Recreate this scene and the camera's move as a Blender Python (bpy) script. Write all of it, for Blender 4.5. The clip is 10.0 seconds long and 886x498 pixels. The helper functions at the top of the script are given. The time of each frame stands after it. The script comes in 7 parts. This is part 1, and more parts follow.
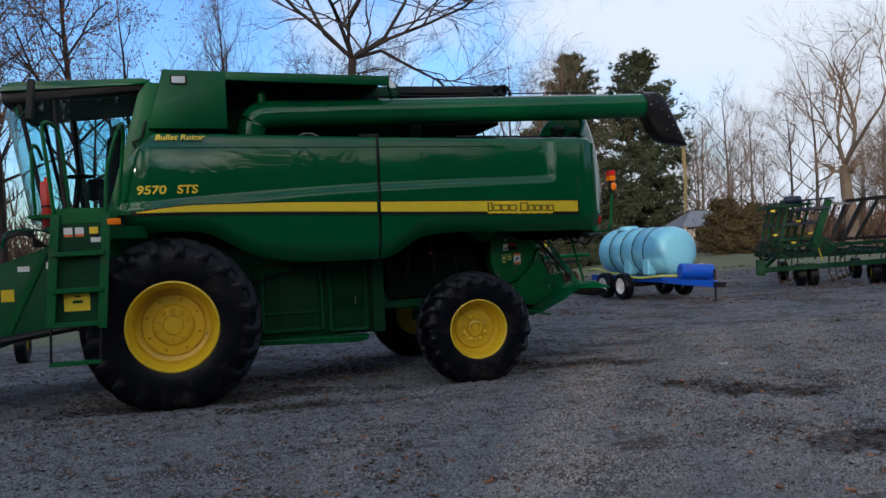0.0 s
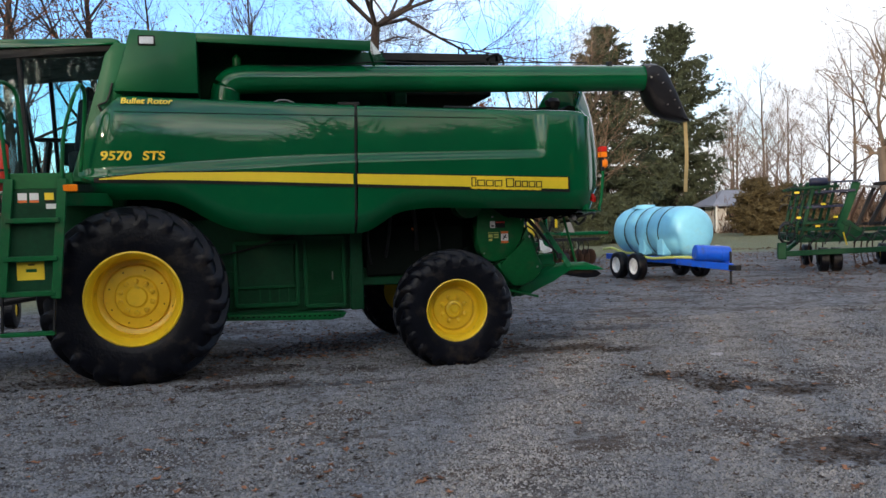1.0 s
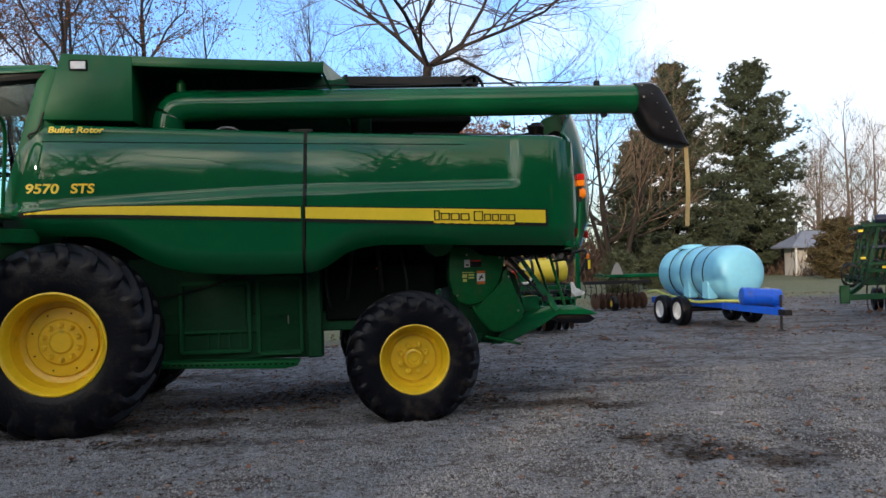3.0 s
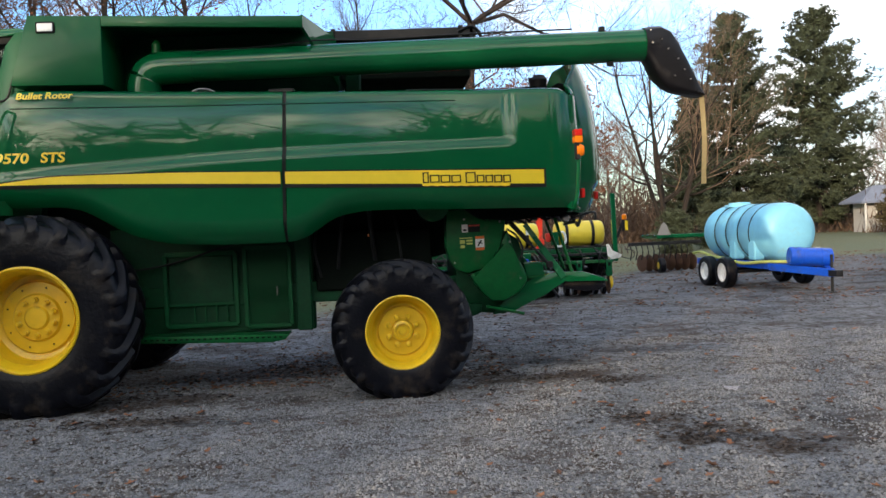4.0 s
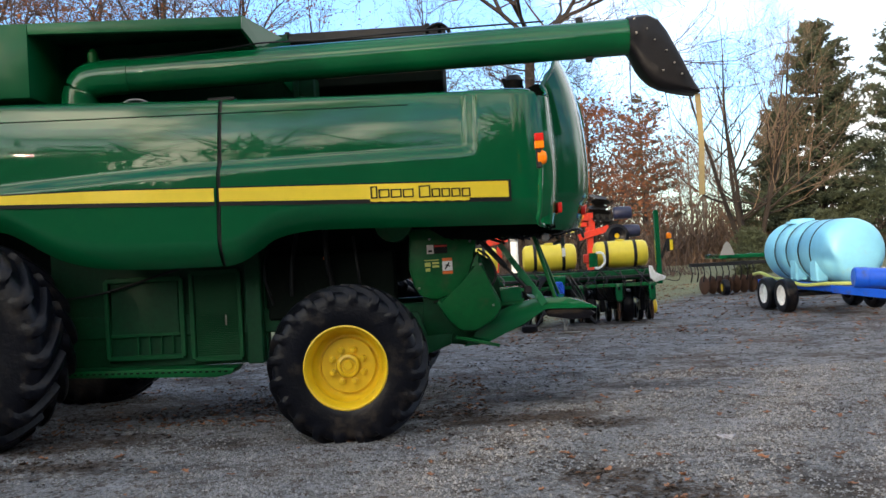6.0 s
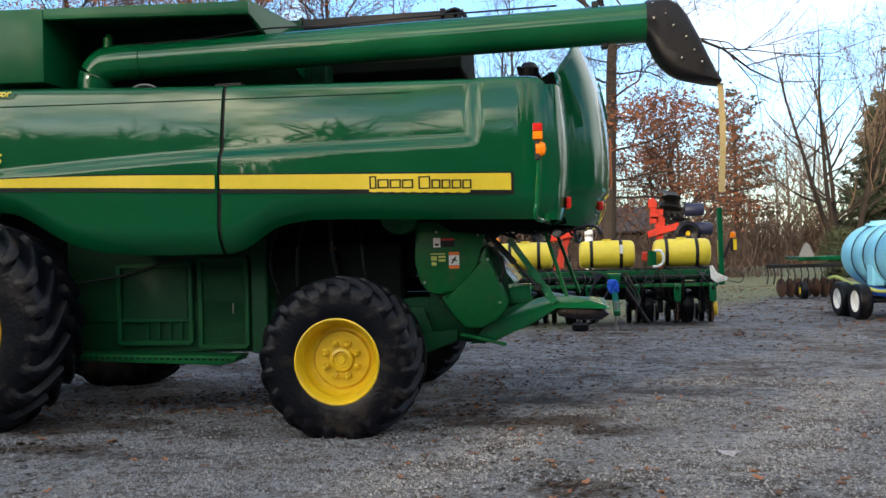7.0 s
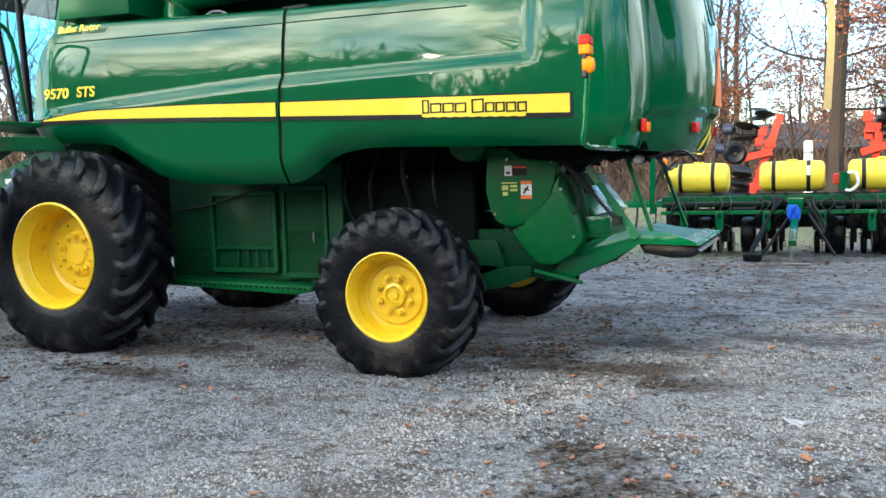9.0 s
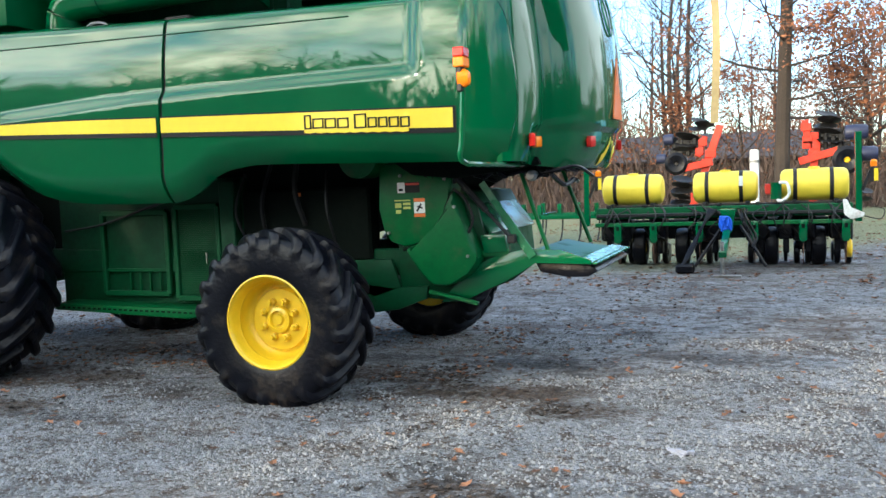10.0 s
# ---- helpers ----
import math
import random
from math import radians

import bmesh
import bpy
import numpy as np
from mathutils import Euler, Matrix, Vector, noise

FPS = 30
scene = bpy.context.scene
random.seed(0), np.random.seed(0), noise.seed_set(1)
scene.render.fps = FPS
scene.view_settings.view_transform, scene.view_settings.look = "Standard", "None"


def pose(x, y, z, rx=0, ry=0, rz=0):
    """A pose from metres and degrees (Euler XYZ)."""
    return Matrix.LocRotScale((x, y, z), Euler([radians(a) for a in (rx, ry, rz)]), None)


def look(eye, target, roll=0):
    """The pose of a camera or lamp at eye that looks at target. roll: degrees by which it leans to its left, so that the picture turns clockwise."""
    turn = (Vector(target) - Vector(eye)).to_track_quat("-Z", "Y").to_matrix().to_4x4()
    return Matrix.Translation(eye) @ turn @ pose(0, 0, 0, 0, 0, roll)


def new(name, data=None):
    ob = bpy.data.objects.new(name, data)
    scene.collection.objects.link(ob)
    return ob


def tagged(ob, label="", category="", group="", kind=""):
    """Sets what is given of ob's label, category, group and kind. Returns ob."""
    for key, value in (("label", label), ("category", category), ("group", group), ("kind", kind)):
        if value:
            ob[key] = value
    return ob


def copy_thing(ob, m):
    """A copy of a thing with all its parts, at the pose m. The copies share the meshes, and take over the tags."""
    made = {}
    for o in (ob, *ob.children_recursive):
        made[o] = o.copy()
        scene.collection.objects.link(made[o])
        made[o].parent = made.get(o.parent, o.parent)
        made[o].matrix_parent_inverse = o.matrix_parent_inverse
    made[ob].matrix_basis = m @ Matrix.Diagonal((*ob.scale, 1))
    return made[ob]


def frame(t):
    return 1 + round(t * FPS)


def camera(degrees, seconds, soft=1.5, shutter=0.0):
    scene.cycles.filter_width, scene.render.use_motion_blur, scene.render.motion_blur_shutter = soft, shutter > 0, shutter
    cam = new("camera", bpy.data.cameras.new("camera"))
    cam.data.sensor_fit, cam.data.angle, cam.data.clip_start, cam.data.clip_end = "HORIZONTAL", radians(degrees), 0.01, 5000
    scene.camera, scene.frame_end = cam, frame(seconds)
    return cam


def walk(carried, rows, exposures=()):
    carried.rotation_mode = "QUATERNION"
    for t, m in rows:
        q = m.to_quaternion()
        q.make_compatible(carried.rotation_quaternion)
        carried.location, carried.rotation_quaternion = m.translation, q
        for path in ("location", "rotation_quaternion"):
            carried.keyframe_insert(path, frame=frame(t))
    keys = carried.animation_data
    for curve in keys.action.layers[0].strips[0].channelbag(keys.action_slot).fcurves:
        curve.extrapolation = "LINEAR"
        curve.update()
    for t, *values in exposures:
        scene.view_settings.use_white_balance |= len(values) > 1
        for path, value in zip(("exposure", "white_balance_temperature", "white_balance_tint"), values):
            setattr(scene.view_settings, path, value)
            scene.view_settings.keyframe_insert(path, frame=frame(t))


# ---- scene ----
cam = camera(53.0, 10.0)
PATH = [
    (0, (0.147, 0.529, 1.687), (0.672, 2.459, 1.676), -3.0),
    (0.5, (0.549, 0.648, 1.703), (0.98, 2.6, 1.631), -2.7),
    (1, (0.903, 0.888, 1.71), (1.352, 2.835, 1.639), -1.5),
    (1.5, (1.317, 1.081, 1.686), (1.731, 3.037, 1.672), -2.2),
    (2, (1.689, 1.253, 1.691), (2.094, 3.211, 1.661), -2.2),
    (2.5, (2.044, 1.5, 1.663), (2.452, 3.458, 1.69), -1.1),
    (3, (2.427, 1.742, 1.613), (2.696, 3.724, 1.645), -1.6),
    (3.2, (2.544, 1.831, 1.591), (2.765, 3.819, 1.599), -1.7),
    (4.3, (3.396, 2.46, 1.625), (3.503, 4.457, 1.577), -2.5),
    (4.5, (3.448, 2.554, 1.576), (3.562, 4.551, 1.577), -1.8),
    (5, (3.799, 2.868, 1.62), (3.866, 4.867, 1.637), -2.6),
    (5.2, (3.894, 2.964, 1.605), (3.978, 4.963, 1.62), -2.8),
    (6.3, (4.737, 3.458, 1.542), (4.599, 5.454, 1.555), -2.4),
    (6.5, (4.881, 3.531, 1.558), (4.722, 5.525, 1.592), -1.5),
    (7, (5.264, 3.689, 1.532), (4.979, 5.669, 1.535), -1.5),
    (7.5, (5.629, 3.855, 1.527), (5.217, 5.806, 1.374), -0.1),
    (8, (5.904, 4.144, 1.557), (5.257, 6.028, 1.382), -0.3),
    (8.5, (6.189, 4.378, 1.556), (5.407, 6.213, 1.411), -1.5),
    (9, (6.504, 4.612, 1.595), (5.714, 6.441, 1.426), -1.7),
    (9.5, (6.702, 4.904, 1.629), (5.972, 6.758, 1.456), -1.6),
    (10, (6.944, 5.134, 1.632), (6.224, 6.994, 1.483), -2.2),
]
walk(cam, [(t, look(eye, target, roll)) for t, eye, target, roll in PATH],
     [(0.0, -0.86, 5700, 10), (0.5, -0.58, 5900, 10), (1.0, -0.18, 6100, 10), (2.0, -0.20, 6200, 10), (2.5, -0.30, 6200, 10), (3.0, -0.30, 6150, 10), (4.5, 0.28, 6350, 8), (6.5, 0.28, 6350, 8), (7.0, 0.32, 6350, 7), (7.5, 1.05, 6300, 3), (8.0, 1.28, 6200, 2), (8.5, 1.32, 6050, 1), (10.0, 1.2, 5950, 1)])

# ---- light ----
SUN_DIR = Vector((-0.45, -0.87, 0.17)).normalized()   # towards the low sun behind the walk
world = bpy.data.worlds.new("sky")
scene.world = world
world.use_nodes = True
wn, wl = world.node_tree.nodes, world.node_tree.links
wn.clear()
w_out = wn.new("ShaderNodeOutputWorld")
w_bg = wn.new("ShaderNodeBackground")
w_sky = wn.new("ShaderNodeTexSky")
w_sky.sky_type = "NISHITA"
w_sky.sun_disc = False
w_sky.sun_elevation = math.asin(SUN_DIR.z)
w_sky.sun_rotation = math.atan2(SUN_DIR.x, SUN_DIR.y)
w_sky.air_density, w_sky.dust_density, w_sky.ozone_density = 1.0, 0.6, 1.2
w_co = wn.new("ShaderNodeTexCoord")
w_map = wn.new("ShaderNodeMapping")
w_map.inputs["Scale"].default_value = (1.0, 1.0, 0.9)
w_noise = wn.new("ShaderNodeTexNoise")
w_noise.inputs["Scale"].default_value = 6.0
w_noise.inputs["Detail"].default_value = 7.0
w_noise.inputs["Roughness"].default_value = 0.55
w_sep = wn.new("ShaderNodeSeparateXYZ")
w_add = wn.new("ShaderNodeMath")
w_add.operation = "MULTIPLY_ADD"
w_add.inputs[1].default_value = 0.58
w_ramp = wn.new("ShaderNodeValToRGB")
w_ramp.color_ramp.elements[0].position = 0.44
w_ramp.color_ramp.elements[1].position = 0.70
w_gain = wn.new("ShaderNodeMixRGB")
w_gain.blend_type = "MULTIPLY"
w_gain.inputs[0].default_value = 1.0
w_gain.inputs[2].default_value = (1.9, 2.45, 3.35, 1)
w_mix = wn.new("ShaderNodeMixRGB")
w_dot = wn.new("ShaderNodeVectorMath")       # clouds round the low sun are warm
w_dot.operation = "DOT_PRODUCT"
w_dot.inputs[1].default_value = SUN_DIR
w_near = wn.new("ShaderNodeMapRange")
w_near.inputs["From Min"].default_value, w_near.inputs["From Max"].default_value = 0.2, 0.95
w_veil = wn.new("ShaderNodeMixRGB")
w_veil.inputs[1].default_value = (13.0, 13.2, 13.4, 1)
w_veil.inputs[2].default_value = (17.5, 15.2, 11.5, 1)
wl.new(w_co.outputs["Generated"], w_dot.inputs[0])
wl.new(w_dot.outputs["Value"], w_near.inputs["Value"])
wl.new(w_near.outputs[0], w_veil.inputs[0])
w_glow = wn.new("ShaderNodeMapRange")       # the veil brightens towards the sun behind it
w_glow.interpolation_type = "SMOOTHSTEP"
w_glow.inputs["From Min"].default_value, w_glow.inputs["From Max"].default_value = 0.72, 0.985
w_glow.inputs["To Min"].default_value, w_glow.inputs["To Max"].default_value = 0.0, 1.0
wl.new(w_dot.outputs["Value"], w_glow.inputs["Value"])
w_puff = wn.new("ShaderNodeTexNoise")
w_puff.inputs["Scale"].default_value, w_puff.inputs["Detail"].default_value, w_puff.inputs["Roughness"].default_value = 6.5, 5.0, 0.58
w_heap = wn.new("ShaderNodeMapRange")       # thick and thin places of the lit cloud
w_heap.inputs["From Min"].default_value, w_heap.inputs["From Max"].default_value = 0.42, 0.62
w_heap.inputs["To Min"].default_value, w_heap.inputs["To Max"].default_value = 0.25, 3.6
wl.new(w_puff.outputs["Fac"], w_heap.inputs["Value"])
w_pow = wn.new("ShaderNodeMix")
w_pow.data_type = "FLOAT"
w_pow.inputs["A"].default_value = 1.0
wl.new(w_glow.outputs[0], w_pow.inputs["Factor"])
wl.new(w_heap.outputs[0], w_pow.inputs["B"])
w_lit = wn.new("ShaderNodeMixRGB")
w_lit.blend_type = "MULTIPLY"
w_lit.inputs[0].default_value = 1.0
wl.new(w_veil.outputs[0], w_lit.inputs[1])
wl.new(w_pow.outputs["Result"], w_lit.inputs[2])
wl.new(w_lit.outputs[0], w_mix.inputs[2])
wl.new(w_map.outputs["Vector"], w_puff.inputs["Vector"])
wl.new(w_co.outputs["Generated"], w_map.inputs["Vector"])
wl.new(w_map.outputs["Vector"], w_noise.inputs["Vector"])
wl.new(w_co.outputs["Generated"], w_sep.inputs[0])
w_side = wn.new("ShaderNodeMath")
w_side.operation = "MAXIMUM"
w_side.inputs[1].default_value = -0.10
wl.new(w_sep.outputs["X"], w_side.inputs[0])
w_front = wn.new("ShaderNodeMapRange")
w_front.interpolation_type = "SMOOTHSTEP"
w_front.inputs["From Min"].default_value, w_front.inputs["From Max"].default_value = -0.05, 0.50
wl.new(w_sep.outputs["Y"], w_front.inputs["Value"])
w_cover = wn.new("ShaderNodeMath")
w_cover.operation = "MULTIPLY"
wl.new(w_side.outputs[0], w_cover.inputs[0])
wl.new(w_front.outputs[0], w_cover.inputs[1])
wl.new(w_cover.outputs[0], w_add.inputs[0])
w_back = wn.new("ShaderNodeMath")          # more cloud on the sunset side
w_back.operation = "MULTIPLY_ADD"
w_back.inputs[1].default_value = -0.12
wl.new(w_sep.outputs["Y"], w_back.inputs[0])
wl.new(w_noise.outputs["Fac"], w_back.inputs[2])
w_lift = wn.new("ShaderNodeMath")
w_lift.operation = "ADD"
w_lift.inputs[1].default_value = 0.03
wl.new(w_back.outputs[0], w_lift.inputs[0])
wl.new(w_lift.outputs[0], w_add.inputs[2])
wl.new(w_add.outputs[0], w_ramp.inputs[0])
wl.new(w_ramp.outputs["Color"], w_mix.inputs[0])
wl.new(w_sky.outputs["Color"], w_gain.inputs[1])
wl.new(w_gain.outputs["Color"], w_mix.inputs[1])
wl.new(w_mix.outputs["Color"], w_bg.inputs["Color"])
w_bg.inputs["Strength"].default_value = 0.12
wl.new(w_bg.outputs[0], w_out.inputs[0])
sun_data = bpy.data.lights.new("sun", "SUN")
sun_data.energy, sun_data.angle, sun_data.color = 3.2, radians(0.6), (1.0, 0.78, 0.55)
sun = new("sun", sun_data)
sun.matrix_world = look(SUN_DIR * 60, (0, 0, 0))

# ---- materials ----
def material(name, color, rough=0.5, metal=0.0, var=0.25, scale=6.0, bump=0.0, bump_scale=60.0, coat=0.0,
             dirt=None, dirt_amount=0.0, dirt_scale=3.0, island=0.0, alpha=1.0, trans=0.0):
    """A principled surface with colour variation at two scales, optional dirt and relief."""
    m = bpy.data.materials.new(name)
    m.use_nodes = True
    n, l = m.node_tree.nodes, m.node_tree.links
    b = n["Principled BSDF"]
    b.inputs["Roughness"].default_value = rough
    b.inputs["Metallic"].default_value = metal
    b.inputs["Coat Weight"].default_value = coat
    b.inputs["Coat Roughness"].default_value = 0.03
    b.inputs["Coat IOR"].default_value = 1.47
    if coat > 0.3:
        b.inputs["Specular IOR Level"].default_value = 0.05
    if trans:
        b.inputs["Transmission Weight"].default_value = trans
    geo = n.new("ShaderNodeNewGeometry")
    n1, n2 = n.new("ShaderNodeTexNoise"), n.new("ShaderNodeTexNoise")
    n1.inputs["Scale"].default_value, n2.inputs["Scale"].default_value = scale * 0.25, scale * 4
    n1.inputs["Detail"].default_value = n2.inputs["Detail"].default_value = 6
    for t in (n1, n2):
        l.new(geo.outputs["Position"], t.inputs["Vector"])
    mean = n.new("ShaderNodeMath")
    mean.operation = "ADD"
    l.new(n1.outputs["Fac"], mean.inputs[0])
    l.new(n2.outputs["Fac"], mean.inputs[1])
    rng = n.new("ShaderNodeMapRange")
    rng.inputs["From Min"].default_value, rng.inputs["From Max"].default_value = 0.6, 1.4
    rng.inputs["To Min"].default_value, rng.inputs["To Max"].default_value = 1 - var, 1 + var
    l.new(mean.outputs[0], rng.inputs["Value"])
    mul = n.new("ShaderNodeMixRGB")
    mul.blend_type = "MULTIPLY"
    mul.inputs[0].default_value = 1.0
    mul.inputs[1].default_value = (*color, 1)
    l.new(rng.outputs[0], mul.inputs[2])
    last = mul.outputs[0]
    if island:
        r2 = n.new("ShaderNodeMapRange")
        r2.inputs["To Min"].default_value, r2.inputs["To Max"].default_value = 1 - island, 1 + island
        l.new(geo.outputs["Random Per Island"], r2.inputs["Value"])
        m2 = n.new("ShaderNodeMixRGB")
        m2.blend_type = "MULTIPLY"
        m2.inputs[0].default_value = 1.0
        l.new(last, m2.inputs[1])
        l.new(r2.outputs[0], m2.inputs[2])
        last = m2.outputs[0]
    if dirt is not None:
        nd = n.new("ShaderNodeTexNoise")
        nd.inputs["Scale"].default_value, nd.inputs["Detail"].default_value = dirt_scale, 8
        nd.inputs["Roughness"].default_value = 0.65
        l.new(geo.outputs["Position"], nd.inputs["Vector"])
        rd = n.new("ShaderNodeMapRange")
        rd.inputs["From Min"].default_value, rd.inputs["From Max"].default_value = 0.62 - 0.3 * dirt_amount, 0.75
        l.new(nd.outputs["Fac"], rd.inputs["Value"])
        md = n.new("ShaderNodeMixRGB")
        md.inputs[2].default_value = (*dirt, 1)
        l.new(rd.outputs[0], md.inputs[0])
        l.new(last, md.inputs[1])
        last = md.outputs[0]
        rr = n.new("ShaderNodeMapRange")
        rr.inputs["To Min"].default_value, rr.inputs["To Max"].default_value = rough, min(1, rough + 0.4)
        l.new(rd.outputs[0], rr.inputs["Value"])
        l.new(rr.outputs[0], b.inputs["Roughness"])
    l.new(last, b.inputs["Base Color"])
    if bump:
        nb = n.new("ShaderNodeTexNoise")
        nb.inputs["Scale"].default_value, nb.inputs["Detail"].default_value = bump_scale, 5
        l.new(geo.outputs["Position"], nb.inputs["Vector"])
        bp = n.new("ShaderNodeBump")
        bp.inputs["Strength"].default_value, bp.inputs["Distance"].default_value = bump, 0.02
        l.new(nb.outputs["Fac"], bp.inputs["Height"])
        l.new(bp.outputs[0], b.inputs["Normal"])
    return m


GREEN = material("green_paint", (0.0018, 0.086, 0.028), 0.45, 0, 0.06, 2.0, 0.016, 1.6, 1.0, (0.007, 0.100, 0.029), 0.1, 2.0)
GREEN_SATIN = material("green_paint_satin", (0.0022, 0.088, 0.027), 0.42, 0, 0.08, 2.0, 0.03, 3.0, 0.12, (0.01, 0.085, 0.03), 0.15, 2.0)
GREEN_WORN = material("green_paint_dusty", (0.004, 0.092, 0.024), 0.42, 0, 0.2, 5.0, 0.08, 14, 0.0, (0.05, 0.075, 0.035), 0.25, 3.0)
# pale tone paints in a sky sheen on top of worn green
GREEN_PALE = material("green_paint_pale_sheen_wear", (0.014, 0.14, 0.055), 0.25, 0, 0.2, 5.0, 0.04, 8, 0.25, (0.16, 0.27, 0.17), 0.3, 2.5)
# the green with lighter shade mixed into its colour, plus dust
GREEN_MID = material("green_paint_half_shade_dust", (0.003, 0.070, 0.022), 0.5, 0, 0.2, 5.0, 0.08, 14, 0.0, (0.014, 0.055, 0.024), 0.3, 3.0)
# the green with deep shade put into its colour, and some grime
GREEN_DARK = material("green_paint_deep_shade_grime", (0.002, 0.044, 0.0155), 0.5, 0, 0.3, 6.0, 0.1, 20, 0.0, (0.008, 0.034, 0.014), 0.4, 4.0)
YELLOW = material("yellow_paint", (0.75, 0.50, 0.012), 0.33, 0, 0.08, 4.0, 0.05, 20, 0.15, (0.42, 0.28, 0.05), 0.05, 5.0)
YELLOW_DECAL = material("yellow_decal", (0.82, 0.60, 0.02), 0.35, 0, 0.05, 4.0)
BLACK_DECAL = material("black_decal", (0.006, 0.006, 0.006), 0.6, 0, 0.1)
WHITE_DECAL = material("white_decal", (0.75, 0.75, 0.73), 0.45, 0, 0.06)
ORANGE_DECAL = material("orange_decal", (0.75, 0.16, 0.02), 0.45, 0, 0.1)
LITTER = material("dirty_plastic", (0.30, 0.305, 0.35), 0.5, 0, 0.3, 12.0)
RUBBER = material("tyre_rubber", (0.0032, 0.0037, 0.0068), 0.33, 0, 0.3, 7.0, 0.25, 30, 0.0, (0.034, 0.026, 0.019), 0.30, 5.0)
RUBBER_GLOSS = material("hood_rubber", (0.006, 0.0056, 0.0075), 0.40, 0, 0.3, 5.0, 0.25, 8, 0.0, (0.022, 0.020, 0.020), 0.2, 6.0)
BLACK = material("black_metal", (0.011, 0.011, 0.012), 0.5, 0.0, 0.3, 8.0, 0.05, 30, 0, (0.04, 0.036, 0.03), 0.3, 4.0)
# near-black stands in for deep shade in hollows and under the body, plus grime
CAVITY = material("grimy_shade_black", (0.0035, 0.006, 0.0045), 0.85, 0, 0.4, 8.0, 0.2, 20, 0, (0.009, 0.009, 0.008), 0.3, 4.0)
STEEL = material("worn_steel", (0.35, 0.34, 0.32), 0.35, 0.85, 0.25, 8.0, 0.05, 30, 0, (0.12, 0.08, 0.05), 0.35, 6.0)
RUST = material("rusty_disc_steel", (0.10, 0.050, 0.030), 0.65, 0.3, 0.35, 10.0, 0.15, 40)
AMBER = material("amber_lens", (0.85, 0.22, 0.01), 0.2, 0, 0.1, 20, 0.1, 90, 0.4)
RED = material("red_lens", (0.50, 0.02, 0.015), 0.2, 0, 0.1, 20, 0.1, 90, 0.4)
RED_PAINT = material("red_paint", (0.55, 0.03, 0.015), 0.4, 0, 0.15, 6)
ORANGE_PAINT = material("orange_red_paint", (0.62, 0.032, 0.009), 0.4, 0, 0.15, 5.0, 0.05, 20, 0.1, (0.20, 0.05, 0.03), 0.3, 6.0)
NAVY = material("dark_blue_metal", (0.018, 0.022, 0.055), 0.45, 0.1, 0.3, 7)
BLUE = material("blue_paint", (0.006, 0.075, 0.52), 0.4, 0, 0.15, 4.0, 0.05, 20, 0.1, (0.05, 0.06, 0.10), 0.25, 5.0)
POLY_BLUE = material("pale_blue_poly_tank", (0.25, 0.62, 0.80), 0.42, 0, 0.08, 2.0, 0.05, 5, 0, (0.30, 0.55, 0.62), 0.2, 2.5)
POLY_YELLOW = material("yellow_poly_tank", (0.80, 0.62, 0.05), 0.42, 0, 0.08, 2.5, 0.05, 6)
HOSE = material("hose_yellow_green", (0.48, 0.52, 0.12), 0.5, 0, 0.2, 12)
BLUE_ROPE = material("blue_rope", (0.01, 0.10, 0.62), 0.6, 0, 0.3, 40)
STRAP = material("faded_yellow_strap", (0.38, 0.29, 0.13), 0.7, 0, 0.2, 10, 0.1, 60)
WHITE = material("white_paint", (0.78, 0.78, 0.75), 0.45, 0, 0.12, 6, 0, 0, 0, (0.35, 0.30, 0.24), 0.3, 8)
GREY = material("grey_plastic", (0.20, 0.20, 0.20), 0.5, 0, 0.12, 6)
REFLECT = material("reflective_strip", (0.62, 0.64, 0.66), 0.25, 0.2, 0.08, 10)
BARK = material("grey_brown_bark", (0.032, 0.023, 0.018), 0.9, 0, 0.35, 5.0, 0.8, 14)
BARK_PALE = material("pale_bark", (0.17, 0.130, 0.098), 0.85, 0, 0.35, 5.0, 0.6, 14)
TWIG = material("bare_twigs", (0.085, 0.060, 0.052), 0.9, 0, 0.3, 3.0)
TWIG_TAN = material("tan_bare_twigs", (0.22, 0.15, 0.10), 0.9, 0, 0.3, 3.0)
RUST_LEAF = material("rust_oak_leaves", (0.21, 0.078, 0.032), 0.8, 0, 0.3, 2.0, island=0.5)
DARK_LITTER = material("damp_leaf_bits", (0.040, 0.028, 0.021), 0.85, 0, 0.3, 6.0, island=0.7)
BROWN_LEAF = material("fallen_brown_leaves", (0.19, 0.085, 0.042), 0.8, 0, 0.3, 4.0, island=0.6)
NEEDLE = material("pine_needles", (0.062, 0.076, 0.040), 0.8, 0, 0.35, 0.8, island=0.45)
CEDAR = material("brown_green_cedar", (0.085, 0.066, 0.028), 0.85, 0, 0.35, 1.0, island=0.45)
BRUSH = material("dry_brush", (0.145, 0.092, 0.060), 0.9, 0, 0.35, 0.6, island=0.4)
STONE = material("crushed_limestone", (1.0, 1.0, 1.0), 0.85, 0, 0.25, 8.0)
_n, _l = STONE.node_tree.nodes, STONE.node_tree.links
_geo = next(q for q in _n if q.type == "NEW_GEOMETRY")
_mul = next(q for q in _n if q.type == "MIX_RGB")
_ramp = _n.new("ShaderNodeValToRGB")
for _k, (_p, _c) in enumerate(((0.0, (0.060, 0.057, 0.056)), (0.3, (0.14, 0.139, 0.14)), (0.55, (0.19, 0.197, 0.212)), (0.8, (0.215, 0.208, 0.195)), (1.0, (0.265, 0.27, 0.28)))):
    _e = _ramp.color_ramp.elements[_k] if _k < 2 else _ramp.color_ramp.elements.new(_p)
    _e.position, _e.color = _p, (*_c, 1)
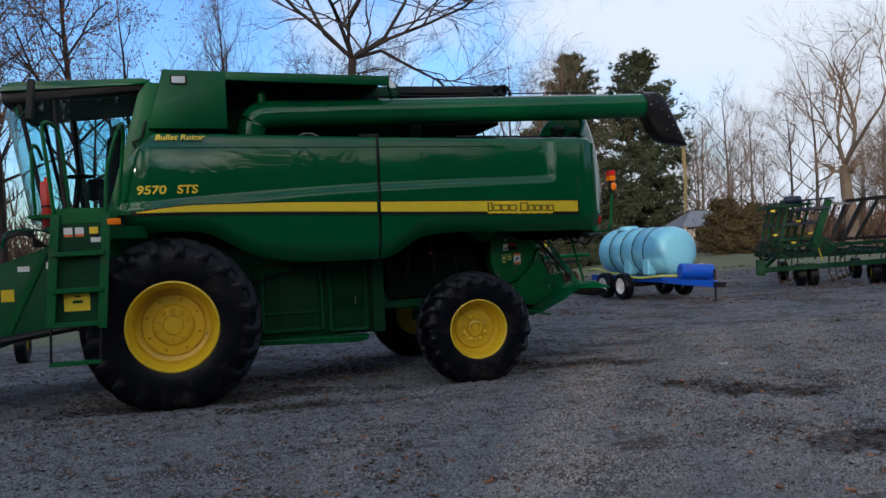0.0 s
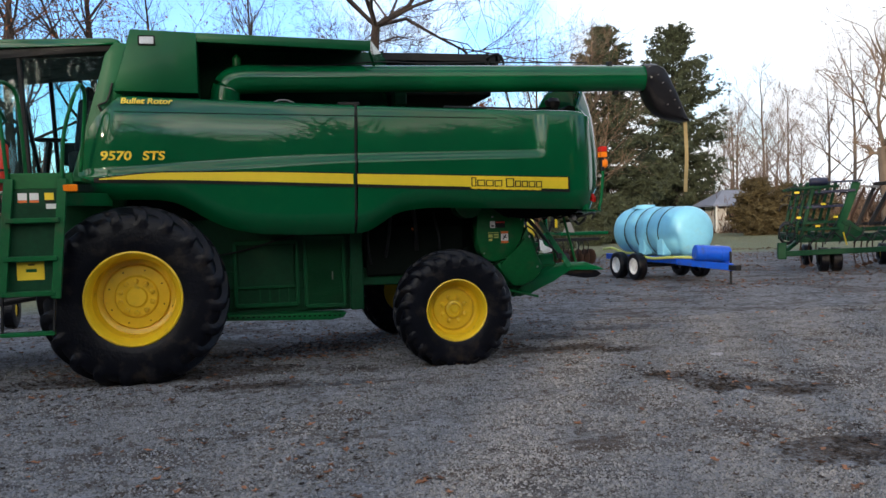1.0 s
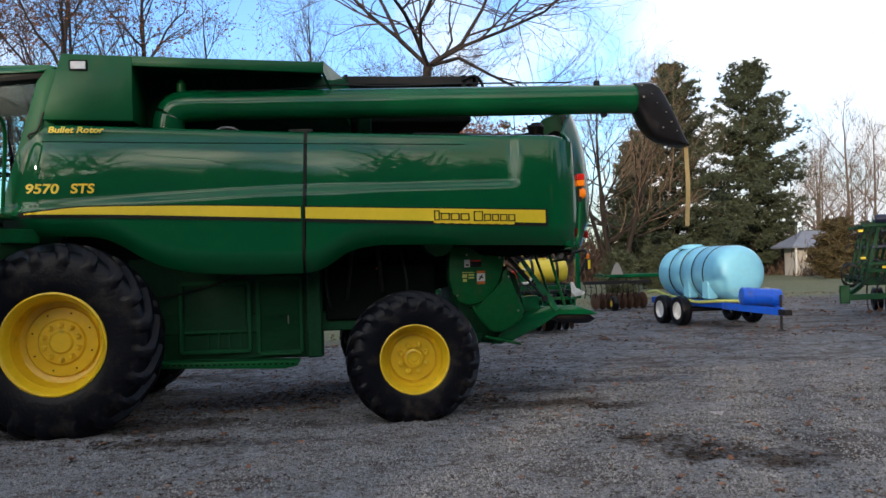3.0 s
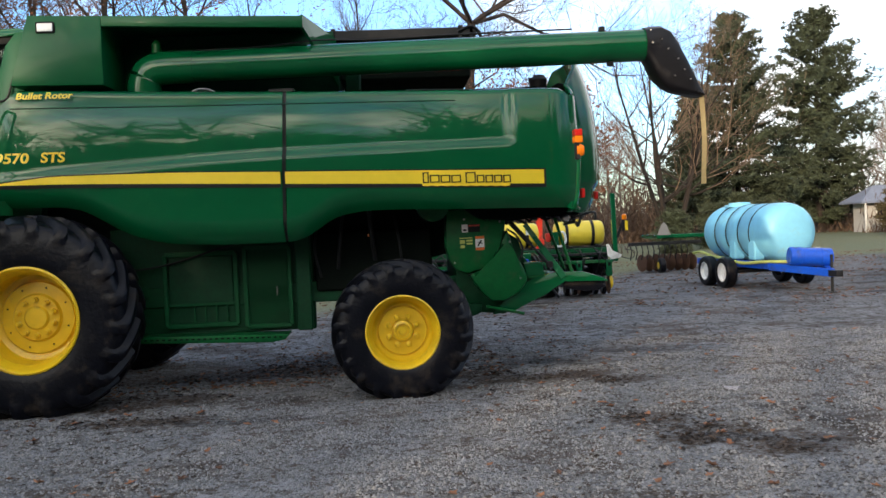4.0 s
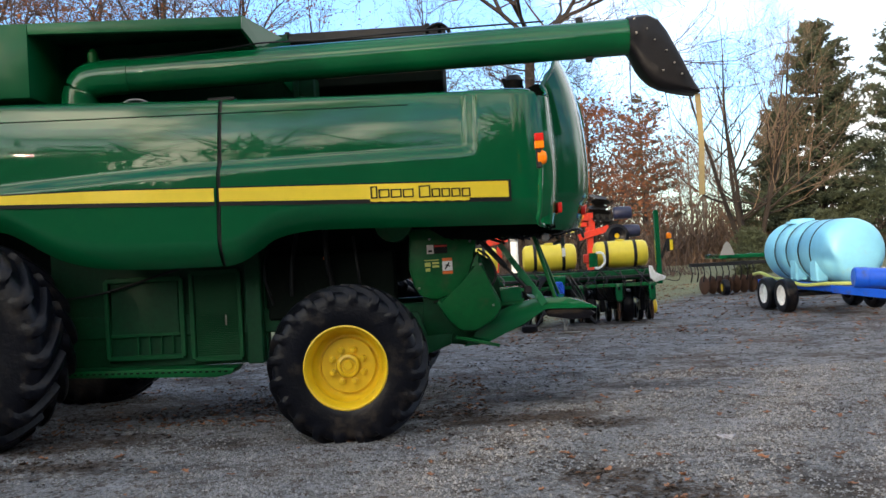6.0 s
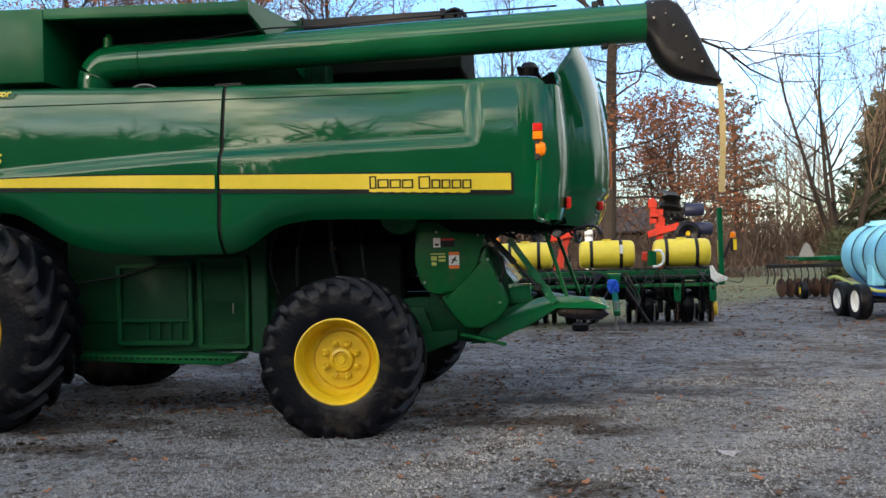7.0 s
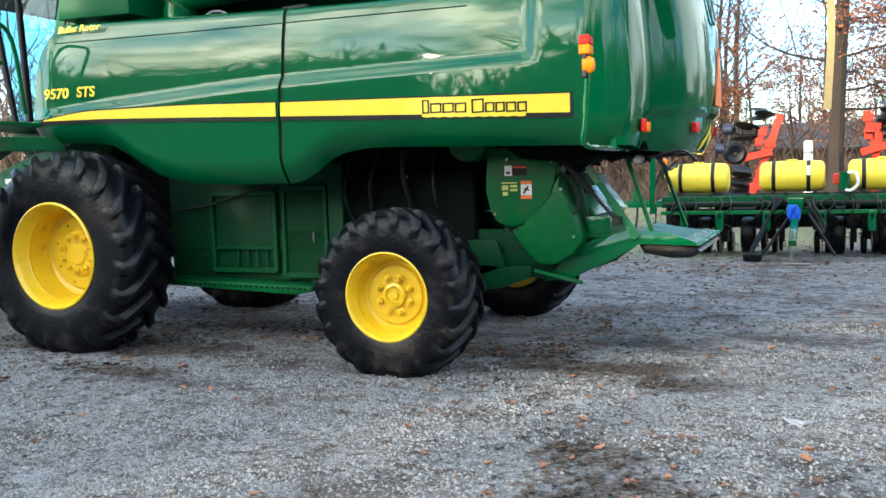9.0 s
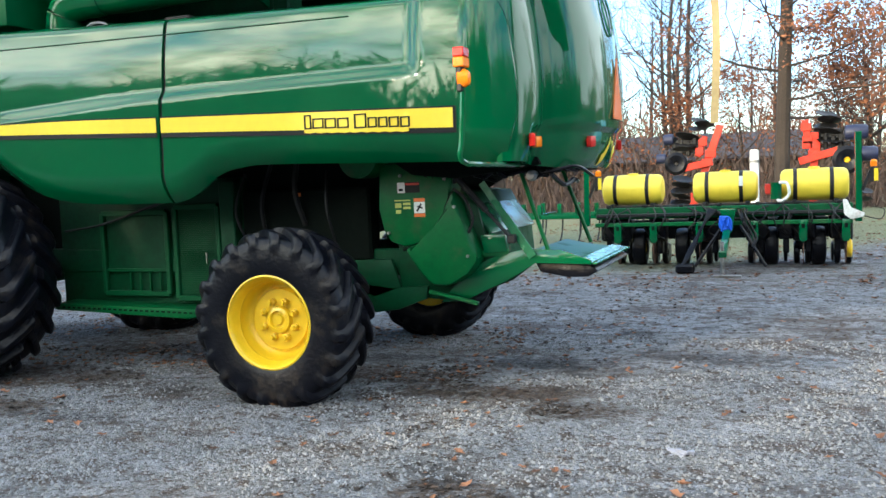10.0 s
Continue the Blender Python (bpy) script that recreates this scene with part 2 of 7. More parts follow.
_l.new(_geo.outputs["Random Per Island"], _ramp.inputs[0])
_l.new(_ramp.outputs[0], _mul.inputs[1])
SHED_ROOF = material("old_grey_roof", (0.085, 0.080, 0.088), 0.85, 0, 0.3, 2.0, 0.2, 10)
ROOF = material("grey_shingle_roof", (0.20, 0.225, 0.29), 0.8, 0, 0.2, 3.0, 0.2, 10)
SIDING = material("pale_siding", (0.55, 0.53, 0.50), 0.7, 0, 0.1, 2.0)
SHED_WALL = material("weathered_shed_boards", (0.062, 0.046, 0.038), 0.85, 0, 0.3, 2.0, 0.2, 10)
DARK_WIN = material("dark_window", (0.02, 0.022, 0.025), 0.12)
SEATCLOTH = material("dark_upholstery", (0.03, 0.03, 0.032), 0.8, 0, 0.2, 10)
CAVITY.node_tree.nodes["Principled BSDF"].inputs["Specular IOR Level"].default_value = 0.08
for _m in (GREEN_WORN, GREEN_MID, GREEN_DARK, GREEN_SATIN):
    _m.node_tree.nodes["Principled BSDF"].inputs["Specular IOR Level"].default_value = 0.22
for _m, _k in ((BLACK, 0.3), (BLACK_DECAL, 0.3), (RUBBER, 0.2), (RUBBER_GLOSS, 0.3)):
    _m.node_tree.nodes["Principled BSDF"].inputs["Specular IOR Level"].default_value = _k
GLASS = bpy.data.materials.new("cab_glass")
GLASS.use_nodes = True
_g = GLASS.node_tree.nodes["Principled BSDF"]
_g.inputs["Base Color"].default_value = (0.60, 0.82, 0.85, 1)
_g.inputs["Transmission Weight"].default_value = 1.0
_g.inputs["Roughness"].default_value = 0.0
_g.inputs["IOR"].default_value = 1.05
_g.inputs["Coat Weight"].default_value = 0.6
_g.inputs["Coat Roughness"].default_value = 0.0


BROWN_PLACES = ((5.65, 11.15, 0.42, 0.24), (4.75, 11.6, 0.75, 0.26), (3.75, 12.05, 0.8, 0.3), (0.0, 11.3, 1.6, 0.4), (1.4, 13.0, 1.9, 0.6),
                (5.30, 9.35, 0.30, 0.22), (5.60, 8.85, 0.34, 0.26), (5.95, 8.30, 0.34, 0.26), (5.35, 8.60, 0.22, 0.18), (5.1, 6.3, 0.5, 0.35), (0.9, 10.4, 0.7, 0.18))
# damp places; the first three also paint in shade under and behind the combine
WET_SHADE_PLACES = ((6.4, 13.2, 0.9, 0.4), (4.8, 12.7, 1.2, 0.4), (3.4, 12.7, 0.7, 0.35), (5.75, 8.60, 0.45, 0.20), (1.9, 10.2, 0.6, 0.16))


def ground_material():
    """Gravel yard that turns to frosted lawn farther out, with damp patches, dirt and leaf litter."""
    m = bpy.data.materials.new("gravel_and_lawn")
    m.use_nodes = True
    n, l = m.node_tree.nodes, m.node_tree.links
    b = n["Principled BSDF"]
    b.inputs["Roughness"].default_value = 0.92
    b.inputs["Specular IOR Level"].default_value = 0.25
    geo = n.new("ShaderNodeNewGeometry")
    pos = geo.outputs["Position"]

    def noise_tex(scale, detail=6, rough=0.6):
        t = n.new("ShaderNodeTexNoise")
        t.inputs["Scale"].default_value, t.inputs["Detail"].default_value, t.inputs["Roughness"].default_value = scale, detail, rough
        l.new(pos, t.inputs["Vector"])
        return t.outputs["Fac"]

    def ramp(src, a, b_, ca, cb):
        r = n.new("ShaderNodeValToRGB")
        r.color_ramp.elements[0].position, r.color_ramp.elements[1].position = a, b_
        r.color_ramp.elements[0].color, r.color_ramp.elements[1].color = (*ca, 1), (*cb, 1)
        l.new(src, r.inputs[0])
        return r.outputs[0]

    def mix(fac, a, b_):
        x = n.new("ShaderNodeMixRGB")
        l.new(fac, x.inputs[0])
        for k, v in ((1, a), (2, b_)):
            if isinstance(v, tuple):
                x.inputs[k].default_value = (*v, 1)
            else:
                l.new(v, x.inputs[k])
        return x.outputs[0]

    vor = n.new("ShaderNodeTexVoronoi")
    vor.inputs["Scale"].default_value = 34
    vor2 = n.new("ShaderNodeTexVoronoi")
    vor2.inputs["Scale"].default_value = 85
    cells = []
    for v in (vor, vor2):
        l.new(pos, v.inputs["Vector"])
        bw = n.new("ShaderNodeRGBToBW")
        l.new(v.outputs["Color"], bw.inputs[0])
        cells.append(bw.outputs[0])
    gravel = ramp(cells[0], 0.1, 0.9, (0.12, 0.124, 0.134), (0.31, 0.32, 0.34))
    fine = ramp(cells[1], 0.1, 0.9, (0.12, 0.124, 0.133), (0.28, 0.29, 0.31))
    gravel = mix(ramp(noise_tex(5.0), 0.35, 0.65, (0.2,) * 3, (0.8,) * 3), gravel, fine)
    gravel = mix(ramp(noise_tex(1.1, 4), 0.35, 0.65, (0, 0, 0), (0.45,) * 3), gravel, (0.20, 0.188, 0.172))
    dirt = ramp(noise_tex(30, 6), 0.32, 0.75, (0.020, 0.0145, 0.011), (0.115, 0.078, 0.054))
    speck = ramp(noise_tex(6.5, 9, 0.8), 0.515, 0.565, (0, 0, 0), (0.85,) * 3)
    gravel = mix(ramp(noise_tex(2.3, 7, 0.7), 0.52, 0.60, (0, 0, 0), (0.45,) * 3), gravel, (0.36, 0.365, 0.385))
    gravel = mix(ramp(noise_tex(17, 7, 0.75), 0.53, 0.60, (0, 0, 0), (0.75,) * 3), gravel, (0.06, 0.052, 0.046))
    base = mix(speck, gravel, dirt)
    stretch = n.new("ShaderNodeMapping")
    stretch.inputs["Rotation"].default_value = (0, 0, radians(-20))
    stretch.inputs["Scale"].default_value = (0.75, 1.1, 1.0)
    l.new(pos, stretch.inputs["Vector"])
    track = n.new("ShaderNodeTexNoise")
    track.inputs["Scale"].default_value, track.inputs["Detail"].default_value, track.inputs["Roughness"].default_value = 0.9, 10, 0.78
    l.new(stretch.outputs[0], track.inputs["Vector"])
    base = mix(ramp(track.outputs["Fac"], 0.49, 0.60, (0, 0, 0), (0.8,) * 3), base, dirt)
    damp = ramp(noise_tex(0.5, 10, 0.78), 0.54, 0.63, (0, 0, 0), (0.82,) * 3)
    base = mix(damp, base, (0.035, 0.031, 0.029))
    crumbs = ramp(noise_tex(12, 10, 0.85), 0.54, 0.60, (0, 0, 0), (0.8,) * 3)
    zone = ramp(noise_tex(0.8, 5, 0.7), 0.42, 0.58, (0.15,) * 3, (1,) * 3)
    clod = n.new("ShaderNodeMixRGB")
    clod.blend_type, clod.inputs[0].default_value = "MULTIPLY", 1.0
    l.new(crumbs, clod.inputs[1])
    l.new(zone, clod.inputs[2])
    base = mix(clod.outputs[0], base, (0.048, 0.036, 0.029))
    # brown wheel tracks, damp places, shade painted under the combine, each with a ragged edge
    def stain(places, limit, rough_scale):
        total = None
        for cx, cy, rx, ry in places:
            sub = n.new("ShaderNodeMapping")
            sub.inputs["Location"].default_value = (-cx / rx, -cy / ry, 0)
            sub.inputs["Scale"].default_value = (1 / rx, 1 / ry, 0)
            l.new(pos, sub.inputs["Vector"])
            ln = n.new("ShaderNodeVectorMath")
            ln.operation = "LENGTH"
            l.new(sub.outputs[0], ln.inputs[0])
            if total is None:
                total = ln.outputs["Value"]
            else:
                mn = n.new("ShaderNodeMath")
                mn.operation = "MINIMUM"
                l.new(total, mn.inputs[0])
                l.new(ln.outputs["Value"], mn.inputs[1])
                total = mn.outputs[0]
        ma = n.new("ShaderNodeMath")
        ma.operation = "MULTIPLY_ADD"
        ma.inputs[1].default_value = 4.2
        l.new(noise_tex(rough_scale, 9, 0.75), ma.inputs[0])
        l.new(total, ma.inputs[2])
        mr = n.new("ShaderNodeMapRange")
        mr.inputs["From Min"].default_value, mr.inputs["From Max"].default_value = limit - 0.2, limit + 0.2
        mr.inputs["To Min"].default_value, mr.inputs["To Max"].default_value = 0.95, 0.0
        l.new(ma.outputs[0], mr.inputs["Value"])
        lump = n.new("ShaderNodeMath")
        lump.operation = "MULTIPLY"
        l.new(mr.outputs[0], lump.inputs[0])
        l.new(ramp(noise_tex(24, 8, 0.8), 0.44, 0.54, (0.22,) * 3, (1,) * 3), lump.inputs[1])
        return lump.outputs[0]

    brown = stain(BROWN_PLACES, 2.95, 9.0)
    base = mix(brown, base, dirt)
    wet_shade = stain(WET_SHADE_PLACES, 2.8, 6.0)
    base = mix(wet_shade, base, (0.030, 0.030, 0.033))
    # lawn beyond the yard
    grass = ramp(noise_tex(9, 6), 0.3, 0.7, (0.090, 0.108, 0.052), (0.28, 0.29, 0.18))
    grass = mix(ramp(noise_tex(0.35), 0.45, 0.7, (0, 0, 0), (0.3,) * 3), grass, (0.24, 0.16, 0.09))
    sep = n.new("ShaderNodeSeparateXYZ")
    l.new(pos, sep.inputs[0])
    far = n.new("ShaderNodeMath")
    far.operation = "MULTIPLY_ADD"
    far.inputs[1].default_value = 3.0
    l.new(noise_tex(0.3), far.inputs[0])
    bend = n.new("ShaderNodeMapRange")           # the gravel reaches farther back beside the trailer
    bend.inputs["From Min"].default_value, bend.inputs["From Max"].default_value = 5.0, 13.5
    bend.inputs["To Min"].default_value, bend.inputs["To Max"].default_value = 0.0, 12.7
    l.new(sep.outputs["X"], bend.inputs["Value"])
    tilt = n.new("ShaderNodeMath")
    tilt.operation = "SUBTRACT"
    l.new(sep.outputs["Y"], tilt.inputs[0])
    l.new(bend.outputs[0], tilt.inputs[1])
    l.new(tilt.outputs[0], far.inputs[2])
    edge = n.new("ShaderNodeMapRange")
    edge.inputs["From Min"].default_value, edge.inputs["From Max"].default_value = 21.0, 23.2
    l.new(far.outputs[0], edge.inputs["Value"])
    base = mix(edge.outputs[0], base, grass)
    l.new(base, b.inputs["Base Color"])
    bp = n.new("ShaderNodeBump")
    bp.inputs["Strength"].default_value, bp.inputs["Distance"].default_value = 0.6, 0.03
    l.new(vor.outputs["Distance"], bp.inputs["Height"])
    bp.invert = True
    bp2 = n.new("ShaderNodeBump")
    bp2.inputs["Strength"].default_value, bp2.inputs["Distance"].default_value = 0.75, 0.08
    l.new(noise_tex(9, 8, 0.7), bp2.inputs["Height"])
    l.new(bp.outputs[0], bp2.inputs["Normal"])
    l.new(bp2.outputs[0], b.inputs["Normal"])
    return m


GROUND = ground_material()

# ---- building blocks ----
def thing(name, at, label, category, group="", kind=""):
    """An Empty at a thing's base, to which its parts belong."""
    e = new(name)
    e.location = at
    e.empty_display_size = 0.2
    return tagged(e, label, category, group, kind)


def origin_of(ob):
    v = Vector((0, 0, 0))
    while ob is not None:
        v = v + ob.location
        ob = ob.parent
    return v


def smooth_faces(me, angle=0.6):
    """Smooth shading with sharp edges kept."""
    me.polygons.foreach_set("use_smooth", [True] * len(me.polygons))
    me.set_sharp_from_angle(angle=angle)


def part(name, bm, mat, parent=None, label="", smooth=True):
    """Links a bmesh, given in world places, as one mesh under a thing or a part."""
    me = bpy.data.meshes.new(name)
    bmesh.ops.recalc_face_normals(bm, faces=bm.faces)
    bm.to_mesh(me)
    bm.free()
    return finish(name, me, mat, parent, label, smooth)


def finish(name, me, mat, parent=None, label="", smooth=True):
    me.materials.append(mat)
    if smooth:
        smooth_faces(me)
    ob = new(name, me)
    if parent is not None:
        me.transform(Matrix.Translation(-origin_of(parent)))
        ob.parent = parent
    if label:
        ob["label"] = label
    return ob


def box(bm, lo, hi, bevel=0.0, m=None, seg=1):
    """A box between two corners, with bevelled edges; m turns it about its middle."""
    lo, hi = Vector(lo), Vector(hi)
    mid, size = (lo + hi) / 2, hi - lo
    geom = bmesh.ops.create_cube(bm, size=1.0)
    vs = geom["verts"]
    mat = Matrix.Translation(mid) @ (m.to_4x4() if m is not None else Matrix.Identity(4)) @ Matrix.Diagonal((*size, 1))
    bmesh.ops.transform(bm, matrix=mat, verts=vs)
    if bevel:
        es = list({e for v in vs for e in v.link_edges})
        bmesh.ops.bevel(bm, geom=es, offset=bevel, segments=seg, affect="EDGES", profile=0.5)
    return bm


def beam(bm, a, b, w, h, bevel=0.0, up=(0, 0, 1)):
    """A square bar from a to b."""
    a, b = Vector(a), Vector(b)
    d = b - a
    x = d.normalized()
    u = Vector(up)
    if abs(x.dot(u)) > 0.95:
        u = Vector((0, 1, 0))
    y = u.cross(x).normalized()
    z = x.cross(y)
    r = Matrix((x, y, z)).transposed()
    box(bm, (a + b) / 2 - Vector((d.length, w, h)) / 2, (a + b) / 2 + Vector((d.length, w, h)) / 2, bevel, r)
    return bm


def tube(bm, pts, r, sides=8, caps=True):
    """A round bar or hose along points; r is one radius or one for each point."""
    pts = [Vector(p) for p in pts]
    rs = r if isinstance(r, (list, tuple)) else [r] * len(pts)
    rings = []
    for i, p in enumerate(pts):
        d = (pts[min(i + 1, len(pts) - 1)] - pts[max(i - 1, 0)]).normalized()
        u = Vector((0, 0, 1)) if abs(d.z) < 0.9 else Vector((0, 1, 0))
        x = d.cross(u).normalized()
        y = x.cross(d)
        rings.append([bm.verts.new(p + (x * math.cos(2 * math.pi * k / sides) + y * math.sin(2 * math.pi * k / sides)) * rs[i]) for k in range(sides)])
    for a, b in zip(rings, rings[1:]):
        for k in range(sides):
            bm.faces.new((a[k], a[(k + 1) % sides], b[(k + 1) % sides], b[k]))
    if caps:
        bm.faces.new(rings[0][::-1])
        bm.faces.new(rings[-1])
    return bm


def curve_pts(pts, n=6):
    """A smooth line through points."""
    p = [Vector(q) for q in pts]
    p = [2 * p[0] - p[1]] + p + [2 * p[-1] - p[-2]]
    out = []
    for i in range(1, len(p) - 2):
        for k in range(n):
            t = k / n
            out.append(0.5 * (2 * p[i] + (p[i + 1] - p[i - 1]) * t + (2 * p[i - 1] - 5 * p[i] + 4 * p[i + 1] - p[i + 2]) * t * t
                              + (3 * p[i] - p[i - 1] - 3 * p[i + 1] + p[i + 2]) * t ** 3))
    out.append(p[-2])
    return out


def prism(bm, poly, y0, y1, bevel=0.0, axis="y"):
    """A plate of a given outline in x and z, from y0 to y1 (or y and z along x)."""
    def at(a, c, b):
        return (a, b, c) if axis == "y" else (b, a, c)
    v0 = [bm.verts.new(at(a, c, y0)) for a, c in poly]
    v1 = [bm.verts.new(at(a, c, y1)) for a, c in poly]
    n = len(poly)
    f = [bm.faces.new(v0), bm.faces.new(v1[::-1])]
    for k in range(n):
        f.append(bm.faces.new((v0[k], v1[k], v1[(k + 1) % n], v0[(k + 1) % n])))
    if bevel:
        bmesh.ops.bevel(bm, geom=list({e for q in f for e in q.edges}), offset=bevel, segments=2, affect="EDGES", profile=0.5)
    return bm


def lathe(bm, profile, center, axis="y", sides=48, closed=False):
    """A turned body: (along, radius) pairs round an axis through center."""
    c = Vector(center)
    rings = []
    for a, r in profile:
        ring = []
        for k in range(sides):
            s, t = math.sin(2 * math.pi * k / sides) * r, math.cos(2 * math.pi * k / sides) * r
            ring.append(bm.verts.new(c + (Vector((s, a, t)) if axis == "y" else Vector((a, s, t)) if axis == "x" else Vector((s, t, a)))))
        rings.append(ring)
    for p, q in zip(rings, rings[1:] + ([rings[0]] if closed else [])):
        for k in range(sides):
            bm.faces.new((p[k], p[(k + 1) % sides], q[(k + 1) % sides], q[k]))
    if not closed:
        if profile[0][1] > 1e-4:
            bm.faces.new(rings[0])
        if profile[-1][1] > 1e-4:
            bm.faces.new(rings[-1][::-1])
    bmesh.ops.remove_doubles(bm, verts=bm.verts, dist=1e-5)
    return bm


def grid(bm, nu, nv, fn, thick=None):
    """A sheet of points fn(u, v), with a back face offset by thick."""
    def sheet(off):
        return [[bm.verts.new(Vector(fn(i / nu, j / nv)) + off) for j in range(nv + 1)] for i in range(nu + 1)]
    a = sheet(Vector((0, 0, 0)))
    for i in range(nu):
        for j in range(nv):
            bm.faces.new((a[i][j], a[i + 1][j], a[i + 1][j + 1], a[i][j + 1]))
    if thick is not None:
        b = sheet(Vector(thick))
        for i in range(nu):
            for j in range(nv):
                bm.faces.new((b[i][j], b[i][j + 1], b[i + 1][j + 1], b[i + 1][j]))
        rim = [(i, 0) for i in range(nu)] + [(nu, j) for j in range(nv)] + [(i, nv) for i in range(nu, 0, -1)] + [(0, j) for j in range(nv, 0, -1)]
        for (i, j), (k, q) in zip(rim, rim[1:] + rim[:1]):
            bm.faces.new((a[i][j], b[i][j], b[k][q], a[k][q]))
    return bm


def interp(x, table):
    """A smooth curve through (x, y) pairs."""
    if x <= table[0][0]:
        return table[0][1]
    for i in range(len(table) - 1):
        (a, va), (b, vb) = table[i], table[i + 1]
        if x <= b:
            t, s = (x - a) / (b - a), (vb - va) / (b - a)
            s0 = (va - table[i - 1][1]) / (a - table[i - 1][0]) if i else s
            s1 = (table[i + 2][1] - vb) / (table[i + 2][0] - b) if i + 2 < len(table) else s
            m0 = 0.0 if s0 * s <= 0 else 2 * s0 * s / (s0 + s)
            m1 = 0.0 if s1 * s <= 0 else 2 * s1 * s / (s1 + s)
            h = b - a
            return va * (2 * t ** 3 - 3 * t * t + 1) + h * m0 * (t ** 3 - 2 * t * t + t) + vb * (3 * t * t - 2 * t ** 3) + h * m1 * (t ** 3 - t * t)
    return table[-1][1]


def step(x, a, b):
    t = min(1.0, max(0.0, (x - a) / (b - a)))
    return t * t * (3 - 2 * t)


def B():
    return bmesh.new()


def raw_mesh(name, verts, faces):
    me = bpy.data.meshes.new(name)
    me.from_pydata(verts, [], faces)
    me.update()
    return me


def text_mesh(name, body, size, at, along, up, mat, parent, depth=0.002, shear=0.0, width=1.0):
    """Lettering, flat on a surface: from a place, along and up directions."""
    cu = bpy.data.curves.new(name, "FONT")
    cu.body, cu.size, cu.extrude, cu.shear, cu.offset = body, size, depth, shear, 0.0025 * size / 0.1
    tmp = new(name, cu)
    dg = bpy.context.evaluated_depsgraph_get()
    me = bpy.data.meshes.new_from_object(tmp.evaluated_get(dg))
    bpy.data.objects.remove(tmp)
    x, y = Vector(along).normalized(), Vector(up).normalized()
    z = x.cross(y)
    m = Matrix.Translation(at) @ Matrix((x, y, z)).transposed().to_4x4() @ Matrix.Diagonal((width, 1, 1, 1))
    me.transform(m)
    me.materials.clear()
    return finish(name, me, mat, parent, "", False)

# ---- ground ----
def ground_height(x, y):
    near = math.exp(-(((x - 4) / 22) ** 2 + ((y - 12) / 22) ** 2))
    h = 0.016 * (noise.noise((x * 0.9, y * 0.9, 0.3))) + 0.012 * noise.noise((x * 3.1, y * 3.1, 1.7)) + 0.007 * noise.noise((x * 7, y * 7, 4.0))
    return h * near - 0.004


def axis_lines(dense, far):
    lo, hi, d = dense
    out = [lo + d * k for k in range(int((hi - lo) / d) + 1)]
    s, left, right = d, lo, hi
    while left > -far:
        s *= 1.35
        left, right = left - s, right + s
        out = [left] + out + [right]
    return out


gx, gy = axis_lines((-6, 14, 0.13), 2500), axis_lines((3, 24, 0.13), 2500)
gv = [(x, y, ground_height(x, y) if -30 < x < 45 and -15 < y < 50 else -0.004) for y in gy for x in gx]
W = len(gx)
gf = [(j * W + i, j * W + i + 1, (j + 1) * W + i + 1, (j + 1) * W + i) for j in range(len(gy) - 1) for i in range(W - 1)]
ground = finish("ground", raw_mesh("ground", gv, gf), GROUND, None, "", True)
tagged(ground, "grey gravel yard with leaves and damp dirt, turning to frosty lawn", "ground", "", "structure")


def scatter_stones(count, seed):
    rng = np.random.default_rng(seed)
    v = np.array([(1, 0, -0.6), (-1, 0, -0.6), (0, 1, -0.6), (0, -1, -0.6), (0, 0, 1)], float)
    f = np.array([(0, 2, 4), (2, 1, 4), (1, 3, 4), (3, 0, 4)])
    y = 5.2 + 9.0 * rng.random(count) ** 1.6
    x = 3.2 + (rng.random(count) - 0.5) * (5 + 0.95 * y)
    keep = np.array([1.1 * noise.noise((a * 1.6, b * 1.6, 9.0)) + 0.85 - (1.0 if min(math.hypot((a - p) / (r * 1.2), (b - q) / (s * 1.2)) for p, q, r, s in BROWN_PLACES + WET_SHADE_PLACES) < 1 else 0) > rng.random() * 1.1 for a, b in zip(x, y)])
    x, y = x[keep], y[keep]
    n = len(x)
    r = 0.0075 + 0.011 * rng.random(n) ** 3
    z = np.array([ground_height(a, b) for a, b in zip(x, y)])
    shape = 0.65 + 0.7 * rng.random((n, 5, 3))
    a = rng.random(n) * 6.28
    pts = v[None] * shape * r[:, None, None] * np.array([1.2, 0.95, 0.62])
    ca, sa = np.cos(a)[:, None], np.sin(a)[:, None]
    px, py = pts[..., 0] * ca - pts[..., 1] * sa, pts[..., 0] * sa + pts[..., 1] * ca
    out = np.stack([px + x[:, None], py + y[:, None], pts[..., 2] + z[:, None] + r[:, None] * 0.2], -1).reshape(-1, 3)
    faces = (f[None] + 5 * np.arange(n)[:, None, None]).reshape(-1, 3)
    return out, faces


sv, sf = scatter_stones(250000, 4)
stones = finish("gravel_stones", raw_mesh("gravel_stones", sv.tolist(), sf.tolist()), STONE, None, "", False)
tagged(stones, "loose pale crushed stones lying over the yard", "gravel", "", "stuff")


